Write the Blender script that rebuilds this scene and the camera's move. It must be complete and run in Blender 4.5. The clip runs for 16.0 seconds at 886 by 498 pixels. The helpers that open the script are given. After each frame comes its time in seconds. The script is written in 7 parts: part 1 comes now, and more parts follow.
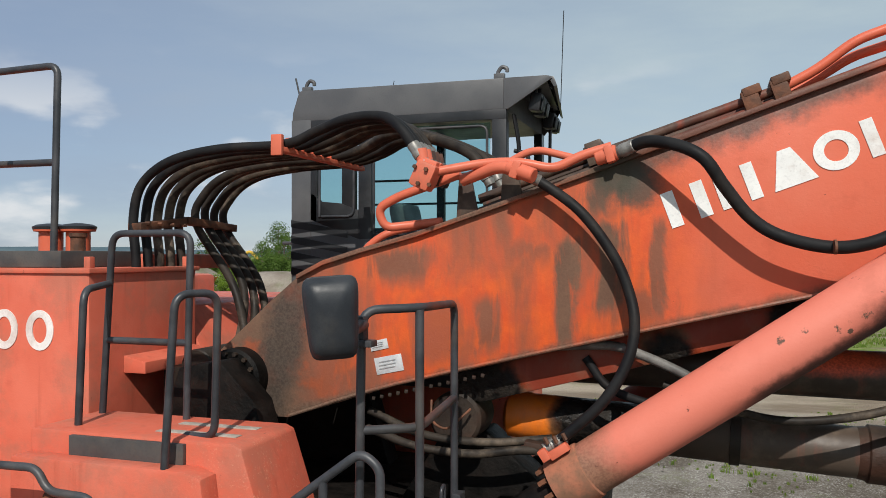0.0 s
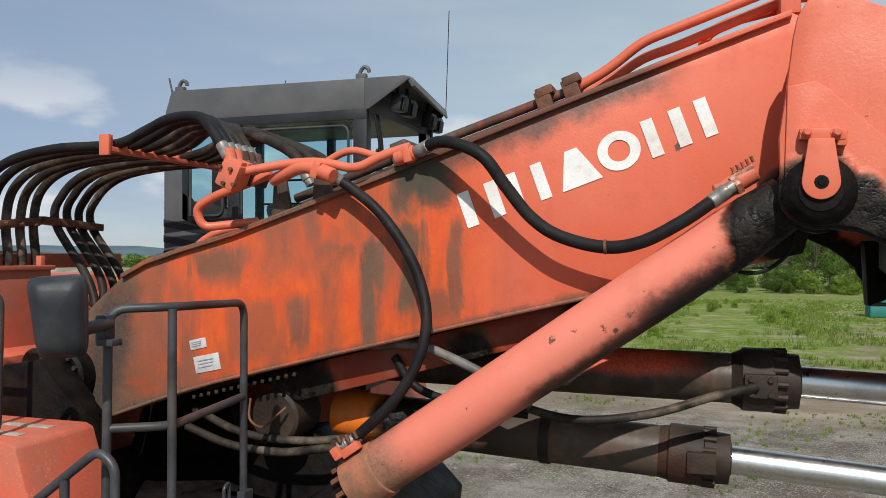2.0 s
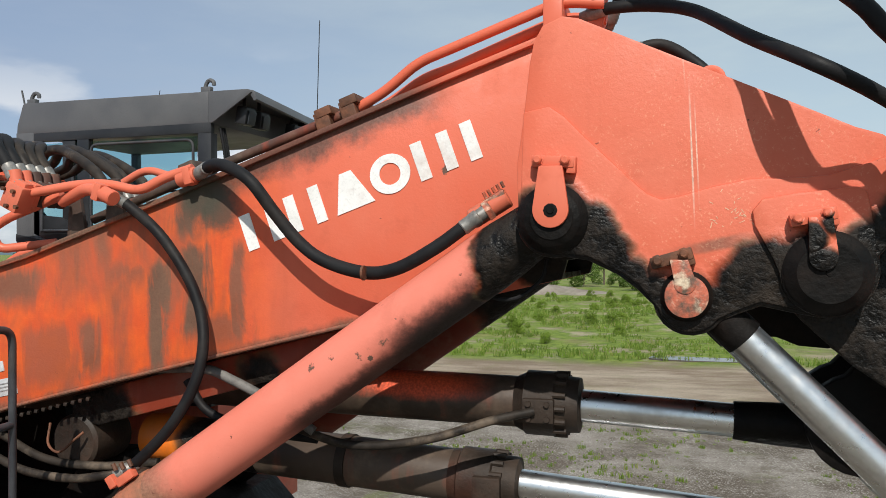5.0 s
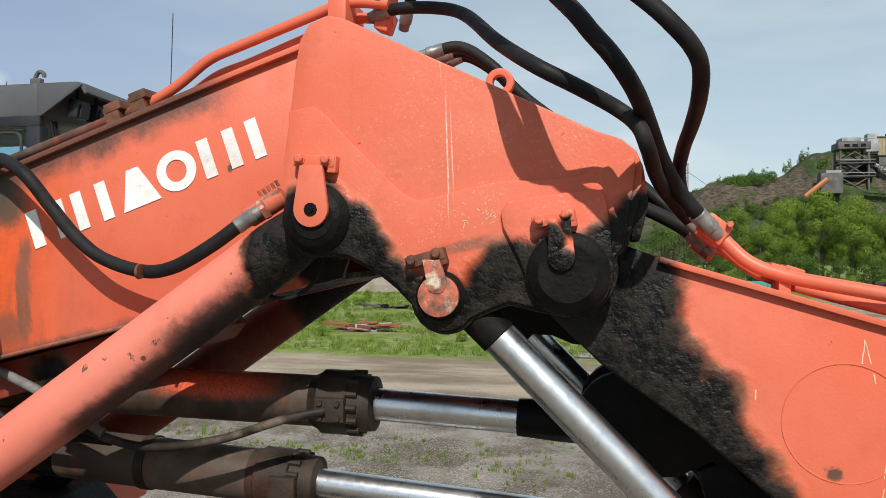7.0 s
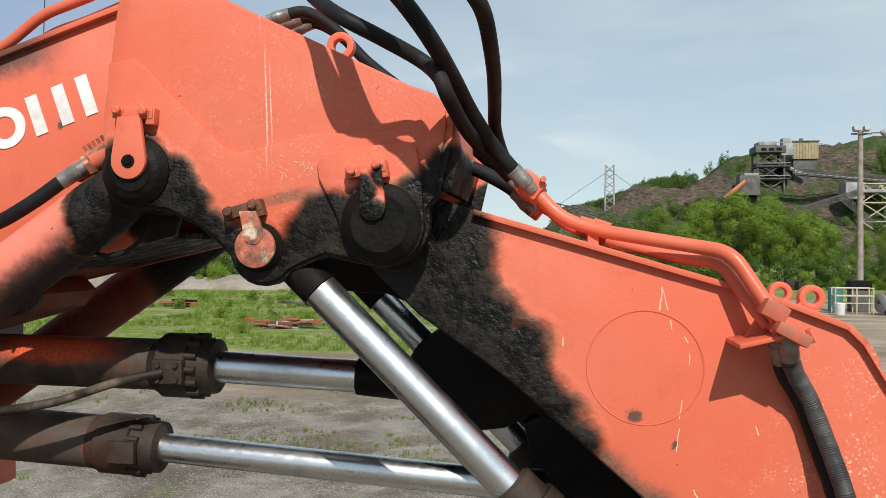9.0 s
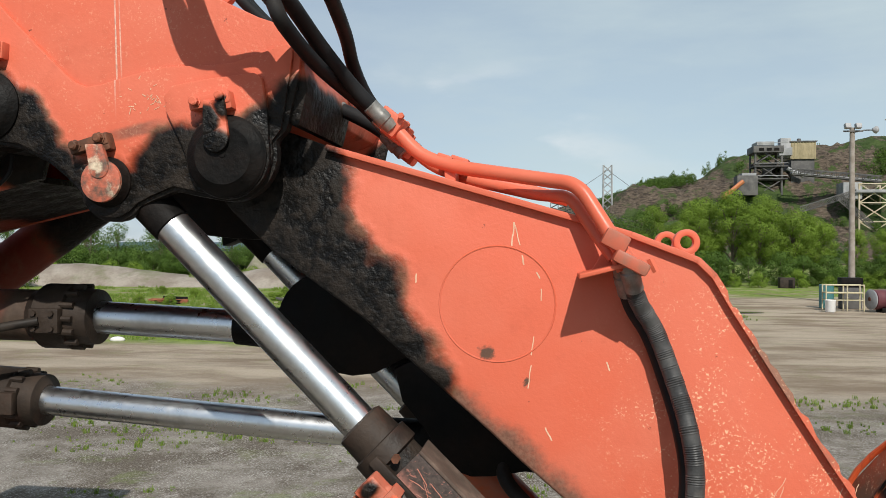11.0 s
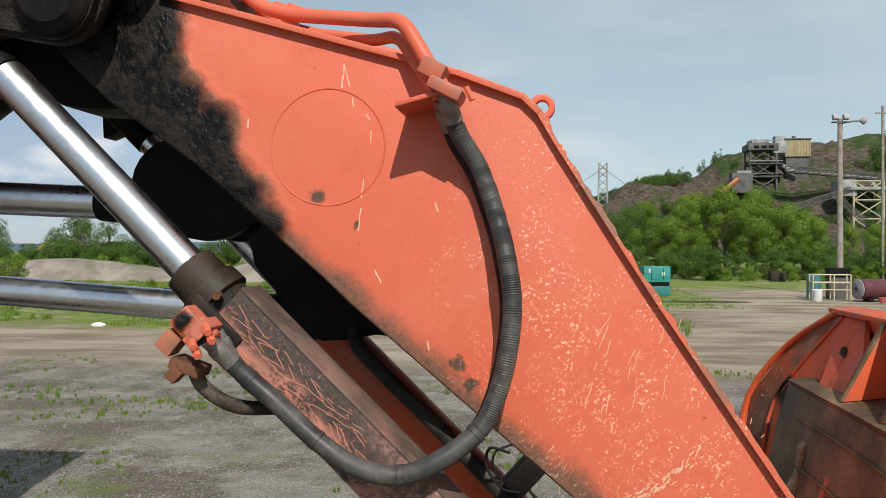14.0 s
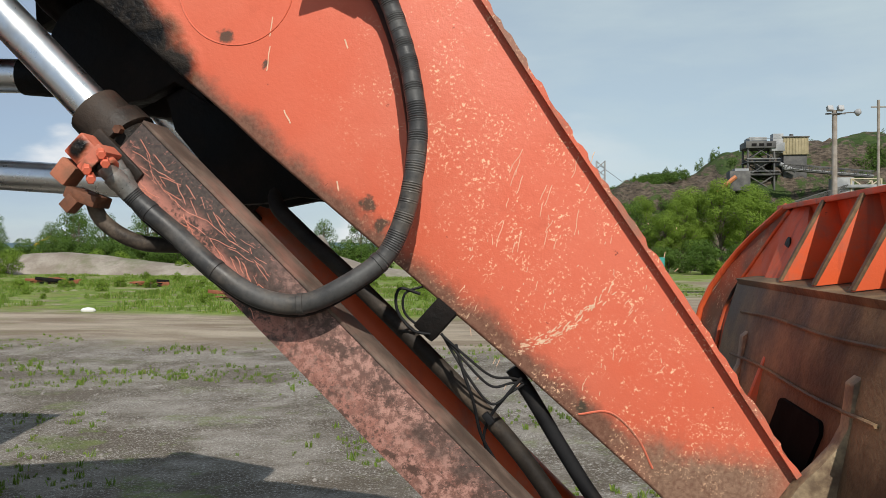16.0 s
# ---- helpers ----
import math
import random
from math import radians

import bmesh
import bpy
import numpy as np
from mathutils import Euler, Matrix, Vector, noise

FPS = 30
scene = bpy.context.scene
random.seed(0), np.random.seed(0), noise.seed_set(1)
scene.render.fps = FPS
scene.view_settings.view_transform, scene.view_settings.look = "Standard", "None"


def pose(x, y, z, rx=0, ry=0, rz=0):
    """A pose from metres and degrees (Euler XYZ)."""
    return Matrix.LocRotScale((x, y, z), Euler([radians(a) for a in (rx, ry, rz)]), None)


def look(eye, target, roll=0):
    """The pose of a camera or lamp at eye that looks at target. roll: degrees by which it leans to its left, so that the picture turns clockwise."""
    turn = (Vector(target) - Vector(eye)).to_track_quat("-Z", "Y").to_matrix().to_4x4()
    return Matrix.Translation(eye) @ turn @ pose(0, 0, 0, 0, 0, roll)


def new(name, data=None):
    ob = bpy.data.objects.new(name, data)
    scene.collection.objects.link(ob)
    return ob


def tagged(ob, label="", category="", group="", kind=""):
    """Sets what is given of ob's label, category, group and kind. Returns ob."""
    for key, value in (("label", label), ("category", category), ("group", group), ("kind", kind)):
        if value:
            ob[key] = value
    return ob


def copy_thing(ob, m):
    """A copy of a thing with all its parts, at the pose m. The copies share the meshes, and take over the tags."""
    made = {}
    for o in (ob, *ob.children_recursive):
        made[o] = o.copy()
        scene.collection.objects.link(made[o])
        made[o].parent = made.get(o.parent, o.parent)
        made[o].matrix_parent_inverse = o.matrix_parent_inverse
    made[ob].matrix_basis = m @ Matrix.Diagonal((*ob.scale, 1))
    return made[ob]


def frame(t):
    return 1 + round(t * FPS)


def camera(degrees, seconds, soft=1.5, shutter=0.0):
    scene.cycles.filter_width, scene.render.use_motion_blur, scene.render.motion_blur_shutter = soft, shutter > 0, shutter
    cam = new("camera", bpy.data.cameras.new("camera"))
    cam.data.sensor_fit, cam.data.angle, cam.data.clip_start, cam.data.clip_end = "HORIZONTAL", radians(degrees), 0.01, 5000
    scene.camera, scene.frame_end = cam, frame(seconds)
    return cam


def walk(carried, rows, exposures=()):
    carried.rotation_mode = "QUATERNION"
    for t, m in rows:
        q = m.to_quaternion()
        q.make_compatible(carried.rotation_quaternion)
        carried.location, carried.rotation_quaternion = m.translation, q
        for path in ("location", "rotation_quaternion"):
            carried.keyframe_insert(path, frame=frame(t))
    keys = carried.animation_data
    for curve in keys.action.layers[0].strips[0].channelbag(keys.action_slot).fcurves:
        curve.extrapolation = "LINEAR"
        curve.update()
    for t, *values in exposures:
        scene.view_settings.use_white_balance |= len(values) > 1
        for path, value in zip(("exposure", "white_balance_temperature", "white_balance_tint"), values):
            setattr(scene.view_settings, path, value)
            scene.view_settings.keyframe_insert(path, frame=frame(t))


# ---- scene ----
# The camera: a slow sideways flight along the machine, level, then lower.
cam = camera(56.9, 16.0, soft=0.6)
PATH = [
    (0.0, 0.821, 0.085, 4.410, 18.22, 0.44, -0.02),
    (0.5, 1.182, 0.209, 4.415, 18.22, 0.38, 0.05),
    (1.0, 1.476, 0.261, 4.410, 18.20, 0.41, -0.03),
    (1.5, 1.708, 0.337, 4.415, 18.19, 0.38, 0.01),
    (2.0, 1.915, 0.414, 4.414, 18.17, 0.37, -0.06),
    (2.5, 2.108, 0.510, 4.518, 18.20, 0.33, -0.03),
    (3.0, 2.308, 0.596, 4.543, 18.21, 0.32, -0.05),
    (3.5, 2.507, 0.659, 4.532, 18.20, 0.36, -0.15),
    (5.8, 3.344, 0.888, 4.566, 15.84, 0.04, 0.12),
    (6.0, 3.453, 0.903, 4.562, 15.39, 0.05, 0.01),
    (6.5, 3.596, 0.961, 4.563, 14.40, 0.03, -0.09),
    (7.0, 3.712, 1.011, 4.561, 12.49, 0.06, -0.12),
    (7.5, 3.823, 1.016, 4.530, 9.23, 0.11, -0.07),
    (8.0, 3.940, 1.009, 4.451, 7.86, 0.12, -0.10),
    (8.5, 4.083, 1.036, 4.463, 7.85, 0.11, -0.14),
    (9.0, 4.206, 1.036, 4.356, 7.70, 0.07, -0.21),
    (9.2, 4.250, 1.048, 4.259, 7.75, -0.01, -0.13),
    (11.3, 4.889, 1.188, 3.994, 7.66, 0.13, -0.24),
    (11.5, 4.912, 1.198, 3.874, 7.65, 0.11, -0.17),
    (12.0, 4.928, 1.192, 3.565, 7.64, 0.12, -0.14),
    (12.5, 5.002, 1.161, 3.391, 7.64, 0.10, -0.13),
    (13.0, 5.159, 1.169, 3.396, 7.52, 0.10, -0.13),
    (13.5, 5.327, 1.208, 3.406, 7.47, 0.09, -0.14),
    (14.0, 5.522, 1.285, 3.422, 7.48, 0.11, -0.14),
    (14.5, 5.726, 1.359, 3.450, 7.47, 0.10, -0.11),
    (15.0, 5.764, 1.396, 3.340, 7.48, 0.10, -0.07),
    (15.5, 5.750, 1.422, 3.055, 7.50, 0.12, -0.06),
    (16.0, 5.866, 1.416, 2.773, 7.39, 0.09, -0.14),
]
walk(cam, [(t, pose(x, y, z, 90 + pitch, roll, yaw)) for t, x, y, z, yaw, pitch, roll in PATH],
     [(0.0, -0.08), (2.0, -0.03), (3.7, 0.02), (6.0, 0.10), (9.0, 0.14), (11.5, 0.06), (14.0, 0.03), (16.0, 0.03)])

# World: hazy summer sky with thin clouds, and one sun behind the camera.
SUN = Vector((0.27, -1.0, 0.98)).normalized()
world = bpy.data.worlds.new("World")
scene.world = world
world.use_nodes = True
wn, wl = world.node_tree.nodes, world.node_tree.links
wn.clear()
sky = wn.new("ShaderNodeTexSky")
sky.sky_type, sky.sun_disc = "NISHITA", False
sky.sun_elevation = math.asin(SUN.z)
sky.sun_rotation = math.atan2(SUN.x, SUN.y)
sky.dust_density, sky.air_density, sky.ozone_density = 0.3, 1.0, 1.5
sky.altitude = 1200.0
w_geo = wn.new("ShaderNodeTexCoord")
w_map = wn.new("ShaderNodeMapping")
w_map.inputs["Scale"].default_value = (1.0, 1.0, 4.2)
w_noise = wn.new("ShaderNodeTexNoise")
w_noise.inputs["Scale"].default_value, w_noise.inputs["Detail"].default_value = 3.1, 9.0
w_noise.inputs["Roughness"].default_value = 0.58
w_ramp = wn.new("ShaderNodeValToRGB")
w_ramp.color_ramp.elements[0].position, w_ramp.color_ramp.elements[1].position = 0.40, 0.80
w_ramp.color_ramp.elements[0].color, w_ramp.color_ramp.elements[1].color = (0.62, 0.62, 0.62, 1), (0.95, 0.95, 0.95, 1)
w_mix = wn.new("ShaderNodeMix")
w_mix.data_type = "RGBA"
w_sep = wn.new("ShaderNodeSeparateXYZ")
wl.new(w_geo.outputs["Generated"], w_sep.inputs[0])


def sky_range(value, low, high, a=0.0, b=1.0):
    node = wn.new("ShaderNodeMapRange")
    node.interpolation_type = "SMOOTHSTEP"
    wl.new(value, node.inputs["Value"])
    for key, v in (("From Min", low), ("From Max", high), ("To Min", a), ("To Max", b)):
        node.inputs[key].default_value = v
    return node.outputs["Result"]


def sky_mix(fac, a, b):
    node = wn.new("ShaderNodeMix")
    node.data_type = "RGBA"
    wl.new(fac, node.inputs[0])
    for socket, v in ((node.inputs[6], a), (node.inputs[7], b)):
        if isinstance(v, tuple):
            socket.default_value = v
        else:
            wl.new(v, socket)
    return node.outputs[2]


# the haze is thicker and paler towards +x
w_haze = sky_mix(sky_range(w_sep.outputs[0], -0.95, 0.15), (3.3, 4.15, 5.8, 1), (5.75, 6.85, 7.15, 1))
wl.new(w_haze, w_mix.inputs[7])
# a low bank of small cumulus clouds
c_map = wn.new("ShaderNodeMapping")
c_map.inputs["Scale"].default_value, c_map.inputs["Location"].default_value = (1.0, 1.0, 2.6), (0.35, 0.1, 0.0)
c_noise = wn.new("ShaderNodeTexNoise")
c_noise.inputs["Scale"].default_value, c_noise.inputs["Detail"].default_value = 5.2, 6.0
c_noise.inputs["Roughness"].default_value = 0.48
wl.new(w_geo.outputs["Generated"], c_map.inputs["Vector"])
wl.new(c_map.outputs["Vector"], c_noise.inputs["Vector"])
c_band = wn.new("ShaderNodeMath")
c_band.operation = "MULTIPLY"
wl.new(sky_range(c_noise.outputs["Fac"], 0.50, 0.63, 0.0, 0.9), c_band.inputs[0])
c_low = wn.new("ShaderNodeMath")
c_low.operation = "MULTIPLY"
wl.new(sky_range(w_sep.outputs[2], 0.10, 0.26, 1.0, 0.0), c_low.inputs[0])
wl.new(sky_range(w_sep.outputs[0], -0.12, 0.12, 1.0, 0.12), c_low.inputs[1])
wl.new(c_low.outputs[0], c_band.inputs[1])
w_back = wn.new("ShaderNodeBackground")
w_back.inputs["Strength"].default_value = 0.095
w_out = wn.new("ShaderNodeOutputWorld")
wl.new(w_geo.outputs["Generated"], w_map.inputs["Vector"])
wl.new(w_map.outputs["Vector"], w_noise.inputs["Vector"])
wl.new(w_noise.outputs["Fac"], w_ramp.inputs["Fac"])
wl.new(w_ramp.outputs["Color"], w_mix.inputs[0])
wl.new(sky.outputs["Color"], w_mix.inputs[6])
wl.new(sky_mix(c_band.outputs[0], w_mix.outputs[2], (8.6, 8.8, 9.0, 1)), w_back.inputs["Color"])
wl.new(w_back.outputs["Background"], w_out.inputs["Surface"])
sun_data = bpy.data.lights.new("sun", "SUN")
sun_data.energy, sun_data.angle, sun_data.color = 4.4, radians(0.55), (1.0, 0.955, 0.88)
sun = new("sun", sun_data)
sun.matrix_world = look(SUN * 60, (0, 0, 0))


# ---- node helpers ----
class Mat:
    """A material under construction: short calls for the usual nodes."""

    def __init__(self, name, rough=0.6, metal=0.0, spec=0.5):
        self.mat = bpy.data.materials.new(name)
        self.mat.use_nodes = True
        self.n, self.l = self.mat.node_tree.nodes, self.mat.node_tree.links
        self.bsdf = self.n["Principled BSDF"]
        self.bsdf.inputs["Roughness"].default_value = rough
        self.bsdf.inputs["Metallic"].default_value = metal
        self.bsdf.inputs["Specular IOR Level"].default_value = spec
        self.pos = self.n.new("ShaderNodeNewGeometry").outputs["Position"]

    def put(self, socket, value):
        if isinstance(value, (int, float)):
            socket.default_value = value
        elif isinstance(value, tuple):
            socket.default_value = (*value, 1.0) if len(value) == 3 and socket.type == "RGBA" else value
        else:
            self.l.new(value, socket)

    def scaled(self, scale, shift=(0, 0, 0), vector=None):
        node = self.n.new("ShaderNodeMapping")
        node.inputs["Scale"].default_value = scale
        node.inputs["Location"].default_value = shift
        self.l.new(vector or self.pos, node.inputs["Vector"])
        return node.outputs["Vector"]

    def noise(self, scale, detail=4.0, rough=0.6, vector=None, warp=0.0):
        node = self.n.new("ShaderNodeTexNoise")
        node.inputs["Scale"].default_value, node.inputs["Detail"].default_value = scale, detail
        node.inputs["Roughness"].default_value, node.inputs["Distortion"].default_value = rough, warp
        self.l.new(vector or self.pos, node.inputs["Vector"])
        return node.outputs["Fac"]

    def ramp(self, value, low, high, a=0.0, b=1.0):
        node = self.n.new("ShaderNodeMapRange")
        node.interpolation_type = "SMOOTHSTEP"
        self.put(node.inputs["Value"], value)
        for key, v in (("From Min", low), ("From Max", high), ("To Min", a), ("To Max", b)):
            node.inputs[key].default_value = v
        return node.outputs["Result"]

    def math(self, op, a, b=0.0, clamp=False):
        node = self.n.new("ShaderNodeMath")
        node.operation, node.use_clamp = op, clamp
        self.put(node.inputs[0], a)
        self.put(node.inputs[1], b)
        return node.outputs[0]

    def axis(self, k):
        node = self.n.new("ShaderNodeSeparateXYZ")
        self.l.new(self.pos, node.inputs[0])
        return node.outputs[k]

    def near(self, point, radius, soft, wobble=None, flat=False):
        """1 near a point, falling to 0 between radius and radius + soft; flat: whatever its y."""
        node = self.n.new("ShaderNodeVectorMath")
        node.operation = "DISTANCE"
        self.l.new(self.scaled((1, 0, 1)) if flat else self.pos, node.inputs[0])
        node.inputs[1].default_value = (point[0], 0, point[2]) if flat else point
        d = node.outputs["Value"]
        if wobble is not None:
            d = self.math("ADD", d, wobble)
        return self.ramp(d, radius, radius + soft, 1.0, 0.0)

    def mix(self, fac, a, b):
        node = self.n.new("ShaderNodeMix")
        node.data_type = "RGBA"
        self.put(node.inputs[0], fac)
        self.put(node.inputs[6], a)
        self.put(node.inputs[7], b)
        return node.outputs[2]

    def most(self, values):
        out = values[0]
        for v in values[1:]:
            out = self.math("MAXIMUM", out, v)
        return out

    def random(self):
        return self.n.new("ShaderNodeObjectInfo").outputs["Random"]

    def island(self):
        return self.n.new("ShaderNodeNewGeometry").outputs["Random Per Island"]

    def bump(self, height, strength=0.3, distance=0.01):
        node = self.n.new("ShaderNodeBump")
        node.inputs["Strength"].default_value, node.inputs["Distance"].default_value = strength, distance
        self.l.new(height, node.inputs["Height"])
        self.l.new(node.outputs["Normal"], self.bsdf.inputs["Normal"])

    def color(self, value):
        self.put(self.bsdf.inputs["Base Color"], value)

    def rough(self, value):
        self.put(self.bsdf.inputs["Roughness"], value)

    def metal(self, value):
        self.put(self.bsdf.inputs["Metallic"], value)


def simple(name, a, b, scale=8.0, rough=0.6, metal=0.0, bump=0.15, dist=0.004, fine=60.0, spec=0.4, dirt=None, amount=0.5):
    m = Mat(name, rough, metal, spec)
    n1, n2 = m.noise(scale, 5.0), m.noise(fine, 3.0)
    c = m.mix(m.ramp(n1, 0.35, 0.68), a, b)
    c = m.mix(m.ramp(n2, 0.45, 0.8, 0.0, 0.35), c, tuple(0.55 * v for v in a))
    if dirt:
        c = m.mix(m.ramp(m.noise(scale * 0.4, 6.0, 0.68), 0.5, 0.68, 0.0, amount), c, dirt)
    m.color(c)
    m.rough(m.ramp(n1, 0.3, 0.75, max(0.05, rough - 0.12), min(1.0, rough + 0.12)))
    m.bump(n2, bump, dist)
    return m.mat


GREASE, GREASE_2 = (0.0028, 0.0024, 0.0022), (0.017, 0.0128, 0.0098)
CORAL, CORAL_2, BRIGHT = (0.60, 0.116, 0.058), (0.61, 0.146, 0.083), (0.72, 0.108, 0.016)
BROWN, BROWN_2 = (0.085, 0.055, 0.038), (0.15, 0.095, 0.062)


def painted(name, base=CORAL, faded=CORAL_2, grease=(), streaks=None, chips=(), chip_amount=0.0, rusty=0.25, rough=0.5, dust=0.0, bands=(), spots=(), flat=False, wobble=0.30, oil_runs=(), smears=()):
    """Sun-faded machine paint. grease: (point, radius, soft) of the black lumps round the pins;
    streaks: (x0, x1), the stretch of the boom stained with brown oil runs; chips: (point, radius) of scratched places."""
    m = Mat(name, rough, 0.0, 0.35)
    big, mid, fine = m.noise(0.9, 5.0), m.noise(5.0, 6.0, 0.65), m.noise(70.0, 4.0)
    c = m.mix(m.ramp(big, 0.35, 0.65), base, faded)
    c = m.mix(m.ramp(mid, 0.55, 0.75, 0.0, 0.35), c, tuple(0.72 * v for v in base))
    runs = m.noise(1.0, 5.0, 0.6, m.scaled((9.0, 9.0, 0.7)))
    c = m.mix(m.ramp(runs, 0.56, 0.72, 0.0, rusty), c, (0.30, 0.055, 0.028))
    rough_out = m.ramp(mid, 0.3, 0.7, rough - 0.1, rough + 0.12)
    if streaks:
        x0, x1 = streaks
        x = m.axis(0)
        zone = m.math("MULTIPLY", m.ramp(x, x1 - 0.15, x1 + 0.5, 1.0, 0.0), m.ramp(x, x0 - 0.3, x0 + 0.2, 0.0, 1.0))
        c = m.mix(m.math("MULTIPLY", zone, 0.9), c, m.mix(m.ramp(mid, 0.35, 0.6), BRIGHT, (0.60, 0.075, 0.014)))
        wide = m.noise(1.0, 4.0, 0.55, m.scaled((2.6, 2.6, 0.85), (3.1, 0, 0.4)), 0.6)
        long = m.noise(1.0, 6.0, 0.62, m.scaled((7.0, 7.0, 1.0), (1.7, 0, 0)), 0.4)
        stain = m.math("ADD", m.math("MULTIPLY", wide, 0.72), m.math("MULTIPLY", long, 0.28))
        stain = m.math("MULTIPLY", m.ramp(stain, 0.40, 0.64), m.math("MULTIPLY", zone, 0.78))
        sway = m.math("SUBTRACT", m.noise(1.0, 6.0, 0.66, m.scaled((7.0, 7.0, 1.6), (0.4, 0, 0)), 0.5), 0.5)
        for rx, low, high, width, depth in oil_runs:
            off = m.math("ABSOLUTE", m.math("ADD", m.math("SUBTRACT", x, rx), m.math("MULTIPLY", sway, width * 2.6 + 0.10)))
            tall = m.math("ADD", m.axis(2), m.math("MULTIPLY", sway, 0.30))
            run = m.math("MULTIPLY", m.ramp(off, width * 0.25, width * 1.25, depth, 0.0), m.math("MULTIPLY", m.ramp(tall, low - 0.08, low + 0.10), m.ramp(tall, high - 0.06, high + 0.06, 1.0, 0.0)))
            stain = m.math("MAXIMUM", stain, run)
        foot = m.ramp(m.math("ADD", x, m.math("MULTIPLY", mid, 0.5)), -1.55, -0.85, 1.0, 0.0)
        stain = m.math("MAXIMUM", stain, m.math("MULTIPLY", foot, m.ramp(mid, 0.3, 0.55, 0.65, 0.97)))
        c = m.mix(stain, c, m.mix(m.ramp(m.math("ADD", m.math("MULTIPLY", mid, 0.75), m.math("MULTIPLY", fine, 0.25)), 0.3, 0.7), BROWN, BROWN_2))
        rough_out = m.math("ADD", rough_out, m.math("MULTIPLY", stain, 0.3))
    if dust:
        c = m.mix(m.ramp(m.noise(2.2, 6.0, 0.7), 0.46, 0.66, 0.0, dust), c, (0.19, 0.14, 0.10))
    for (ax, az), (bx, bz), width, tone in bands:
        length = math.hypot(bx - ax, bz - az)
        ux, uz = (bx - ax) / length, (bz - az) / length
        d = m.math("ADD", m.math("ADD", m.math("MULTIPLY", m.axis(0), -uz), m.math("MULTIPLY", m.axis(2), ux)), ax * uz - az * ux)
        d = m.math("ADD", m.math("ABSOLUTE", d), m.math("MULTIPLY", m.math("SUBTRACT", m.noise(4.5, 6.0, 0.7), 0.5), width * 1.6))
        u = m.math("ADD", m.math("ADD", m.math("MULTIPLY", m.axis(0), ux), m.math("MULTIPLY", m.axis(2), uz)), -(ax * ux + az * uz))
        ends = m.math("MULTIPLY", m.ramp(u, -0.15, 0.15), m.ramp(u, length - 0.25, length + 0.1, 1.0, 0.0))
        c = m.mix(m.math("MULTIPLY", m.ramp(d, width * 0.35, width * 1.1, 0.88, 0.0), ends), c, m.mix(m.ramp(fine, 0.3, 0.7), tone, tuple(1.9 * v for v in tone)))
    for p, r, soft, tone in smears:
        c = m.mix(m.math("MULTIPLY", m.near(p, r, soft, m.math("MULTIPLY", m.math("SUBTRACT", mid, 0.5), 0.25)), 0.9), c, m.mix(m.ramp(fine, 0.35, 0.65), tone, tuple(0.6 * v for v in tone)))
    for p, r in spots:
        c = m.mix(m.math("MULTIPLY", m.near(p, r * 0.25, r * 0.45, m.math("MULTIPLY", m.math("SUBTRACT", m.noise(22.0, 5.0, 0.7), 0.5), 0.11)), 0.9), c, (0.055, 0.05, 0.035))
    if chips:
        zone = m.most([m.near(p, r * 0.3, r) for p, r in chips])
        specks = m.ramp(m.noise(85.0, 4.0, 0.7), 0.57, 0.615)
        clusters = m.ramp(m.noise(9.0, 5.0, 0.7), 0.44, 0.60)
        blots = m.math("MULTIPLY", m.ramp(m.noise(44.0, 5.0, 0.75), 0.65, 0.68), 0.8)
        mark = m.math("MULTIPLY", m.math("MAXIMUM", m.math("MULTIPLY", specks, clusters), blots), zone)
        c = m.mix(m.math("MULTIPLY", mark, chip_amount), c, (0.82, 0.52, 0.33))
    specks2 = m.ramp(m.noise(19.0, 4.0, 0.7), 0.70, 0.73)
    c = m.mix(m.math("MULTIPLY", specks2, 0.8), c, (0.10, 0.03, 0.02))
    height = fine
    if grease:
        wob = m.math("ADD", m.math("MULTIPLY", m.math("SUBTRACT", m.noise(3.6, 4.0, 0.5), 0.5), wobble), m.math("MULTIPLY", m.math("SUBTRACT", m.noise(24.0, 3.0, 0.5), 0.5), 0.022))
        g = m.most([m.near(p, r, s, wob, flat) for p, r, s in grease])
        rim = m.math("MULTIPLY", m.ramp(g, 0.04, 0.5), m.ramp(g, 0.5, 0.9, 1.0, 0.0))
        c = m.mix(m.math("MULTIPLY", rim, 0.75), c, m.mix(m.ramp(mid, 0.4, 0.6), (0.40, 0.055, 0.012), (0.13, 0.085, 0.040)))
        lump = m.math("ADD", m.math("MULTIPLY", m.noise(8.0, 5.0, 0.62), 0.7), m.math("MULTIPLY", m.noise(36.0, 3.0, 0.55), 0.3))
        c = m.mix(m.ramp(g, 0.10, 0.80), c, m.mix(m.ramp(lump, 0.42, 0.60), GREASE, GREASE_2))
        c = m.mix(m.math("MULTIPLY", m.ramp(m.noise(3.0, 6.0, 0.75), 0.55, 0.68, 0.0, 0.8), m.ramp(g, 0.3, 0.6)), c, (0.032, 0.024, 0.018))
        rough_out = m.mix(m.ramp(g, 0.3, 0.7), rough_out, m.ramp(lump, 0.38, 0.62, 0.36, 0.75))
        m.put(m.bsdf.inputs["Specular IOR Level"], m.ramp(g, 0.3, 0.7, 0.35, 0.22))
        height = m.math("ADD", m.math("MULTIPLY", fine, 0.12), m.math("MULTIPLY", m.math("MULTIPLY", lump, g), 3.0))
        m.bump(height, 0.75, 0.014)
    else:
        m.bump(height, 0.12, 0.003)
    m.color(c)
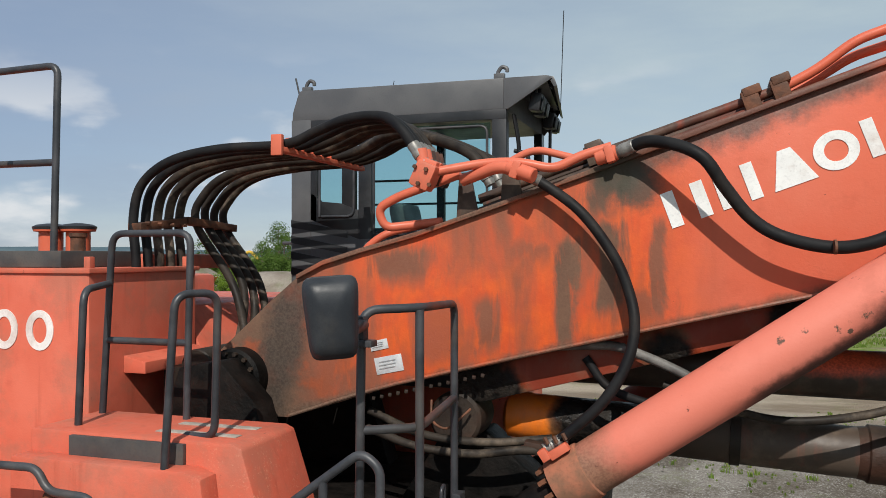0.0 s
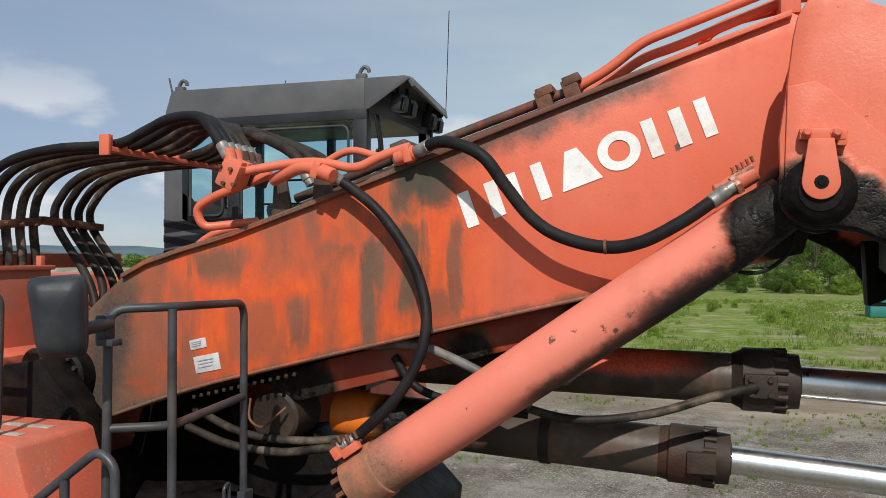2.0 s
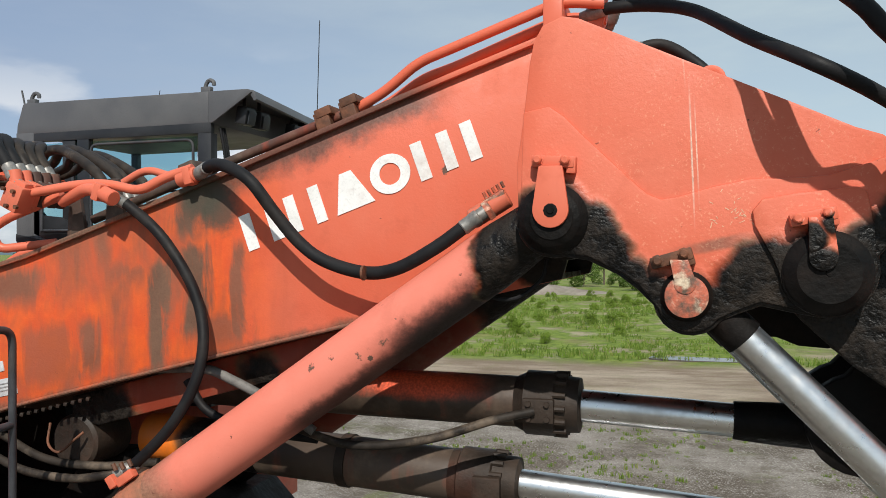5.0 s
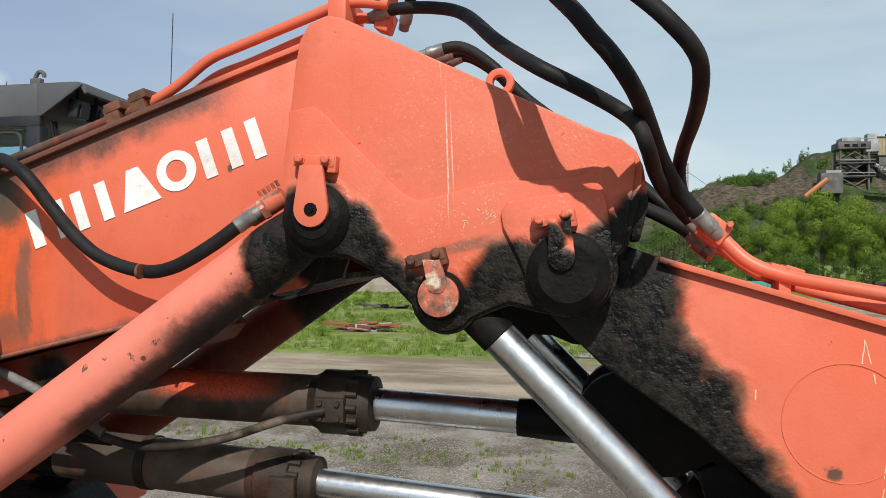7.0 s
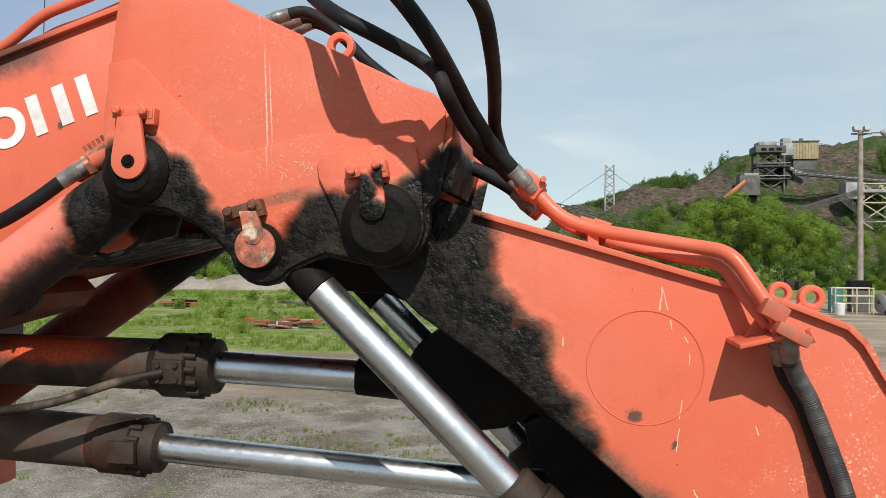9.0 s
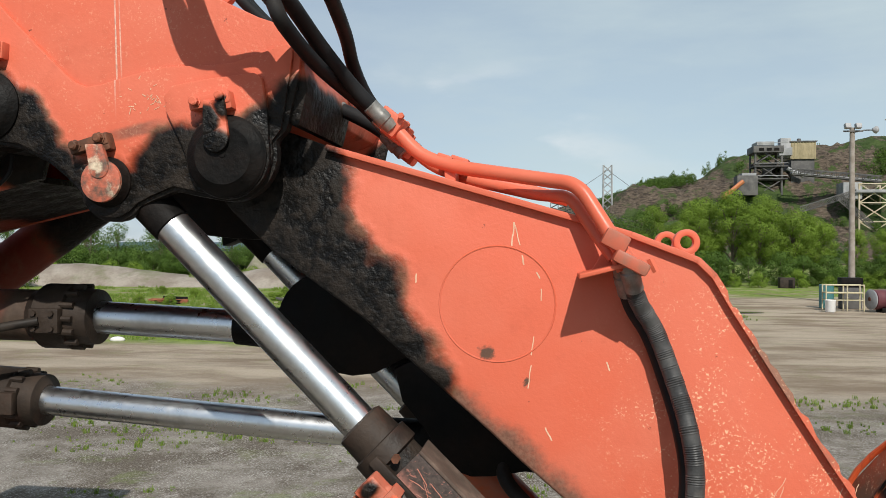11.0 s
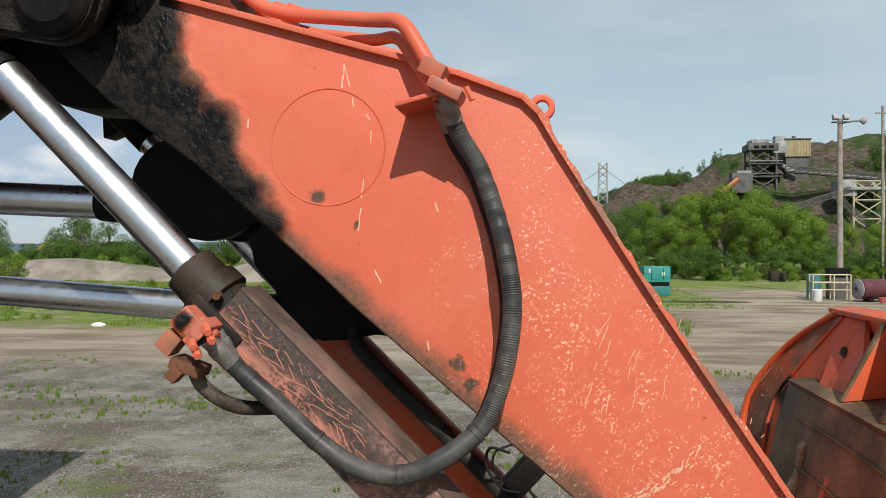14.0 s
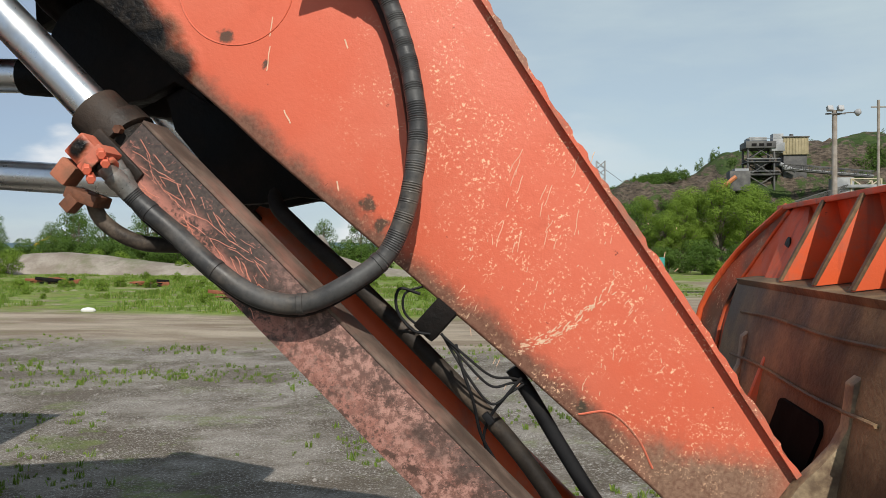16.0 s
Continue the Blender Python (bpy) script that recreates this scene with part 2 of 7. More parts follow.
    m.rough(rough_out)
    return m.mat


M_BOOM = painted("faded coral boom paint with oil runs", streaks=(-2.4, 0.5), oil_runs=[(-1.02, 4.22, 4.46, 0.34, 0.85), (-0.78, 3.72, 4.12, 0.26, 0.55), (-0.47, 3.80, 4.16, 0.09, 0.8), (-0.22, 4.33, 4.50, 0.24, 0.7), (0.02, 3.86, 4.52, 0.075, 0.95), (0.22, 4.62, 4.92, 0.17, 0.95), (0.25, 4.05, 4.62, 0.12, 0.95), (0.38, 3.98, 4.20, 0.20, 0.7), (0.53, 4.02, 4.60, 0.06, 0.8), (-1.5, 3.5, 4.3, 0.10, 0.7), (-1.28, 3.45, 3.72, 0.25, 0.75)], flat=True, grease=[((2.33, 4.85, 4.60), 0.16, 0.12), ((2.19, 4.85, 4.60), 0.07, 0.10)], rusty=0.12, bands=[((-2.0, 3.35), (-1.72, 4.30), 0.20, (0.040, 0.031, 0.025)), ((0.2, 4.91), (1.75, 5.45), 0.17, (0.045, 0.030, 0.022)), ((-1.8, 3.37), (1.6, 4.24), 0.08, BROWN), ((-1.5, 4.38), (0.3, 4.95), 0.05, BROWN)], spots=[((0.30, 4.85, 4.88), 0.30), ((0.42, 4.85, 4.80), 0.26), ((1.75, 4.85, 4.98), 0.03)])
KNEE_GREASE = [(2.38, 4.68, 0.185), (2.47, 4.62, 0.175), (2.56, 4.50, 0.155), (2.68, 4.40, 0.125), (2.80, 4.33, 0.125), (2.95, 4.30, 0.14), (3.08, 4.30, 0.13), (3.20, 4.37, 0.155), (3.30, 4.42, 0.195), (3.42, 4.43, 0.20), (3.55, 4.42, 0.20), (3.70, 4.49, 0.195), (3.82, 4.60, 0.19)]
M_KNEE = painted("faded coral paint with black grease", grease=[((x, 4.45, z), r - 0.045, 0.10) for x, z, r in KNEE_GREASE], flat=True, wobble=0.13, chips=[((3.1, 4.45, 4.9), 0.9)], chip_amount=0.22, rusty=0.1, bands=[((3.15, 4.60), (2.90, 4.55), 0.03, BROWN), ((2.962, 5.16), (2.978, 4.70), 0.0045, (0.42, 0.30, 0.24)), ((2.984, 5.10), (2.996, 4.80), 0.0035, (0.42, 0.28, 0.22)), ((2.93, 5.42), (2.94, 5.30), 0.004, (0.40, 0.26, 0.2))])
M_ARM = painted("coral arm paint, scratched and greasy", flat=True, wobble=0.24, grease=[((3.45, 4.62, 4.5), 0.32, 0.15), ((3.60, 4.62, 4.30), 0.26, 0.15), ((3.70, 4.62, 4.12), 0.20, 0.16), ((3.82, 4.62, 3.98), 0.17, 0.17), ((3.97, 4.62, 3.84), 0.13, 0.19), ((4.08, 4.62, 3.73), 0.08, 0.19), ((4.19, 4.62, 3.63), 0.03, 0.19), ((4.30, 4.62, 3.53), 0.0, 0.17)], chips=[((6.1, 4.62, 2.9), 1.0), ((6.2, 4.62, 2.4), 0.9), ((5.6, 4.62, 3.4), 0.6)], chip_amount=0.95, rusty=0.08, bands=[((3.61, 4.07), (6.25, 1.88), 0.125, BROWN), ((6.15, 1.92), (6.85, 1.78), 0.21, (0.13, 0.098, 0.068)), ((5.5, 3.96), (6.8, 1.93), 0.016, (0.07, 0.04, 0.025))], spots=[((4.55, 4.62, 3.65), 0.06), ((5.15, 4.62, 2.95), 0.06), ((5.20, 4.62, 2.88), 0.05), ((4.72, 4.62, 3.52), 0.035), ((5.99, 4.62, 2.17), 0.05)])
# under the arm, shade is painted in as a darker red; dust and grease too
M_ARM_IN = painted("arm red darkened for its shaded underside", base=(0.28, 0.045, 0.018), faded=(0.36, 0.06, 0.022), dust=0.5, grease=[((3.7, 5.4, 4.0), 0.9, 0.4)], rusty=0.4)
M_CORAL = painted("faded coral paint", rusty=0.15)
M_FLAKED = simple("paint flaking off bare metal", (0.50, 0.13, 0.075), (0.10, 0.075, 0.055), 24.0, 0.5, 0.0, 0.6, 0.005, 60, 0.4, (0.66, 0.55, 0.40), 0.95)
M_KEEPER = painted("coral keeper paint rubbed through to grease", grease=[((3.46, 4.34, 4.48), 0.065, 0.06), ((3.415, 4.34, 4.60), 0.045, 0.05), ((3.50, 4.34, 4.66), 0.02, 0.05)], wobble=0.06, chips=[((2.95, 4.37, 4.42), 0.2)], chip_amount=1.0, rusty=0.5)
M_BODY = painted("faded coral body panels", base=(0.56, 0.112, 0.064), faded=(0.64, 0.165, 0.105), rusty=0.35, dust=0.35, grease=[((-1.22, 3.9, 2.80), 0.0, 0.16), ((-1.15, 3.75, 2.66), 0.03, 0.2)], chips=[((-1.3, 3.8, 3.2), 0.5)], chip_amount=0.3)
M_PINK = painted("chalky pink cylinder paint", base=(0.66, 0.180, 0.122), faded=(0.69, 0.21, 0.15), grease=[((2.36, 4.66, 4.56), 0.36, 0.10)], bands=[((1.0, 3.60), (2.3, 4.50), 0.095, (0.008, 0.0065, 0.006)), ((1.62, 4.02), (2.4, 4.56), 0.17, (0.008, 0.0065, 0.006))], smears=[((0.156, 4.66, 3.16), 0.17, 0.22, (0.24, 0.135, 0.085))], spots=[((1.535, 4.53, 4.12), 0.032), ((1.45, 4.53, 4.075), 0.026), ((1.415, 4.53, 4.04), 0.024), ((1.465, 4.53, 4.045), 0.022), ((1.26, 4.53, 4.03), 0.02), ((1.60, 4.53, 4.23), 0.016), ((1.45, 4.53, 4.10), 0.03), ((1.52, 4.53, 4.13), 0.035), ((1.40, 4.53, 4.06), 0.02), ((1.15, 4.53, 3.98), 0.02), ((0.95, 4.53, 3.62), 0.02)], rusty=0.05, rough=0.55)
M_GLAND = simple("dust-caked coral casting", (0.20, 0.105, 0.065), (0.40, 0.145, 0.085), 6.0, 0.8, 0.0, 0.3, 0.003, 60, 0.25, (0.13, 0.095, 0.065), 0.8)
M_EDGE = painted("coral edge rubbed to rust and primer", dust=0.75, rusty=0.9, rough=0.6, chips=[((5.6, 4.6, 3.8), 0.9), ((6.2, 4.6, 2.9), 0.9), ((6.7, 4.6, 2.1), 0.7)], chip_amount=0.95)
M_COLLAR = painted("dusty coral casting", base=(0.42, 0.10, 0.055), dust=0.85, rusty=0.3)
M_BUCKET = painted("orange bucket paint worn to brown steel", base=(0.72, 0.105, 0.022), faded=(0.62, 0.10, 0.03), dust=0.55, rusty=0.8, rough=0.62, grease=[((7.35, 6.2, 2.80), 0.0, 0.16), ((7.30, 6.6, 2.62), 0.0, 0.14), ((7.05, 7.1, 2.5), 0.0, 0.22), ((7.4, 5.5, 2.95), 0.0, 0.14)])
M_BUCKET_SCUFF = painted("orange paint scuffed to brown", base=(0.50, 0.085, 0.03), faded=(0.12, 0.060, 0.035), dust=0.9, rusty=0.9, rough=0.65, chips=[((7.1, 7.1, 2.6), 0.6)], chip_amount=0.5)
M_LUG = simple("pale worn hinge steel", (0.12, 0.08, 0.05), (0.36, 0.27, 0.16), 9.0, 0.6, 0.0, 0.4, 0.004, 50, 0.35, (0.10, 0.05, 0.03), 0.6)
M_BUCKET_WEAR = simple("rust-brown bucket steel", (0.075, 0.048, 0.028), (0.25, 0.165, 0.090), 2.2, 0.7, 0.0, 0.5, 0.008, 40, 0.25, (0.022, 0.015, 0.010), 0.8)
M_LOWCYL = painted("pink cylinder scuffed to dark steel", base=(0.42, 0.13, 0.09), faded=(0.15, 0.085, 0.062), dust=0.8, rusty=0.7, rough=0.6, grease=[((4.2, 4.55, 3.1), 0.25, 0.2)], chips=[((4.7, 4.55, 2.7), 0.8)], chip_amount=0.5)
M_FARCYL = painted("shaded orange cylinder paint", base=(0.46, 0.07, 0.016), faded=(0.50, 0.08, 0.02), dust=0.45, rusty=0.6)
# boom underside: base red is dulled to carry the shade, black grease on top
M_BOOM_UNDER = painted("underside red dulled for shade, thick with grease", base=(0.30, 0.06, 0.03), faded=(0.22, 0.05, 0.03), flat=True, grease=[((2.25, 5.4, 4.43), 0.55, 0.3)], dust=0.4, rusty=0.5)
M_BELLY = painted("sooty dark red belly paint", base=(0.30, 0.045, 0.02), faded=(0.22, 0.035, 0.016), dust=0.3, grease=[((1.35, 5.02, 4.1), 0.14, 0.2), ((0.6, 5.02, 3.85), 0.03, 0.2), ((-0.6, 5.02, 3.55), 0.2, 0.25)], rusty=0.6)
M_OILY = simple("oily dark brown steel", (0.018, 0.013, 0.010), (0.046, 0.031, 0.022), 3.5, 0.62, 0.0, 0.6, 0.006, 35, 0.3, (0.11, 0.030, 0.015), 0.3)
M_REDCYL = painted("brown oil over a dark red cylinder", base=(0.070, 0.044, 0.030), faded=(0.040, 0.028, 0.021), dust=0.3, rusty=0.2, bands=[((1.15, 3.80), (1.85, 3.80), 0.085, (0.40, 0.055, 0.02))])
M_DUSTYCYL = painted("dusty oil on a brown cylinder", base=(0.085, 0.060, 0.045), faded=(0.052, 0.038, 0.029), dust=0.6, rusty=0.2)
M_GREYHOSE = simple("dusty pale grey hose", (0.10, 0.096, 0.09), (0.20, 0.19, 0.175), 7.0, 0.6, 0.0, 0.3, 0.002, 90, 0.3)
# far boom cylinder: the shade it lies in is put into this darker red
M_FARBOOM = painted("far cylinder red darkened for shade, in oil", base=(0.20, 0.028, 0.012), faded=(0.15, 0.022, 0.010), dust=0.35, rusty=0.5, grease=[((2.2, 6.2, 4.55), 0.55, 0.4)])
M_ORANGECAP = painted("orange cylinder end under oil", base=(0.85, 0.22, 0.012), faded=(0.75, 0.17, 0.012), grease=[((0.25, 5.4, 3.3), 0.28, 0.2)], dust=0.2)
M_BLACKSTEEL = simple("black greasy steel", (0.003, 0.0028, 0.0026), (0.010, 0.008, 0.007), 6.0, 0.62, 0.0, 0.6, 0.008, 30, 0.14, (0.028, 0.014, 0.009), 0.3)
M_GREY = simple("dark grey rail paint", (0.026, 0.028, 0.033), (0.050, 0.052, 0.058), 5.0, 0.46, 0.0, 0.1, 0.002, 90, 0.5, (0.12, 0.095, 0.075), 0.3)
M_MIRROR = simple("grey mirror housing plastic", (0.020, 0.023, 0.028), (0.032, 0.036, 0.042), 6.0, 0.5, 0.0, 0.25, 0.002, 120, 0.3, (0.07, 0.062, 0.055), 0.35)
M_CAB = simple("grey cab paint", (0.078, 0.079, 0.084), (0.100, 0.101, 0.105), 2.0, 0.45, 0.0, 0.06, 0.002, 90, 0.4)
M_CABBLACK = simple("matt black cab panel", (0.016, 0.017, 0.019), (0.026, 0.027, 0.030), 3.0, 0.4, 0.0, 0.05, 0.002, 90, 0.4)
M_RUBBER = simple("black hose rubber", (0.006, 0.006, 0.007), (0.013, 0.013, 0.014), 7.0, 0.66, 0.0, 0.25, 0.002, 120, 0.22, (0.045, 0.036, 0.029), 0.35)
M_RUBBER_OLD = simple("dusty brown-black hose rubber", (0.016, 0.013, 0.011), (0.042, 0.033, 0.026), 6.0, 0.62, 0.0, 0.4, 0.002, 90, 0.2, (0.15, 0.115, 0.085), 0.85)
M_SLEEVE = simple("grey-black spiral hose guard", (0.022, 0.022, 0.023), (0.075, 0.073, 0.070), 5.0, 0.55, 0.0, 0.3, 0.002, 70, 0.35, (0.15, 0.125, 0.10), 0.75)
M_FERRULE = simple("dull zinc hose ferrule", (0.15, 0.145, 0.135), (0.28, 0.27, 0.25), 14.0, 0.48, 0.35, 0.2, 0.002, 90, 0.5, (0.16, 0.10, 0.06), 0.5)
M_PIPE = painted("coral pipe paint", rusty=0.2, rough=0.42)
M_PIPE_DIRTY = painted("coral pipe under brown oil", base=(0.17, 0.045, 0.028), faded=(0.055, 0.036, 0.028), dust=0.5, rusty=0.5)
M_RUST = simple("rust-brown clamp steel", (0.085, 0.040, 0.024), (0.19, 0.075, 0.040), 9.0, 0.65, 0.0, 0.5, 0.004, 60, 0.3, (0.025, 0.018, 0.014), 0.6)
M_STEELPLATE = simple("dark walkway steel", (0.05, 0.05, 0.052), (0.085, 0.08, 0.075), 3.0, 0.6, 0.0, 0.3, 0.003, 80, 0.4, (0.14, 0.10, 0.07), 0.5)


def chrome():
    m = Mat("polished chrome rod", 0.3, 1.0, 0.5)
    n1, n2 = m.noise(22.0, 3.0, 0.6), m.noise(2.2, 5.0, 0.7)
    film = m.ramp(n2, 0.54, 0.68, 0.0, 0.45)
    m.color(m.mix(film, (0.70, 0.71, 0.72), (0.40, 0.39, 0.37)))
    m.rough(m.math("ADD", m.ramp(n1, 0.35, 0.7, 0.27, 0.33), m.math("MULTIPLY", film, 0.2)))
    return m.mat


M_CHROME = chrome()


def glass():
    m = Mat("greenish cab glass", 0.04, 0.0, 0.5)
    m.color((0.45, 0.70, 0.72))
    m.bsdf.inputs["Transmission Weight"].default_value = 1.0
    m.bsdf.inputs["IOR"].default_value = 1.15
    return m.mat


M_GLASS = glass()
M_WHITE = simple("chalky white lettering paint", (0.72, 0.72, 0.70), (0.80, 0.80, 0.78), 6.0, 0.6, 0.0, 0.1, 0.002, 80, 0.3, (0.42, 0.30, 0.24), 0.45)
M_STICKER = simple("worn silver sticker", (0.52, 0.53, 0.55), (0.62, 0.63, 0.64), 20.0, 0.4, 0.2, 0.1, 0.001, 80, 0.4, (0.35, 0.25, 0.2), 0.4)
M_GREYBAR = simple("grey sticker print", (0.25, 0.25, 0.26), (0.32, 0.32, 0.32), 20.0, 0.5)


# ---- mesh helpers ----
def part(name, bm, material, parent=None, label="", smooth=40):
    me = bpy.data.meshes.new(name)
    bm.normal_update()
    bm.to_mesh(me)
    bm.free()
    me.materials.append(material)
    me.shade_smooth()
    me.set_sharp_from_angle(angle=radians(smooth))
    ob = new(name, me)
    if parent is not None:
        ob.parent = parent
    if label:
        ob["label"] = label
    return ob


def thing(name, label, category, at=(0, 0, 0), group="", kind=""):
    ob = new(name)
    ob.location = at
    return tagged(ob, label, category, group, kind)


def bevelled(bm, width, segments=2, angle=0.5):
    bm.normal_update()
    edges = [e for e in bm.edges if len(e.link_faces) == 2 and e.calc_face_angle(0) > angle]
    if edges and width > 0:
        bmesh.ops.bevel(bm, geom=edges, offset=width, segments=segments, affect="EDGES", profile=0.6, clamp_overlap=True)
    return bm


def prism(outline, y0, y1, bevel=0.006, bm=None):
    """A plate: an outline of (x, z), from y0 to y1."""
    bm = bm or bmesh.new()
    a = [bm.verts.new((x, y0, z)) for x, z in outline]
    b = [bm.verts.new((x, y1, z)) for x, z in outline]
    n = len(outline)
    faces = [bm.faces.new(a), bm.faces.new(b[::-1])]
    for i in range(n):
        faces.append(bm.faces.new((a[i], b[i], b[(i + 1) % n], a[(i + 1) % n])))
    bmesh.ops.recalc_face_normals(bm, faces=faces)
    if bevel:
        bevelled(bm, bevel)
    return bm


def slab(x0, x1, y0, y1, z0, z1, bevel=0.008, bm=None):
    return prism([(x0, z0), (x1, z0), (x1, z1), (x0, z1)], y0, y1, bevel, bm)


def block(size, m=None, bevel=0.006, bm=None):
    """A bevelled box of that size, at the pose m."""
    own = bmesh.new()
    bmesh.ops.create_cube(own, size=1.0, matrix=Matrix.Diagonal((*size, 1)))
    bevelled(own, bevel)
    if m is not None:
        own.transform(m)
    return merged(own, bm)


def merged(own, bm):
    if bm is None:
        return own
    me = bpy.data.meshes.new("tmp")
    own.to_mesh(me)
    own.free()
    bm.from_mesh(me)
    bpy.data.meshes.remove(me)
    return bm


def along(p0, p1):
    """The pose at p0 whose z axis points to p1."""
    p0, p1 = Vector(p0), Vector(p1)
    return Matrix.Translation(p0) @ (p1 - p0).to_track_quat("Z", "Y").to_matrix().to_4x4()


def turned(profile, p0, p1, sides=28, bm=None):
    """A body turned round the line from p0 to p1: (metres along it, radius)."""
    own = bmesh.new()
    rings = []
    for s, r in profile:
        rings.append([own.verts.new((r * math.cos(2 * math.pi * k / sides), r * math.sin(2 * math.pi * k / sides), s)) for k in range(sides)])
    for a, b in zip(rings, rings[1:]):
        for k in range(sides):
            own.faces.new((a[k], a[(k + 1) % sides], b[(k + 1) % sides], b[k]))
    own.faces.new(rings[0][::-1])
    own.faces.new(rings[-1])
    own.transform(along(p0, p1))
    return merged(own, bm)


def rod(p0, p1, r, sides=16, bm=None, bevel=0.0):
    length = (Vector(p1) - Vector(p0)).length
    b = min(bevel, r * 0.6, length * 0.4)
    prof = [(0, r - b), (b, r), (length - b, r), (length, r - b)] if b else [(0, r), (length, r)]
    return turned(prof, p0, p1, sides, bm)


def smooth_line(points, steps=8):
    """A Catmull-Rom line through the points."""
    p = [Vector(q) for q in points]
    p = [2 * p[0] - p[1]] + p + [2 * p[-1] - p[-2]]
    out = []
    for i in range(1, len(p) - 2):
        for k in range(steps):
            t = k / steps
            a, b, c, d = p[i - 1], p[i], p[i + 1], p[i + 2]
            out.append(0.5 * (2 * b + (c - a) * t + (2 * a - 5 * b + 4 * c - d) * t * t + (3 * b - a - 3 * c + d) * t ** 3))
    return out + [p[-2]]


def swept(points, radius, sides=12, steps=8, bm=None, ripple=0.0, pitch=0.009):
    """A round tube along a smooth line; ripple: the depth of a spiral guard's ridges."""
    own = bmesh.new()
    line = smooth_line(points, steps) if steps else [Vector(q) for q in points]
    if ripple:
        fine, dist = [line[0]], pitch / 2
        for a, b in zip(line, line[1:]):
            seg = (b - a).length
            while dist <= seg:
                fine.append(a + (b - a) * (dist / seg))
                dist += pitch / 2
            dist -= seg
        line = fine
    side = None
    rings = []
    for i, q in enumerate(line):
        way = (line[min(i + 1, len(line) - 1)] - line[max(i - 1, 0)]).normalized()
        if side is None:
            side = way.orthogonal().normalized()
        side = (side - way * side.dot(way)).normalized()
        up = way.cross(side)
        r = radius + (ripple * (i % 2) * (0.7 + 0.5 * math.sin(i * 0.37) * math.sin(i * 0.083)) if ripple else 0)
        rings.append([own.verts.new(q + (side * math.cos(2 * math.pi * k / sides) + up * math.sin(2 * math.pi * k / sides)) * r) for k in range(sides)])
    for a, b in zip(rings, rings[1:]):
        for k in range(sides):
            own.faces.new((a[k], a[(k + 1) % sides], b[(k + 1) % sides], b[k]))
    own.faces.new(rings[0][::-1])
    own.faces.new(rings[-1])
    return merged(own, bm)


def bent(points, r, radius=0.06, sides=12, bm=None):
    """A pipe of straight runs with rounded bends."""
    p = [Vector(q) for q in points]
    line = [p[0]]
    for a, b, c in zip(p, p[1:], p[2:]):
        u, v = (a - b), (c - b)
        k = min(radius, u.length * 0.45, v.length * 0.45)
        s, e = b + u.normalized() * k, b + v.normalized() * k
        for i in range(7):
            t = i / 6
            line.append((1 - t) ** 2 * s + 2 * t * (1 - t) * b + t * t * e)
    line.append(p[-1])
    return swept(line, r, sides, 0, bm)


def arc(cx, cz, r, a0, a1, n=12):
    return [(cx + r * math.cos(radians(a0 + (a1 - a0) * i / n)), cz + r * math.sin(radians(a0 + (a1 - a0) * i / n))) for i in range(n + 1)]


# ---- the excavator: a face shovel, standing along x, its middle at y = 5.42 ----
MID = 5.42


def mirror_y(y):
    return 2 * MID - y


excavator = thing("excavator", "large coral-orange mining face shovel, greasy, standing in a gravel yard", "excavator", (0, MID, 0))
excavator_inverse = Matrix.Translation((0, -MID, 0))


def xpart(name, bm, material, parent=None, label="", smooth=40):
    """A part of the excavator, given in world metres."""
    ob = part(name, bm, material, parent or excavator, label, smooth)
    ob.matrix_parent_inverse = excavator_inverse if parent is None else Matrix.Identity(4)
    return ob


# boom: a box of two side plates with top and bottom flanges
BOOM = [(-2.36, 3.74), (-2.30, 3.50), (-2.11, 3.35), (-1.81, 3.35), (-1.06, 3.595), (0.38, 3.955), (1.32, 4.18), (2.35, 4.42), (2.48, 4.9), (2.42, 5.56), (2.30, 5.63), (1.79, 5.465), (0.15, 4.90), (-0.91, 4.55), (-1.29, 4.45), (-1.55, 4.37), (-1.72, 4.29), (-1.93, 4.12)]
bm = prism(BOOM, 4.85, 4.90, 0.004)
prism(BOOM, mirror_y(4.85), mirror_y(4.90), 0.004, bm)
boom = xpart("boom", bm, M_BOOM)
TOP = [(-1.74, 4.285), (-1.55, 4.378), (-1.29, 4.455), (-0.91, 4.555), (0.15, 4.905), (1.79, 5.47), (2.30, 5.638)]
bm = prism(TOP + [(x, z - 0.03) for x, z in TOP[::-1]], 4.815, mirror_y(4.815), 0.004)
xpart("top_flange", bm, M_BOOM, boom)
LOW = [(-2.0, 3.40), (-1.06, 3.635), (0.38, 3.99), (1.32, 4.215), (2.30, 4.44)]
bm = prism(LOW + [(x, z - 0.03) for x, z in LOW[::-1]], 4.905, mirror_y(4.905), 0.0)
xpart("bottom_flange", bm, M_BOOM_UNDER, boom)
bm = rod((-2.16, 4.72, 3.60), (-2.16, mirror_y(4.72), 3.60), 0.20, 36, None, 0.02)
boss = xpart("foot_pin_boss", bm, M_BLACKSTEEL, boom)
for k in range(14):
    a = 2 * math.pi * k / 14
    p = (-2.16 + 0.17 * math.cos(a), 4.72, 3.60 + 0.17 * math.sin(a))
    xpart("boss_bolt", rod(p, (p[0], 4.695, p[2]), 0.016, 6), M_OILY, boss)
# bright bars, triangle and ring that stand for the maker's lettering
U, V = Vector((math.cos(radians(19.6)), 0, math.sin(radians(19.6)))), Vector((-math.sin(radians(19.6)), 0, math.cos(radians(19.6))))
LET0 = Vector((0.61, 4.845, 4.56))


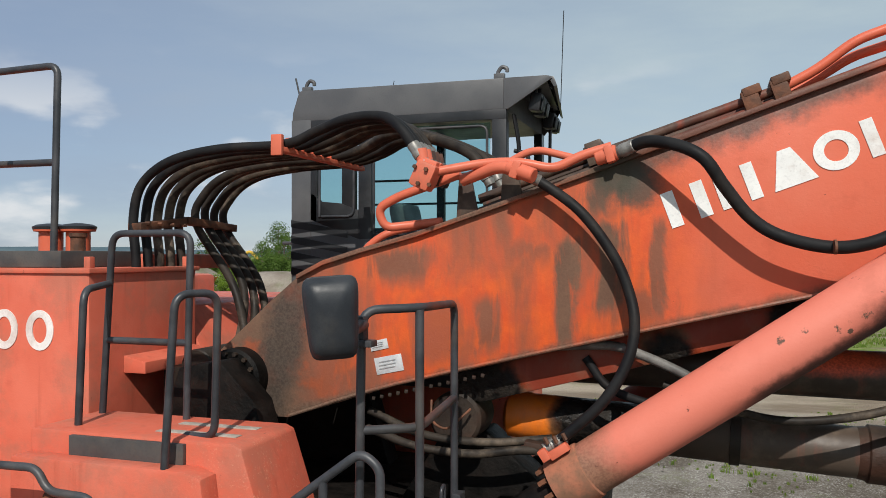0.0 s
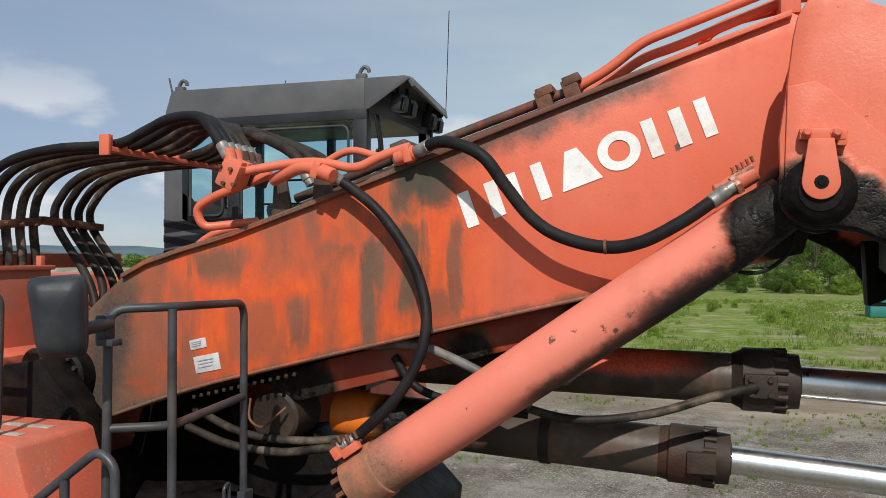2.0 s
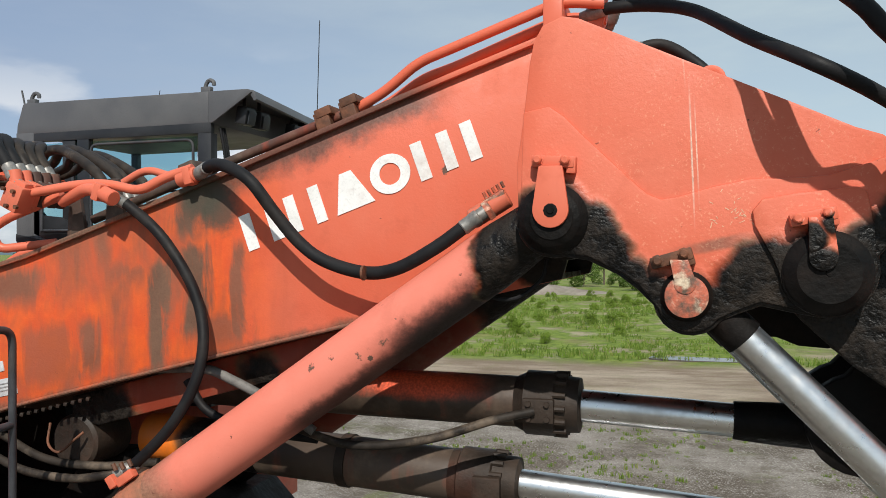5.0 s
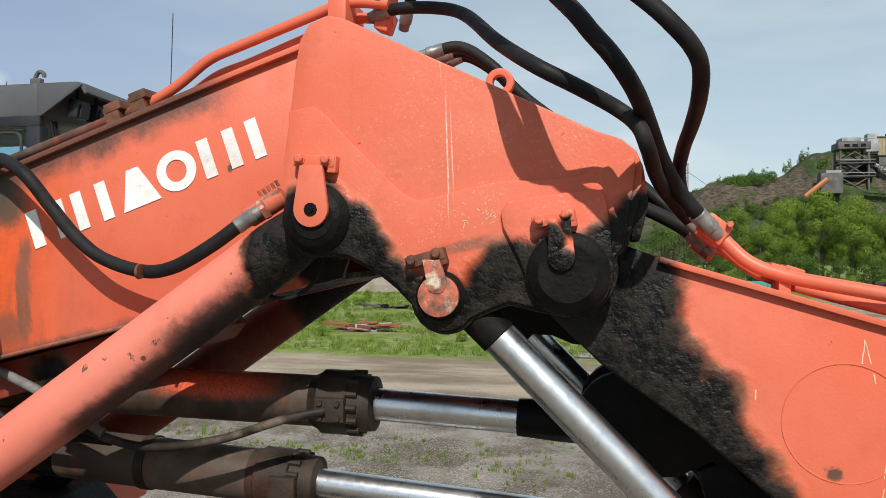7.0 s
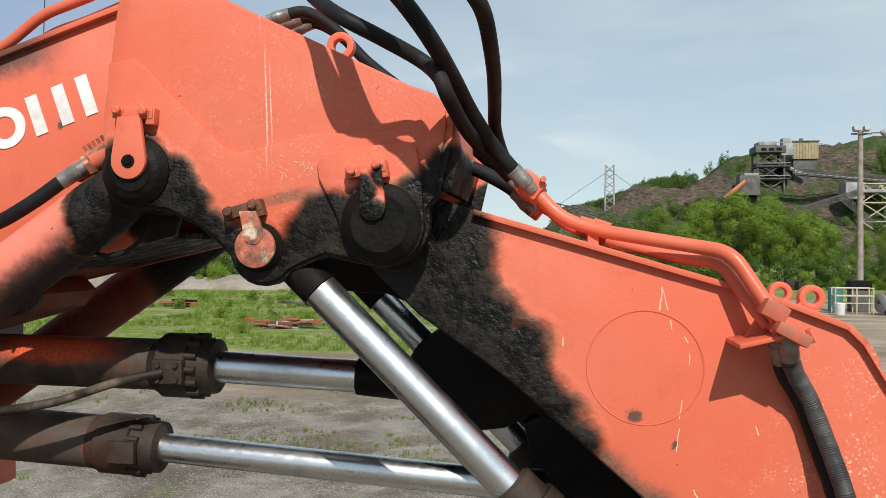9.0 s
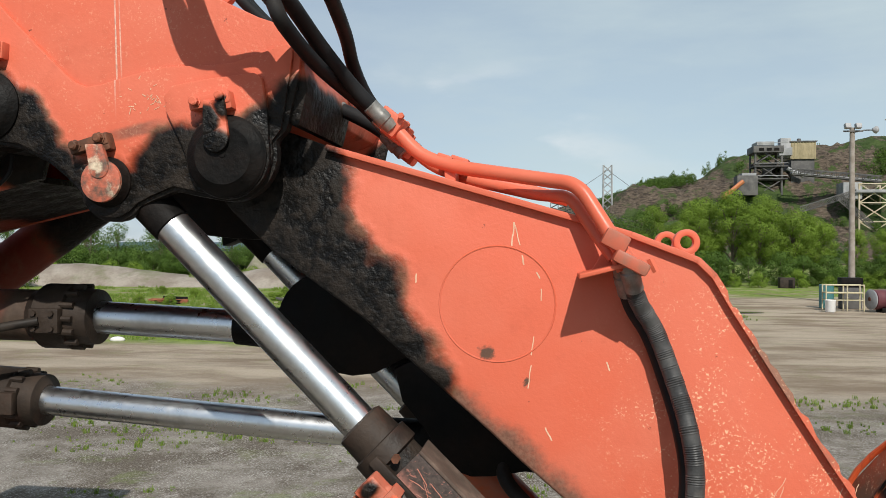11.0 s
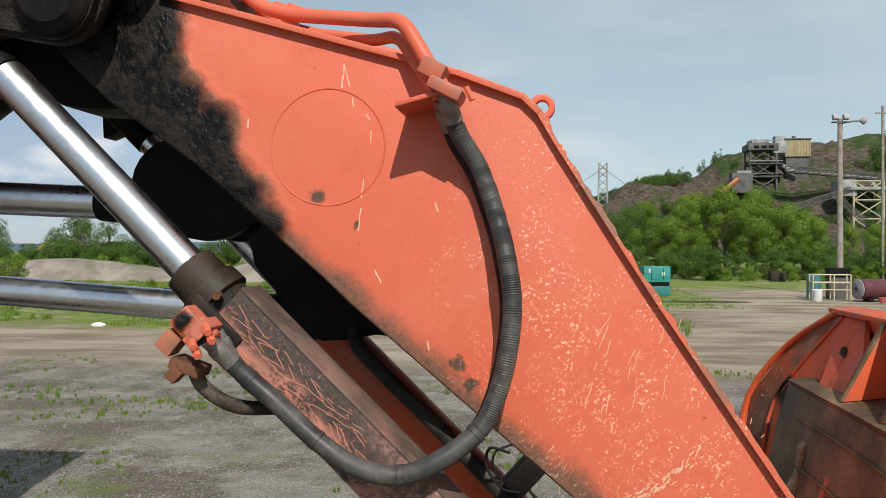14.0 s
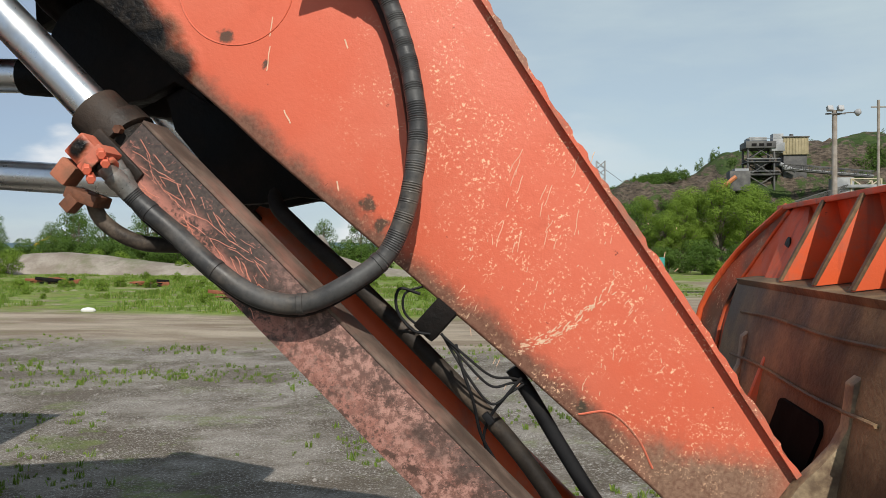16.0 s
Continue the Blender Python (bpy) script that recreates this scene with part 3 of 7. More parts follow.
def lettering(name, cells):
    own = bmesh.new()
    for quad in cells:
        vs = [own.verts.new(LET0 + U * u + V * v) for u, v in quad]
        f = own.faces.new(vs)
        ext = bmesh.ops.extrude_face_region(own, geom=[f])
        bmesh.ops.translate(own, verts=[g for g in ext["geom"] if isinstance(g, bmesh.types.BMVert)], vec=(0, 0.007, 0))
    bmesh.ops.remove_doubles(own, verts=own.verts, dist=0.0001)
    bmesh.ops.recalc_face_normals(own, faces=own.faces)
    return xpart(name, own, M_WHITE, boom, "worn white painted shape")


def bar(u0, u1, v0=0.0, v1=0.205):
    return [(u0, v0), (u1, v0), (u1, v1), (u0, v1)]


for cells in ([bar(0.0, 0.07)], [bar(0.165, 0.235)], [bar(0.29, 0.355)], [bar(0.445, 0.51)]):
    lettering("white_bar", cells)
lettering("white_triangle", [[(0.57, 0.0), (0.80, 0.0), (0.72, 0.205), (0.65, 0.205)]])
own = bmesh.new()
loops = [[own.verts.new(LET0 + U * (0.925 + a * math.cos(2 * math.pi * k / 28)) + V * (0.103 + b * math.sin(2 * math.pi * k / 28)) + Vector((0, y, 0))) for k in range(28)] for y in (0.0, 0.007) for a, b in ((0.115, 0.105), (0.06, 0.058))]
for k in range(28):
    j = (k + 1) % 28
    for a, b in ((loops[0], loops[1]), (loops[1], loops[3]), (loops[3], loops[2]), (loops[2], loops[0])):
        own.faces.new((a[k], a[j], b[j], b[k]))
bmesh.ops.recalc_face_normals(own, faces=own.faces)
xpart("white_ring", own, M_WHITE, boom, "worn white painted shape")
for u in (1.075, 1.225, 1.36):
    lettering("white_bar", [bar(u, u + 0.065)])
# two worn stickers
for x0, z0, w, h, t in ((-1.23, 3.815, 0.120, 0.062, 13), (-1.195, 3.675, 0.185, 0.105, 12)):
    st = xpart("sticker", block((w, 0.006, h), pose(x0 + w / 2, 4.848, z0 + h / 2, 0, -t, 0), 0.001), M_STICKER, boom, "scuffed silver warning sticker")
    for k in range(3):
        xpart("print_bar", block((w * 0.6, 0.004, h * 0.06), pose(x0 + w / 2 - 0.01, 4.8435, z0 + h * (0.3 + 0.2 * k), 0, -t, 0), 0), M_GREYBAR, st)
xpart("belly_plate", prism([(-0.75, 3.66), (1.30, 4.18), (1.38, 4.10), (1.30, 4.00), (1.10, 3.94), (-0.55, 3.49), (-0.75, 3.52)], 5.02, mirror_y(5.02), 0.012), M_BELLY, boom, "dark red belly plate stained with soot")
# lip of weld along the boom's lower edge and a seam plate
xpart("weld_seam", swept([(-1.46, 4.850, 4.22), (-1.37, 4.850, 3.98), (-1.32, 4.850, 3.78), (-1.285, 4.850, 3.56)], 0.006, 8, 6), M_BOOM, boom)
xpart("edge_lip", swept([(-1.8, 4.842, 3.365), (-1.06, 4.842, 3.607), (0.38, 4.842, 3.967), (1.32, 4.842, 4.192), (1.9, 4.842, 4.33)], 0.011, 8, 4), M_BOOM, boom)

# knee: the outer casting that carries the three pins
KNEE = [(2.27, 5.40), (2.29, 5.50), (2.33, 5.57), (2.42, 5.605), (2.49, 5.59), (3.60, 5.055), (3.70, 5.02), (3.76, 4.97), (3.79, 4.90), (3.78, 4.80), (3.73, 4.58)] + arc(3.49, 4.48, 0.20, 15, -100, 10) + [(3.36, 4.30), (3.24, 4.325), (3.14, 4.285)] + arc(2.96, 4.35, 0.155, -35, -170, 8) + [(2.74, 4.39), (2.66, 4.452), (2.53, 4.515)] + arc(2.38, 4.70, 0.175, -75, -200, 8) + [(2.21, 4.95), (2.24, 5.15)]
bm = prism(KNEE, 4.45, 4.51, 0.012)
knee = xpart("knee_casting", bm, M_KNEE, None, "coral knee casting, black with grease round its pins")
xpart("far_cheek", prism(KNEE, mirror_y(4.45), mirror_y(4.51), 0.01), M_KNEE, knee)
INNER = [(2.30, 5.38), (2.33, 5.52), (2.43, 5.57), (3.60, 5.01), (3.70, 4.95), (3.74, 4.88), (3.68, 4.76), (3.30, 4.62), (3.0, 4.56), (2.60, 4.62), (2.30, 4.85)]
xpart("knee_box", prism(INNER, 4.505, mirror_y(4.505), 0.01), M_KNEE, knee)
xpart("knee_web", prism([(2.82, 4.10), (2.90, 4.13), (3.03, 4.20), (3.18, 4.235), (3.34, 4.17), (3.55, 4.12), (3.75, 4.22), (3.70, 4.50), (2.80, 4.50)], 5.95, 6.10, 0.01), M_BLACKSTEEL, knee)
xpart("knee_web", prism([(2.80, 4.34), (2.95, 4.20), (3.08, 4.15), (3.22, 4.135), (3.36, 4.13), (3.46, 4.09), (3.60, 4.08), (3.70, 4.22), (3.66, 4.50), (2.80, 4.52)], 5.15, 5.50, 0.01), M_BLACKSTEEL, knee)
# thicker lower band of the casting, with its raised edge
BAND = [(2.245, 5.18), (2.36, 5.20), (2.425, 5.155), (2.50, 5.075), (2.60, 4.975), (2.755, 4.825), (2.79, 4.797), (2.84, 4.775), (2.91, 4.785), (3.06, 4.825), (3.20, 4.852), (3.40, 4.855), (3.50, 4.862), (3.64, 4.905), (3.755, 4.945), (3.758, 4.88), (3.745, 4.80), (3.71, 4.58)] + arc(3.49, 4.48, 0.185, 15, -100, 8) + [(3.36, 4.32), (3.24, 4.345), (3.14, 4.305)] + arc(2.96, 4.35, 0.138, -35, -165, 8) + [(2.75, 4.41), (2.66, 4.47), (2.53, 4.535)] + arc(2.38, 4.70, 0.158, -75, -200, 8)
xpart("lower_band", prism(BAND, 4.432, 4.452, 0.009), M_KNEE, knee)
BOSS = arc(3.49, 4.47, 0.183, -5, -178, 14) + [(3.285, 4.52), (3.215, 4.66), (3.205, 4.72), (3.245, 4.768), (3.38, 4.79), (3.60, 4.812), (3.635, 4.79), (3.66, 4.64)]
xpart("arm_pin_plate", prism(BOSS, 4.405, 4.435, 0.012), M_KNEE, knee)
xpart("end_flange", prism([(3.70, 4.99), (3.79, 4.90), (3.81, 4.75), (3.775, 4.60), (3.74, 4.60), (3.73, 4.85)], 4.47, 5.2, 0.01), M_KNEE, knee)


def pin_cap(x, z, y, rings, tongue, bar_at, tongue_mat, bar_mat):
    """A pin's end: turned rings, a tongue-shaped keeper and the bar that bolts it down.
    tongue: (top x, top z, top width, end x, end z, end radius); bar_at: (x, z, width, tilt)."""
    b = [(0.0, rings[0][0])]
    for r, out in rings:
        b += [(out - 0.008, r), (out, r - 0.008)]
    cap = xpart("pin_cap", turned(b, (x, y, z), (x, y - 1, z), 40), M_BLACKSTEEL, knee, "greasy pin end cap")
    front = y - rings[-1][1]
    tx, tz, tw, ex, ez, er = tongue
    shape = [(tx - tw / 2, tz)] + arc(ex, ez, er, 170, 370, 14) + [(tx + tw / 2, tz)]
    keeper = xpart("keeper_plate", prism(shape, front - 0.020, front + 0.006, 0.006), tongue_mat, knee)
    bx, bz, bw, tilt = bar_at
    own = block((bw, 0.05, 0.050), pose(bx, y - 0.03, bz, 0, tilt, 0), 0.007)
    block((bw * 0.22, 0.06, 0.075), pose(bx + bw * 0.42 * math.cos(radians(tilt)), y - 0.02, bz - 0.012 - bw * 0.42 * math.sin(radians(tilt)), 0, tilt, 0), 0.008, own)
    bracket = xpart("keeper_bar", own, bar_mat, knee)
    for s in (-0.34, 0.30):
        px, pz = bx + s * bw * math.cos(radians(tilt)), bz + 0.006 - s * bw * math.sin(radians(tilt))
        own = turned([(0, 0.026), (0.006, 0.026), (0.007, 0.020), (0.026, 0.020), (0.032, 0.014)], (px, y - 0.053, pz), (px, y - 1, pz), 8)
        xpart("bolt", own, M_RUST if bar_mat is M_RUST else M_KEEPER, bracket)
    return keeper


first_keeper = pin_cap(2.378, 4.70, 4.435, [(0.156, 0.02), (0.128, 0.045), (0.100, 0.055)], (2.378, 4.93, 0.105, 2.377, 4.738, 0.080), (2.385, 4.95, 0.19, 3), M_CORAL, M_CORAL)
pin_cap(2.945, 4.365, 4.435, [(0.108, 0.02), (0.094, 0.05)], (2.915, 4.52, 0.075, 2.94, 4.42, 0.045), (2.885, 4.525, 0.175, -16), M_FLAKED, M_RUST)
pin_cap(3.488, 4.465, 4.405, [(0.172, 0.015), (0.165, 0.025), (0.128, 0.05)], (3.455, 4.69, 0.09, 3.465, 4.53, 0.055), (3.43, 4.69, 0.175, -11), M_KEEPER, M_CORAL)
own = turned([(0, 0.090), (0.012, 0.088), (0.016, 0.072)], (2.945, 4.386, 4.365), (2.945, 3, 4.365), 32)
xpart("chipped_pin_face", own, M_FLAKED, knee)
own = turned([(0, 0.032), (0.004, 0.030), (0.005, 0.016), (0.010, 0.014)], (2.378, 4.361, 4.735), (2.378, 3, 4.735), 10)
xpart("grease_hole", own, M_BLACKSTEEL, first_keeper)
own = turned([(0, 0.014), (0.004, 0.013)], (3.488, 4.356, 4.468), (3.488, 3, 4.468), 10)
xpart("grease_hole", own, M_BLACKSTEEL, knee)
# lifting eyes
def lifting_eye(x, y, z, r, tilt, parent, mat):
    own = bmesh.new()
    n = 22
    out = [(r * math.cos(2 * math.pi * k / n), r * math.sin(2 * math.pi * k / n)) for k in range(n)]
    inn = [(a * 0.5, b * 0.5) for a, b in out]
    v = [[own.verts.new((a, s, b)) for a, b in loop] for s in (-0.03, 0.03) for loop in (out, inn)]
    for k in range(n):
        j = (k + 1) % n
        for a, b in ((v[0], v[1]), (v[1], v[3]), (v[3], v[2]), (v[2], v[0])):
            own.faces.new((a[k], a[j], b[j], b[k]))
    bmesh.ops.recalc_face_normals(own, faces=own.faces)
    bevelled(own, 0.008)
    block((r * 1.7, 0.056, r * 0.8), pose(0, 0, -r * 0.98), 0.008, own)
    own.transform(pose(x, y, z, 0, tilt, 0))
    return xpart("lifting_eye", own, mat, parent)


lifting_eye(3.062, 5.353, 5.455, 0.076, 26, knee, M_CORAL)

# arm (stick): side plates, lipped flanges
ARM = arc(3.49, 4.46, 0.20, 200, 90, 6) + [(3.71, 4.585), (3.86, 4.53), (5.0, 4.20), (5.15, 4.155), (5.42, 4.05), (5.49, 3.98), (5.56, 3.85), (5.93, 3.26), (6.46, 2.46), (6.80, 1.93), (6.82, 1.80), (6.74, 1.66), (6.58, 1.62), (6.43, 1.70), (6.25, 1.87), (5.75, 2.31), (5.26, 2.72), (4.70, 3.19), (4.57, 3.31), (4.01, 3.79), (3.61, 4.07), (3.42, 4.25)]
bm = prism(ARM, 4.62, 4.67, 0.012)
prism(ARM, mirror_y(4.67), mirror_y(4.62), 0.012, bm)
arm = xpart("arm", bm, M_ARM, None, "coral arm plate with chipped scratches and black grease")
AT = [(3.86, 4.535), (5.0, 4.205), (5.15, 4.16), (5.42, 4.055), (5.49, 3.985), (5.565, 3.855), (5.935, 3.265), (6.465, 2.465), (6.80, 1.94)]
re_ = random.Random(9)
for k, (a, b) in enumerate(zip(AT, AT[1:])):
    a, b = Vector(a), Vector(b)
    d = (b - a).normalized()
    n = Vector((-d.y, d.x)) * 0.026
    count = max(1, int((b - a).length / 0.035)) if k >= 4 else 1
    rim = []
    for q in range(count + 1):
        bite = 0.0 if count == 1 else re_.uniform(0, 0.005) + (re_.uniform(0.006, 0.016) if re_.random() < 0.13 else 0.0)
        rim.append(a + (b - a) * (q / count) - n.normalized() * bite)
    outline = [tuple(q) for q in rim] + [tuple(b - n), tuple(a - n)]
    xpart("top_flange", prism(outline, 4.585, mirror_y(4.585), 0.003 if count == 1 else 0.0), M_EDGE if k >= 4 else M_ARM, arm)
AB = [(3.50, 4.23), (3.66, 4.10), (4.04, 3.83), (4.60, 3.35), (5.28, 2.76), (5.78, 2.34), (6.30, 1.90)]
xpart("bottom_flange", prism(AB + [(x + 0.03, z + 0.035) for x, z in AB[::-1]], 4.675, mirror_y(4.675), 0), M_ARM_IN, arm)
# worn round weld and patch on the plate
own = bmesh.new()
swept([(4.595 + 0.245 * math.cos(2 * math.pi * k / 24), 4.6212, 3.855 + 0.245 * math.sin(2 * math.pi * k / 24)) for k in range(25)], 0.0045, 6, 2, own)
xpart("round_weld", own, M_ARM, arm)
xpart("patch_weld", swept([(5.98, 4.620, 2.14), (6.10, 4.620, 2.15), (6.20, 4.620, 2.06), (6.26, 4.620, 1.94)], 0.0045, 6, 6), M_EDGE, arm)
xpart("foot_boss", rod((6.63, 4.64, 1.78), (6.63, mirror_y(4.64), 1.78), 0.13, 32, None, 0.02), M_ARM, arm)
for x, y in ((5.48, 5.33), (5.44, 5.75)):
    lifting_eye(x, y, 4.125, 0.064, 18, arm, M_CORAL)
# bare scratches in the paint
rs = random.Random(21)


def scratches(parent, y, spots, mat=None):
    own = bmesh.new()
    for x, z, a, length, w in spots:
        d = Vector((math.cos(radians(a)), 0, math.sin(radians(a)))) * length
        p = Vector((x, y + 0.40 * w, z))
        k = Vector((rs.gauss(0, 0.03), 0, rs.gauss(0, 0.03))) * length
        swept([p, p + d * 0.35 + k, p + d * 0.7 - k * 0.5, p + d], w, 4, 3, own)
    ob = xpart("paint_wear", own, mat or M_SCRATCH, parent)
    return tagged(ob, kind="stuff")


M_SCRATCH = simple("bare primer in scratches", (0.62, 0.38, 0.25), (0.72, 0.52, 0.36), 30.0, 0.6)
MARKS = [(4.665, 4.20, 265, 0.10, 0.004), (4.665, 4.20, 285, 0.10, 0.003), (4.70, 4.06, 280, 0.04, 0.004), (4.76, 3.99, 300, 0.03, 0.004), (4.78, 3.92, 270, 0.05, 0.003), (4.75, 3.72, 262, 0.08, 0.003), (4.74, 3.60, 262, 0.10, 0.003), (4.80, 3.34, 295, 0.06, 0.004), (4.25, 3.98, 265, 0.04, 0.004), (5.05, 3.62, 290, 0.04, 0.004), (5.02, 3.05, 280, 0.04, 0.004)]
MARKS += [(rs.uniform(5.65, 6.05), rs.uniform(2.75, 3.15), rs.uniform(58, 80), rs.uniform(0.02, 0.11), 0.0018) for k in range(18)]
MARKS += [(rs.uniform(5.5, 6.4), rs.uniform(2.2, 2.9), rs.uniform(45, 100), rs.uniform(0.006, 0.03), 0.0018) for k in range(80)]
for k in range(90):
    u = rs.random()
    MARKS.append((5.74 + 0.36 * u + rs.gauss(0, 0.008), 2.385 + 0.10 * u + 0.14 * u * u + rs.gauss(0, 0.010), 15 + 40 * u + rs.uniform(-25, 25), rs.uniform(0.006, 0.028), 0.0028))
scratches(arm, 4.62, MARKS)
M_FAINT = simple("paint rubbed paler", (0.66, 0.24, 0.16), (0.70, 0.32, 0.23), 30.0, 0.6)
scratches(knee, 4.4505, [(2.955, 5.33, 268, 0.22, 0.0013), (2.953, 5.06, 268, 0.17, 0.0011), (2.985, 5.29, 269, 0.38, 0.0012), (2.97, 4.96, 270, 0.14, 0.0010), (3.06, 5.16, 268, 0.12, 0.0010)], M_FAINT)
scratches(knee, 4.431, [(rs.gauss(3.13, 0.05), rs.gauss(4.71, 0.035), rs.uniform(-60, 80), rs.uniform(0.006, 0.028), rs.uniform(0.0012, 0.0028)) for k in range(26)])
# dark lug under the arm that takes the arm cylinder
LUG = arc(3.72, 3.73, 0.24, 105, 265, 12) + [(3.86, 3.465), (3.97, 3.48), (4.12, 3.56), (4.30, 3.45), (3.95, 3.86), (3.74, 4.05)]
for y in (5.06, 5.50):
    xpart("cylinder_lug", prism(LUG, y, y + 0.10, 0.012), M_BLACKSTEEL, arm)
LUG2 = [(4.06, 3.50), (4.10, 3.34), (4.22, 3.20), (4.29, 3.08), (4.36, 3.01), (4.44, 2.985), (4.54, 2.99), (4.70, 3.02), (4.90, 3.00), (4.50, 3.40), (4.22, 3.58)]
for y in (5.10, 5.42):
    xpart("linkage_lug", prism(LUG2, y, y + 0.07, 0.012), M_BLACKSTEEL, arm)
xpart("linkage_web", prism([(4.02, 3.50), (4.10, 3.42), (4.19, 3.26), (4.20, 3.22), (4.26, 3.26), (4.24, 3.40), (4.10, 3.56)], 5.17, 5.42, 0.01), M_ARM_IN, arm)

# boom cylinders
AXIS = Vector((math.cos(radians(34.6)), 0, math.sin(radians(34.6))))


def boom_cylinder(y, paint=M_PINK):
    top = Vector((2.395, y, 4.705))
    head = top + Vector((-0.026, 0, 0.037))
    low = head - AXIS * 2.72
    own = turned([(0.0, 0.135), (0.02, 0.152), (2.30, 0.152), (2.42, 0.146), (2.60, 0.13)], low, head, 36)
    cyl = xpart("boom_cylinder", own, paint, None, "chalky pink boom cylinder with a black greasy upper end")
    own = rod((top.x, y - 0.09, top.z), (top.x, y + 0.09, top.z), 0.19, 32, None, 0.015)
    xpart("rod_eye", own, M_BLACKSTEEL, cyl)
    own = turned([(-0.16, 0.11), (-0.15, 0.160), (-0.02, 0.168), (0.05, 0.162), (0.06, 0.150)], low, head, 32)
    gland = xpart("gland", own, M_GLAND, cyl, "dusty coral cylinder gland")
    for k in range(10):
        a = 2 * math.pi * k / 10
        m = along(low, head) @ pose(0.133 * math.cos(a), 0.133 * math.sin(a), -0.19)
        own = bmesh.new()
        bmesh.ops.create_cone(own, cap_ends=True, segments=6, radius1=0.016, radius2=0.016, depth=0.05)
        own.transform(m)
        xpart("gland_bolt", own, M_RUST, gland)
    own = rod(low - AXIS * 0.8, low - AXIS * 0.12, 0.085, 28)
    xpart("rod", own, M_BLACKSTEEL, cyl, "black greasy cylinder rod")
    return cyl


near_boom_cylinder = boom_cylinder(4.66)
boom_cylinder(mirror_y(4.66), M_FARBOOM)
# small steel pads at the cylinder's upper end and its port block
own = block((0.12, 0.05, 0.05), pose(0.02, 4.56, 3.335, 0, -35, 0), 0.008)
block((0.05, 0.07, 0.07), pose(-0.06, 4.56, 3.31, 0, -35, 0), 0.008, own)
xpart("port_block", own, M_CORAL, near_boom_cylinder)
for dx, dz in ((0.0, 0.05), (0.05, 0.07), (-0.05, 0.04)):
    xpart("bolt", rod((0.01 + dx, 4.55, 3.33 + dz), (-0.01 + dx, 4.55, 3.365 + dz), 0.012, 6), M_RUST, near_boom_cylinder)


def side_cylinder(name, p0, p1, r, head, rod_r, rod_end, mat, label, reach=0.34):
    """A long horizontal cylinder: tube, bolted head, chrome rod, dark rod eye."""
    p0, p1 = Vector(p0), Vector(p1)
    d = (p1 - p0).normalized()
    h0, h1, hr = head
    length = (p1 - p0).length
    own = turned([(0, r * 0.9), (0.03, r), (length - 0.02, r), (length, r * 0.98)], p0, p1, 32)
    cyl = xpart(name, own, mat, None, label)
    own = turned([(0, r), (0.05, hr * 0.93), (0.06, hr), (h1 * 0.62, hr), (h1 * 0.64, hr * 0.9), (h1 * 0.98, hr * 0.84), (h1, rod_r * 1.15), (h1 + 0.004, rod_r * 1.1)], p1 - d * h0, p1 + d, 32)
    hd = xpart("cylinder_head", own, M_OILY, cyl, "oily bolted cylinder head")
    for k in range(14):
        a = 2 * math.pi * k / 14
        m = along(p1 - d * h0, p1 + d) @ pose(hr * 0.93 * math.cos(a), hr * 0.93 * math.sin(a), h1 * 0.70)
        own = bmesh.new()
        bmesh.ops.create_cone(own, cap_ends=True, segments=8, radius1=0.017, radius2=0.017, depth=0.075)
        own.transform(m)
        xpart("head_bolt", own, M_OILY, hd)
    e = Vector(rod_end)
    xpart("rod", rod(p1 - d * h0 + d * h1 * 0.9, e, rod_r, 40), M_CHROME, cyl, "polished chrome cylinder rod")
    w = (e - p1).normalized()
    own = turned([(0, rod_r * 1.12), (0.22, rod_r * 1.25), (reach, rod_r * 1.3)], e - w * 0.005, e + w, 24)
    eye = e + w * reach
    rod((eye.x, eye.y - 0.09, eye.z), (eye.x, eye.y + 0.09, eye.z), rod_r * 1.7, 28, own, 0.01)
    xpart("rod_eye", own, M_BLACKSTEEL, cyl)
    return cyl


upper = side_cylinder("arm_cylinder", (-0.25, 5.35, 3.74), (2.08, 5.35, 3.712), 0.142, (0.06, 0.36, 0.178), 0.088, (3.17, 5.35, 3.672), M_REDCYL, "dark red arm cylinder under brown oil", 0.56)
lower = side_cylinder("bucket_lift_cylinder", (0.35, 5.42, 3.315), (1.70, 5.42, 3.248), 0.150, (0.08, 0.40, 0.170), 0.080, (3.93, 5.42, 3.105), M_DUSTYCYL, "oily dark brown cylinder with a chrome rod")
d = Vector((1.35, 0, -0.067)).normalized()
own = turned([(0, 0.10), (0.03, 0.145), (0.16, 0.155), (0.17, 0.150), (0.86, 0.152)], Vector((0.36, 5.42, 3.312)) - d * 0.85, Vector((0.35, 5.42, 3.315)), 32)
xpart("orange_end", own, M_ORANGECAP, lower, "bright orange cylinder end with black oil")
xpart("strap", turned([(0, 0.152), (0.001, 0.160), (0.06, 0.160), (0.061, 0.152)], (0.92, 5.42, 3.287), (1.7, 5.42, 3.248), 32), M_OILY, lower)
own = rod((-0.72, 5.0, 3.38), (-0.72, 5.35, 3.38), 0.17, 30, None, 0.02)
xpart("pivot_drum", own, M_OILY, lower)
own = block((0.17, 0.05, 0.13), pose(2.17, 5.17, 3.70), 0.01)
pb = xpart("port_block", own, M_OILY, upper)
for dx in (-0.05, 0.05):
    for dz in (-0.04, 0.04):
        xpart("bolt", rod((2.17 + dx, 5.15, 3.70 + dz), (2.17 + dx, 5.13, 3.70 + dz), 0.016, 8), M_OILY, pb)
xpart("port_block", block((0.16, 0.05, 0.12), pose(1.86, 5.25, 3.24), 0.01), M_OILY, lower)

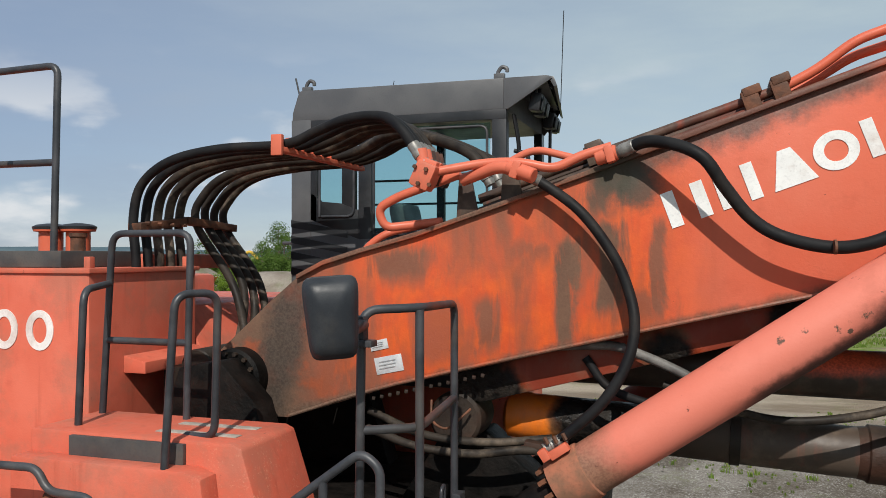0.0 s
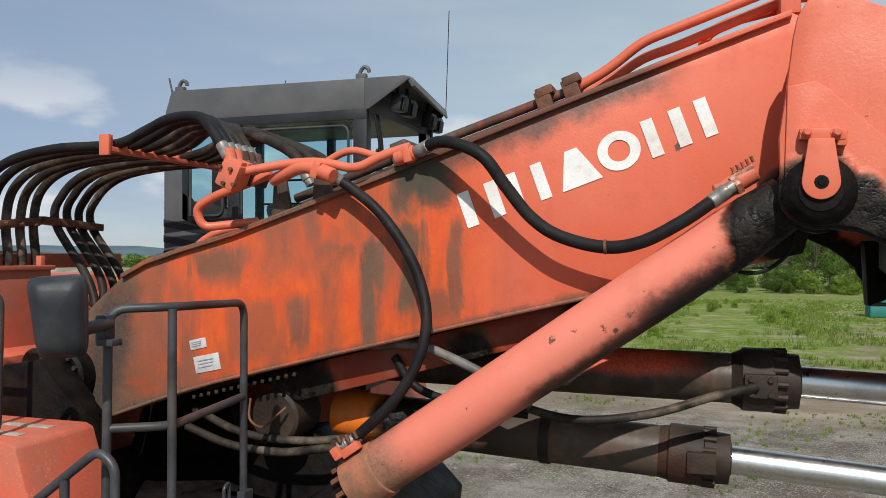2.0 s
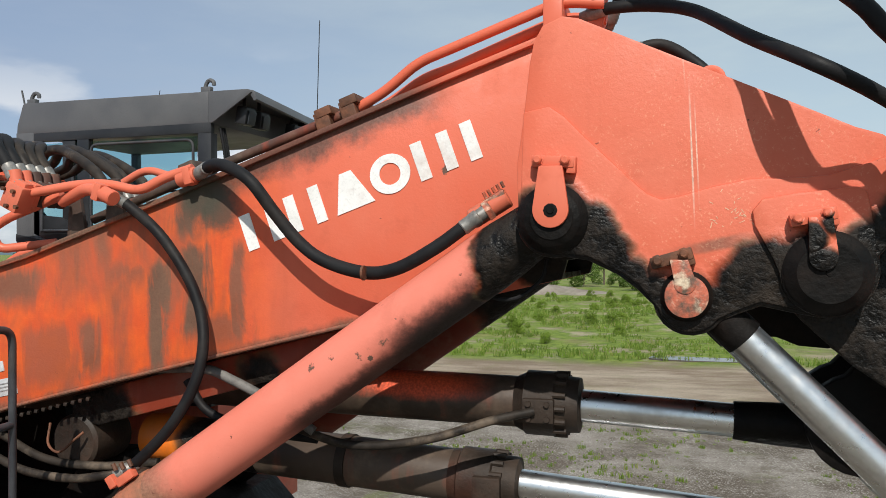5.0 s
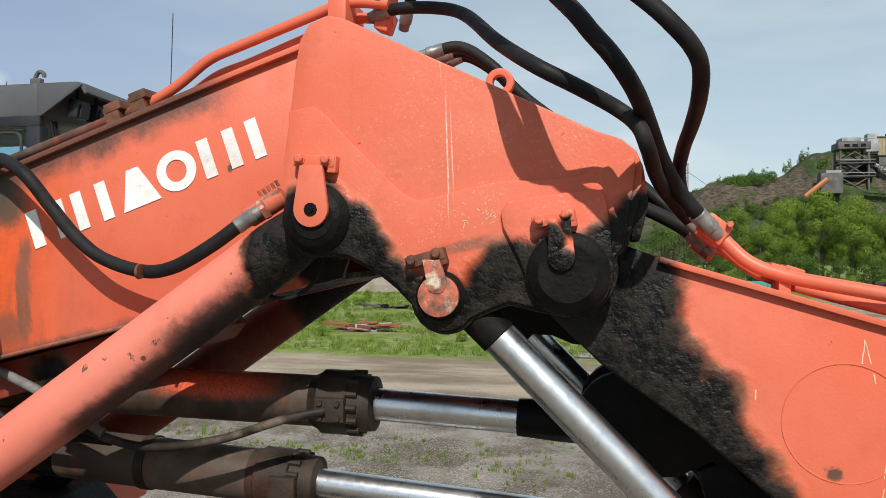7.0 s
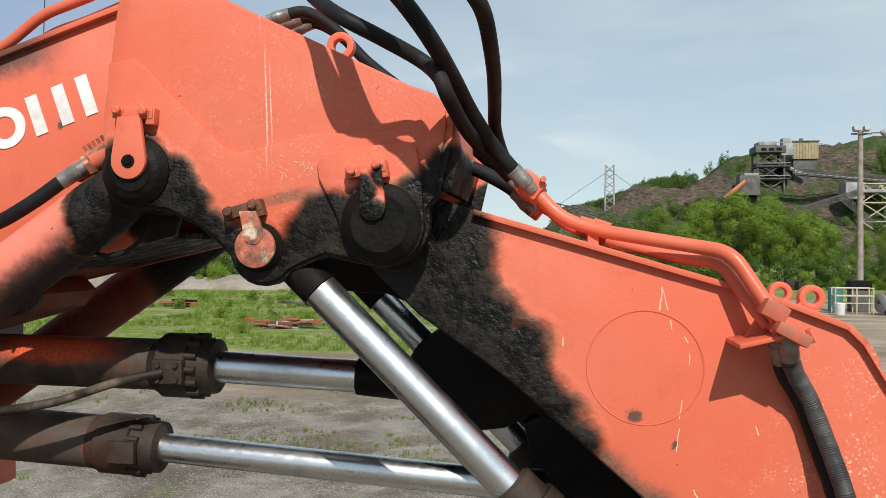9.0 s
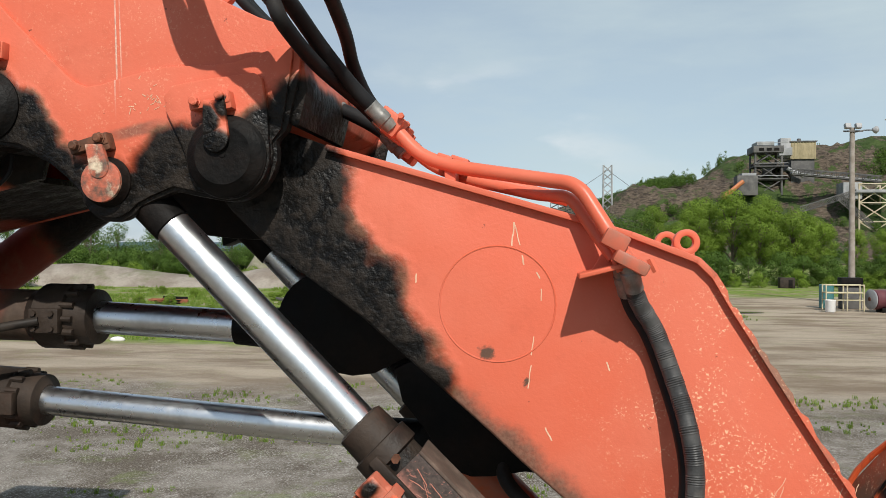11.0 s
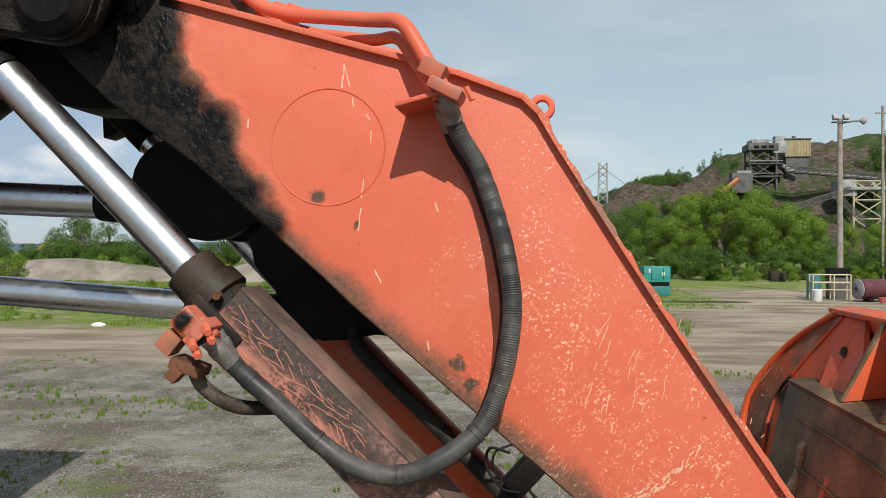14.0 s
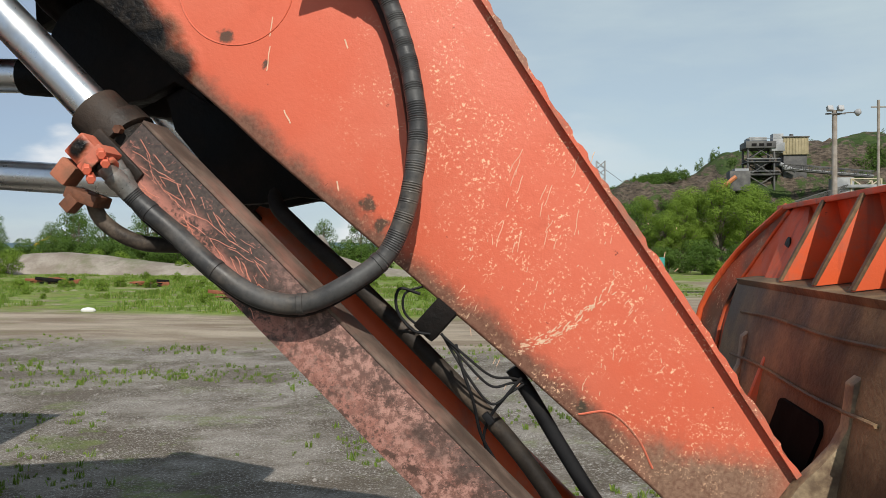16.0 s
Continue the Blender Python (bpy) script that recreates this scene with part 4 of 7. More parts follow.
# bucket cylinders, rods up
def guard_material():
    m = Mat("dark steel guard scratched to pink", 0.55, 0.0, 0.4)
    fine, mid = m.noise(60.0, 4.0), m.noise(4.0, 5.0)
    lines = m.noise(1.0, 6.0, 0.8, m.scaled((26.0, 26.0, 44.0)), 1.2)
    x, z = m.axis(0), m.axis(2)
    low = m.math("ADD", m.math("MULTIPLY", x, -0.685), m.math("MULTIPLY", z, -0.729))
    edge = m.ramp(m.math("ADD", low, m.math("MULTIPLY", mid, 0.16)), -5.15, -5.08)
    c = m.mix(m.ramp(fine, 0.3, 0.7), (0.036, 0.026, 0.022), (0.075, 0.054, 0.045))
    c = m.mix(m.ramp(lines, 0.57, 0.63, 0.0, 0.8), c, (0.42, 0.17, 0.125))
    c = m.mix(m.math("MULTIPLY", edge, m.ramp(m.noise(9.0, 6.0, 0.8), 0.40, 0.55, 0.0, 0.9)), c, (0.50, 0.21, 0.16))
    c = m.mix(m.math("MULTIPLY", m.ramp(x, 4.65, 5.1), m.ramp(mid, 0.36, 0.58, 0.15, 0.85)), c, m.mix(m.ramp(m.noise(38.0, 5.0, 0.7), 0.42, 0.60), (0.17, 0.085, 0.066), (0.46, 0.25, 0.20)))
    c = m.mix(m.math("MULTIPLY", m.ramp(x, 4.65, 5.1), m.ramp(m.noise(9.0, 6.0, 0.8), 0.50, 0.60, 0.0, 0.9)), c, (0.07, 0.040, 0.031))
    m.color(c)
    m.bump(lines, 0.4, 0.004)
    return m.mat


M_GUARD = guard_material()


def bucket_cylinder(y, body, drop=0.0):
    top, low = Vector((2.96, y, 4.40 - drop)), Vector((4.03, y, 3.335 - drop))
    end = Vector((6.0, y, 1.42 - drop))
    own = turned([(0, 0.105), (0.03, 0.118), (2.65, 0.118)], low + (end - low).normalized() * 0.12, end, 30)
    cyl = xpart("bucket_cylinder", own, body, None, "scuffed bucket cylinder with a long chrome rod")
    xpart("rod", rod(top + (low - top) * 0.13, low, 0.081, 40), M_CHROME, cyl, "polished chrome cylinder rod")
    own = turned([(0, 0.09), (0.10, 0.098), (0.20, 0.090), (0.34, 0.089), (0.345, 0.082)], top - (low - top) * 0.02, low, 28)
    if y < MID:
        rod((top.x, y - 0.08, top.z), (top.x, y + 0.08, top.z), 0.13, 28, own, 0.01)
    xpart("rod_eye", own, M_BLACKSTEEL, cyl)
    own = turned([(0, 0.09), (0.01, 0.112), (0.12, 0.116), (0.125, 0.135), (0.20, 0.138), (0.21, 0.12)], low - (low - top).normalized() * 0.02, end, 28)
    head = xpart("cylinder_head", own, M_OILY, cyl)
    axis = (end - low).normalized()
    side = Vector((axis.z, 0, -axis.x)) * -1.0
    if y < MID:
        a, b = low + axis * 0.24, low + axis * 2.55
        quad = [a + side * 0.135, b + side * 0.135, b - side * 0.105, a - side * 0.105]
        own = prism([(q.x, q.z) for q in quad], y - 0.135, y - 0.115, 0.004)
        guard = xpart("guard_plate", own, M_GUARD, cyl, "dark guard plate scratched to pink paint")
        own = prism([(q.x, q.z) for q in (a + side * 0.15, b + side * 0.15, b + side * 0.136, a + side * 0.136)], y - 0.14, y + 0.06, 0.003)
        xpart("guard_top", own, simple("dusty brown guard top", (0.085, 0.060, 0.047), (0.19, 0.135, 0.105), 5.0, 0.8, 0.0, 0.3, 0.003, 60, 0.25, (0.34, 0.15, 0.11), 0.5), guard)
    for sx, sz in ((-0.075, -0.07), (0.075, 0.07), (0.0, 0.0)):
        xpart("head_bolt", rod((4.13 + sx, y - 0.13, 3.17 + sz - drop), (4.13 + sx, y - 0.16, 3.17 + sz - drop), 0.018, 6), M_RUST, head)
    xpart("head_clamp", block((0.26, 0.30, 0.05), pose(4.20, y, 3.14 - drop, 0, 45, 0), 0.01), M_OILY, head)
    xpart("foot_eye", rod((6.03, y - 0.12, 1.39 - drop), (6.03, y + 0.12, 1.39 - drop), 0.16, 28, None, 0.01), body, cyl)
    return cyl


near_bucket_cylinder = bucket_cylinder(4.55, M_LOWCYL)
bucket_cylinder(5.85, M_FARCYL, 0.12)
scratches(near_bucket_cylinder, 4.4145, [(4.22 + 0.55 * u + 0.68 * v, 3.14 - 0.52 * u + 0.72 * v, rs.uniform(-75, -20), rs.uniform(0.02, 0.12), rs.uniform(0.0008, 0.0018)) for u, v in ((rs.random(), rs.uniform(-0.06, 0.10)) for k in range(70))], M_FAINT)
M_PORT = painted("coral port paint streaked with oil", dust=0.4, rusty=0.7, grease=[((4.13, 4.25, 3.16), 0.02, 0.05), ((4.18, 4.25, 3.09), 0.01, 0.05)])
# coral port block with its bolts, and a bracket below it
own = block((0.13, 0.09, 0.10), pose(4.15, 4.30, 3.13, 0, 45, 0), 0.010)
rod((4.17, 4.30, 3.14), (4.24, 4.28, 3.07), 0.042, 14, own, 0.006)
block((0.05, 0.12, 0.12), pose(4.195, 4.29, 3.105, 0, 45, 0), 0.008, own)
xpart("end_block", block((0.075, 0.09, 0.085), pose(4.065, 4.30, 3.065, 0, 40, 0), 0.01), M_GLAND, near_bucket_cylinder)
pb = xpart("port_block", own, M_PORT, near_bucket_cylinder, "coral hydraulic port block, oil-streaked")
for u in (-0.04, 0.04):
    for v in (0.0, 0.055):
        a = Vector((4.20 + u * 0.7 + v * 0.3, 4.24, 3.105 + u * 0.7 - v * 0.6))
        xpart("bolt", rod(a, a + Vector((0.03, -0.05, -0.02)), 0.017, 6, None, 0.003), M_CORAL, pb)
own = block((0.13, 0.12, 0.045), pose(4.13, 4.32, 2.97, 0, 20, 0), 0.008)
block((0.05, 0.06, 0.06), pose(4.09, 4.28, 2.945, 0, 45, 0), 0.006, own)
xpart("bracket", own, M_RUST, near_bucket_cylinder)

# bucket: back of the clam, seen over the arm's end
B_Y0, B_Y1 = mirror_y(7.0), 7.0
SHELL = [(7.16, 2.60), (7.06, 2.57), (6.98, 2.3), (6.90, 1.9), (6.86, 1.5), (6.94, 0.9), (7.3, 0.28), (8.0, 0.03), (9.5, 0.03), (9.5, 0.09), (8.05, 0.10), (7.42, 0.40), (7.06, 0.95), (6.98, 1.5), (7.03, 1.88), (7.10, 2.2)]
own = prism(SHELL, B_Y0 + 0.15, B_Y1 - 0.15, 0.01)
bucket = xpart("bucket", own, M_BUCKET_WEAR, None, "orange shovel bucket worn to rust-brown steel")
own = prism([(7.36, 3.05), (7.42, 3.06), (7.52, 2.62), (7.50, 2.30), (7.44, 2.30), (7.45, 2.60)], B_Y0 + 0.3, B_Y1 - 0.22, 0.006)
xpart("upper_back", own, M_BUCKET, bucket)
own = prism([(7.04, 2.60), (7.50, 2.66), (7.50, 2.62), (7.06, 2.56)], B_Y0 + 0.2, B_Y1 - 0.2, 0.004)
xpart("ledge", own, M_BUCKET_WEAR, bucket)
xpart("top_rim", prism([(7.30, 3.06), (7.46, 3.075), (7.46, 3.045), (7.30, 3.03)], B_Y0 + 0.3, B_Y1 - 0.16, 0.006), M_BUCKET, bucket)
for y in (5.95, 5.40, 4.91, 4.42):
    own = prism([(7.30, 3.04), (7.44, 3.04), (7.50, 2.66), (7.08, 2.61)], y - 0.018, y + 0.018, 0.004)
    rib = xpart("rib", own, M_BUCKET, bucket)
    edge = [(7.295, 3.045), (7.074, 2.615), (7.09, 2.613), (7.308, 3.03)]
    xpart("worn_edge", prism(edge, y - 0.020, y + 0.020, 0.004), M_BUCKET_WEAR, rib)
for s in (1, -1):
    def fy(y):
        return y if s > 0 else mirror_y(y)
    own = bmesh.new()
    loop = [(7.42, 6.84, 3.06), (7.25, 7.08, 2.86), (7.02, 7.31, 2.42), (6.95, 7.33, 1.9), (7.0, 7.33, 0.9), (7.4, 7.33, 0.25), (8.0, 7.33, 0.03), (9.6, 7.33, 0.03), (9.5, 7.33, 1.2), (8.6, 7.33, 2.4), (7.9, 7.1, 2.9)]
    a = [own.verts.new((x, fy(y), z)) for x, y, z in loop]
    b = [own.verts.new((x + 0.03, fy(y - 0.06), z)) for x, y, z in loop]
    n = len(loop)
    own.faces.new(a)
    own.faces.new(b[::-1])
    for k in range(n):
        own.faces.new((a[k], b[k], b[(k + 1) % n], a[(k + 1) % n]))
    bmesh.ops.recalc_face_normals(own, faces=own.faces)
    bmesh.ops.triangulate(own, faces=own.faces)
    xpart("side_wall", own, M_BUCKET, bucket)
    rim_out = [(7.33, 6.70, 3.05), (7.15, 7.19, 2.77), (6.95, 7.43, 2.375), (6.90, 7.43, 1.9), (6.92, 7.43, 1.0)]
    rim_mid = [(7.325, 6.62, 3.02), (7.19, 6.95, 2.70), (7.066, 7.20, 2.385), (6.98, 7.20, 1.9), (6.99, 7.20, 1.0)]
    rim_in = [(7.325, 6.585, 3.02), (7.27, 6.60, 2.86), (7.19, 6.60, 2.61), (7.09, 6.70, 2.29), (7.0, 6.72, 1.9)]

    def ribbon(name, left, right, mat, thick, label=""):
        """A bent plate between two edges, with thickness along x."""
        own = bmesh.new()
        loops = [[own.verts.new((x + t, fy(y), z)) for x, y, z in edge] for t in (0.0, thick) for edge in (left, right)]
        for a, b in ((0, 1), (1, 3), (3, 2), (2, 0)):
            for k in range(len(left) - 1):
                own.faces.new((loops[a][k], loops[a][k + 1], loops[b][k + 1], loops[b][k]))
        for k in (0, -1):
            own.faces.new((loops[0][k], loops[1][k], loops[3][k], loops[2][k]))
        bmesh.ops.recalc_face_normals(own, faces=own.faces)
        return xpart(name, own, mat, bucket, label, 20)

    gusset = ribbon("corner_gusset", [(7.326, 6.58, 3.03), (7.235, 6.56, 2.81), (7.15, 6.54, 2.61)], [(7.363, 6.38, 3.04), (7.28, 6.19, 2.83), (7.20, 5.99, 2.62)], M_BUCKET, 0.03)
    # black disc on the plate, painted as the dark inside of its hole
    xpart("gusset_hole_shade", turned([(0, 0.046), (0.006, 0.046)], (7.252, fy(6.42), 2.81), (6.2, fy(6.38), 3.05), 20), M_BLACKSTEEL, gusset)
    ribbon("corner_strip", rim_out, rim_mid, M_BUCKET_SCUFF, 0.05, "corner strip scuffed from orange to brown steel")
    ribbon("corner_flange", rim_mid, rim_in, M_BUCKET, 0.04)
    xpart("corner_edge", swept([(x - 0.008, fy(y), z) for x, y, z in rim_out], 0.022, 8, 3), M_BUCKET, bucket)
    xpart("corner_seam", swept([(x - 0.006, fy(y), z) for x, y, z in rim_mid], 0.012, 6, 3), M_BUCKET, bucket)
    # black block that paints the dark of a slot
    own = block((0.02, 0.08, 0.18), pose(6.855, fy(6.95), 1.95), 0.02)
    xpart("slot_shade", own, M_BLACKSTEEL, bucket)
    # curved lug that takes the arm pin
    lug = [(7.0, 2.33), (6.955, 2.29), (6.945, 2.20), (6.935, 2.13), (6.90, 2.06), (6.84, 1.99), (6.77, 1.92), (6.70, 1.82), (6.66, 1.66), (6.68, 1.4), (6.98, 1.3)]
    a, b = sorted((fy(6.22), fy(6.31)))
    xpart("arm_lug", prism(lug, a, b, 0.012), M_LUG, bucket, "curved hinge lug worn to pale steel")
xpart("web", prism([(6.99, 2.24), (6.97, 2.24), (6.86, 1.95), (6.80, 1.55), (6.95, 1.5)], 5.78, 5.83, 0.004), M_BUCKET, bucket)
# no real recess: a near-black panel paints the dark of the rounded opening
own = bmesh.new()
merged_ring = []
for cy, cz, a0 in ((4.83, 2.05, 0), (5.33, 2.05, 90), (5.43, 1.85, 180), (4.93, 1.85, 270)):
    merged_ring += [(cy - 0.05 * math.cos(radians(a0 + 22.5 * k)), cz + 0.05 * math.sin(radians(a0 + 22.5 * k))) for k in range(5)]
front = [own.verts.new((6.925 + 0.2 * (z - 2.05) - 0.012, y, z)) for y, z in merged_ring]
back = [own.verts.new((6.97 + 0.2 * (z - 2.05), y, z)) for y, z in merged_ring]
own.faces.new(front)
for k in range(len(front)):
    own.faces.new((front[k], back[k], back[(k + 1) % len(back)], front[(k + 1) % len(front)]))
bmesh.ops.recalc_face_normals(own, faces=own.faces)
xpart("opening_shade_panel", own, simple("black painted for the opening's shade", (0.002, 0.002, 0.002), (0.004, 0.0035, 0.003), 5.0, 0.9, 0.0, 0.1, 0.002, 40, 0.05), bucket, "black panel painted as the shade of a rounded opening")
# weld seams and a stepped plate on the worn back
for z, x in ((2.42, 7.012), (2.17, 6.95)):
    xpart("plate_seam", swept([(x - 0.004, 4.3, z + 0.02), (x - 0.004, 5.0, z), (x - 0.004, 5.8, z + 0.01), (x - 0.004, 6.5, z - 0.01)], 0.009, 6, 4), M_BUCKET_WEAR, bucket)

# ---- superstructure ----
TANK = [(-4.6, 2.2), (-3.03, 2.2), (-3.03, 4.31), (-4.6, 4.31)]
tank = xpart("side_tank", prism(TANK, 4.42, 5.58, 0.02), M_BODY, None, "coral side tank with faded panels")
xpart("tank_lid_lip", prism([(-4.62, 4.29), (-3.01, 4.29), (-3.01, 4.325), (-4.62, 4.325)], 4.40, 5.60, 0.006), M_BODY, tank)
for x in (-3.10, -3.06):
    xpart("lifting_lug", block((0.05, 0.05, 0.08), pose(x, 4.5 if x < -3.08 else 5.5, 4.36), 0.008), M_BODY, tank)
for k in range(2):
    own = bmesh.new()
    n = 28
    cx, cz = -3.43 - 0.30 * k, 3.91
    out = [(0.115, 0.135), (0.060, 0.085)]
    v = [[own.verts.new((cx + a * math.cos(2 * math.pi * i / n), y, cz + b * math.sin(2 * math.pi * i / n))) for i in range(n)] for y in (4.414, 4.421) for a, b in out]
    for i in range(n):
        j = (i + 1) % n
        for a, b in ((v[0], v[1]), (v[1], v[3]), (v[3], v[2]), (v[2], v[0])):
            own.faces.new((a[i], a[j], b[j], b[i]))
    bmesh.ops.recalc_face_normals(own, faces=own.faces)
    xpart("white_oval", own, M_WHITE, tank, "white painted numeral shape")
xpart("tank_shelf", prism([(-3.03, 3.60), (-2.85, 3.60), (-2.85, 3.68), (-3.03, 3.72)], 4.75, 5.55, 0.008), M_BODY, tank)
xpart("deck_step", slab(-4.6, -3.28, 4.44, 5.5, 4.326, 4.44, 0.01), M_STEELPLATE, tank)
for x in (-3.60, -3.85):
    own = turned([(0, 0.085), (0.14, 0.085), (0.145, 0.12), (0.165, 0.125), (0.185, 0.11), (0.195, 0.04)], (x, 4.95, 4.44), (x, 4.95, 6), 24)
    xpart("breather", own, M_CORAL, tank, "coral breather with a black cap")
    xpart("breather_cap", turned([(0, 0.125), (0.02, 0.13), (0.035, 0.10), (0.045, 0.03)], (x, 4.95, 4.60), (x, 4.95, 6), 24), M_CABBLACK, tank)
xpart("filler", turned([(0, 0.05), (0.09, 0.05), (0.10, 0.06), (0.125, 0.06)], (-3.42, 4.75, 4.44), (-3.42, 4.75, 6), 18), M_RUST, tank)
# lower machinery house behind, under the hoses
house = xpart("machinery_house", prism([(-5.6, 2.2), (-2.9, 2.2), (-2.9, 3.55), (-3.2, 4.0), (-5.6, 4.0)], 5.6, 8.2, 0.02), M_BODY, None, "coral machinery house")
xpart("house_top", slab(-5.5, -3.2, 5.2, 6.6, 4.30, 4.42, 0.02), M_BODY, house)
xpart("hose_manifold", slab(-2.9, -2.45, 5.0, 5.9, 3.3, 3.62, 0.03), M_OILY, house)
xpart("drum", rod((-2.62, 5.0, 3.62), (-2.62, 5.9, 3.62), 0.13, 24, None, 0.01), M_OILY, house)
xpart("beam", slab(-2.9, -1.5, 6.05, 6.4, 3.55, 3.75, 0.02), M_COLLAR, house)
xpart("counter_body", slab(-7.2, -4.6, 2.9, 8.2, 1.9, 4.2, 0.06), M_BODY, None, "coral counterweight body")
# main frame and carbody, dark underneath
frame_low = xpart("main_frame", slab(-6.0, -0.15, 4.2, 6.6, 1.75, 2.75, 0.04), M_BLACKSTEEL, None, "dark greasy main frame")
xpart("boom_foot_bracket", prism([(-2.75, 2.7), (-1.6, 2.7), (-1.85, 3.5), (-2.1, 3.75), (-2.4, 3.7)], 4.5, 4.72, 0.02), M_BLACKSTEEL, frame_low)
xpart("boom_foot_bracket", prism([(-2.75, 2.7), (-1.6, 2.7), (-1.85, 3.5), (-2.1, 3.75), (-2.4, 3.7)], mirror_y(4.72), mirror_y(4.5), 0.02), M_BLACKSTEEL, frame_low)
xpart("cylinder_bracket", prism([(-0.5, 2.1), (0.05, 2.1), (0.10, 2.65), (-0.10, 2.85), (-0.5, 2.85)], 4.4, mirror_y(4.4), 0.02), M_BLACKSTEEL, frame_low)
xpart("cylinder_lug", prism([(-1.3, 2.6), (0.1, 2.6), (-0.3, 3.0), (-0.6, 3.25), (-0.9, 3.22)], 5.30, 5.60, 0.02), M_BLACKSTEEL, frame_low)
xpart("slew_ring", rod((-2.4, MID, 1.35), (-2.4, MID, 1.76), 1.45, 48, None, 0.02), M_BLACKSTEEL, frame_low)
xpart("carbody", slab(-4.0, -0.8, 4.0, 6.84, 0.6, 1.36, 0.08), M_BLACKSTEEL, None, "dark carbody between the tracks")
for y in (3.3, 6.74):
    track = arc(-5.6, 0.66, 0.66, 270, 90, 12) + arc(0.5, 0.66, 0.66, 90, -90, 12)
    tr = xpart("crawler_track", prism(track, y, y + 0.8, 0.02), M_BLACKSTEEL, None, "dusty crawler track on the gravel")
    for k in range(26):
        x = -5.6 + k * 0.244
        xpart("track_shoe", block((0.20, 0.9, 0.05), pose(x, y + 0.4, 1.335), 0.008), M_OILY, tr)

# steps, tool box and walkway on the near side
BOX = [(-2.75, 2.55), (-1.12, 2.55), (-1.42, 3.44), (-1.47, 3.46), (-2.75, 3.46)]
toolbox = xpart("tool_box", prism(BOX, 3.66, 4.22, 0.02), M_BODY, None, "coral step box with a sloping end")
xpart("box_front", prism([(-2.75, 2.55), (-1.46, 2.55), (-1.56, 3.31), (-1.66, 3.34), (-2.75, 3.34)], 3.52, 3.665, 0.02), M_BODY, toolbox)
for a in (3.82, 4.02):
    xpart("grip_strip", block((0.50, 0.06, 0.005), pose(-1.78, a, 3.462), 0.001), simple("worn grey grip tape", (0.30, 0.27, 0.23), (0.42, 0.38, 0.33), 20, 0.9), toolbox)
xpart("latch", block((0.02, 0.09, 0.09), pose(-1.228, 3.90, 2.87, 0, -18.6, 0), 0.006), M_BODY, toolbox)
xpart("latch", block((0.02, 0.045, 0.045), pose(-1.216, 3.90, 2.87, 0, -18.6, 0), 0.004), M_RUST, toolbox)
step = xpart("step_plate", block((0.72, 0.03, 0.11), pose(-2.10, 3.645, 3.39), 0.004), M_STEELPLATE, toolbox, "dark grey step edge")
xpart("walkway", slab(-1.25, -0.30, 3.35, 4.40, 2.86, 2.92, 0.008), M_STEELPLATE, None, "dusty dark walkway plate")
xpart("deck", slab(-4.6, -1.2, 2.95, 4.45, 2.1, 2.56, 0.02), M_BODY, None, "coral side deck")


def handrail(name, label, runs, r=0.021):
    first = None
    for pts in runs:
        own = bent(pts, r, 0.085)
        if first is None:
            first = xpart(name, own, M_GREY, None, label)
        else:
            xpart("rail", own, M_GREY, first)
    return first


hr = handrail("handrail", "dark grey tube handrail with worn paint", [
    [(-0.685, 3.45, 2.90), (-0.67, 3.45, 4.165), (-0.45, 3.62, 4.170), (-0.505, 4.31, 4.150), (-0.505, 4.31, 2.90)],
    [(-0.455, 3.62, 4.16), (-0.455, 3.62, 2.90)],
    [(-0.68, 3.45, 3.625), (-0.455, 3.62, 3.62), (-0.505, 4.30, 3.64)],
])
own = block((0.05, 0.09, 0.09), pose(-0.47, 4.27, 3.10), 0.008)
xpart("latch_plate", own, M_GREY, hr)
xpart("latch_loop", bent([(-0.53, 4.16, 3.02), (-0.53, 4.16, 3.18), (-0.53, 4.21, 3.2), (-0.53, 4.21, 3.04)], 0.01, 0.03), M_GREY, hr)
handrail("handrail", "dark grey step handrail", [
    [(-2.68, 4.13, 3.30), (-2.60, 4.13, 4.54), (-2.05, 4.13, 4.54), (-2.08, 4.13, 3.30)],
    [(-2.64, 4.13, 3.90), (-2.07, 4.13, 3.90)],
    [(-2.59, 3.80, 2.60), (-2.515, 3.80, 4.215), (-2.62, 4.13, 4.24)],
])
handrail("handrail", "dark grey step handrail", [
    [(-1.84, 3.55, 2.60), (-1.73, 3.55, 4.215), (-1.62, 3.76, 4.215), (-1.64, 3.76, 3.46), (-1.84, 3.80, 3.45)],
])
handrail("handrail", "dark grey step handrail", [
    [(-2.95, 3.3, 3.35), (-2.35, 3.3, 3.36), (-2.28, 3.3, 3.25), (-2.0, 3.3, 3.24), (-2.0, 3.3, 2.5)],
])
handrail("handrail", "dark grey walkway handrail", [
    [(-1.05, 3.33, 2.5), (-1.05, 3.33, 3.24), (-0.85, 3.33, 3.39), (-0.62, 3.33, 3.56), (-0.53, 3.33, 3.50), (-0.53, 3.33, 2.5)],
    [(-0.80, 3.33, 3.42), (-0.80, 3.33, 2.5)],
])
handrail("handrail", "black deck handrail", [
    [(-4.6, 4.81, 5.76), (-3.66, 4.81, 5.78), (-3.69, 4.81, 4.44)],
    [(-4.6, 4.81, 5.08), (-3.68, 4.81, 5.08)],
    [(-4.02, 4.6, 4.44), (-4.02, 4.6, 5.5), (-4.6, 4.6, 5.52)],
], 0.026)
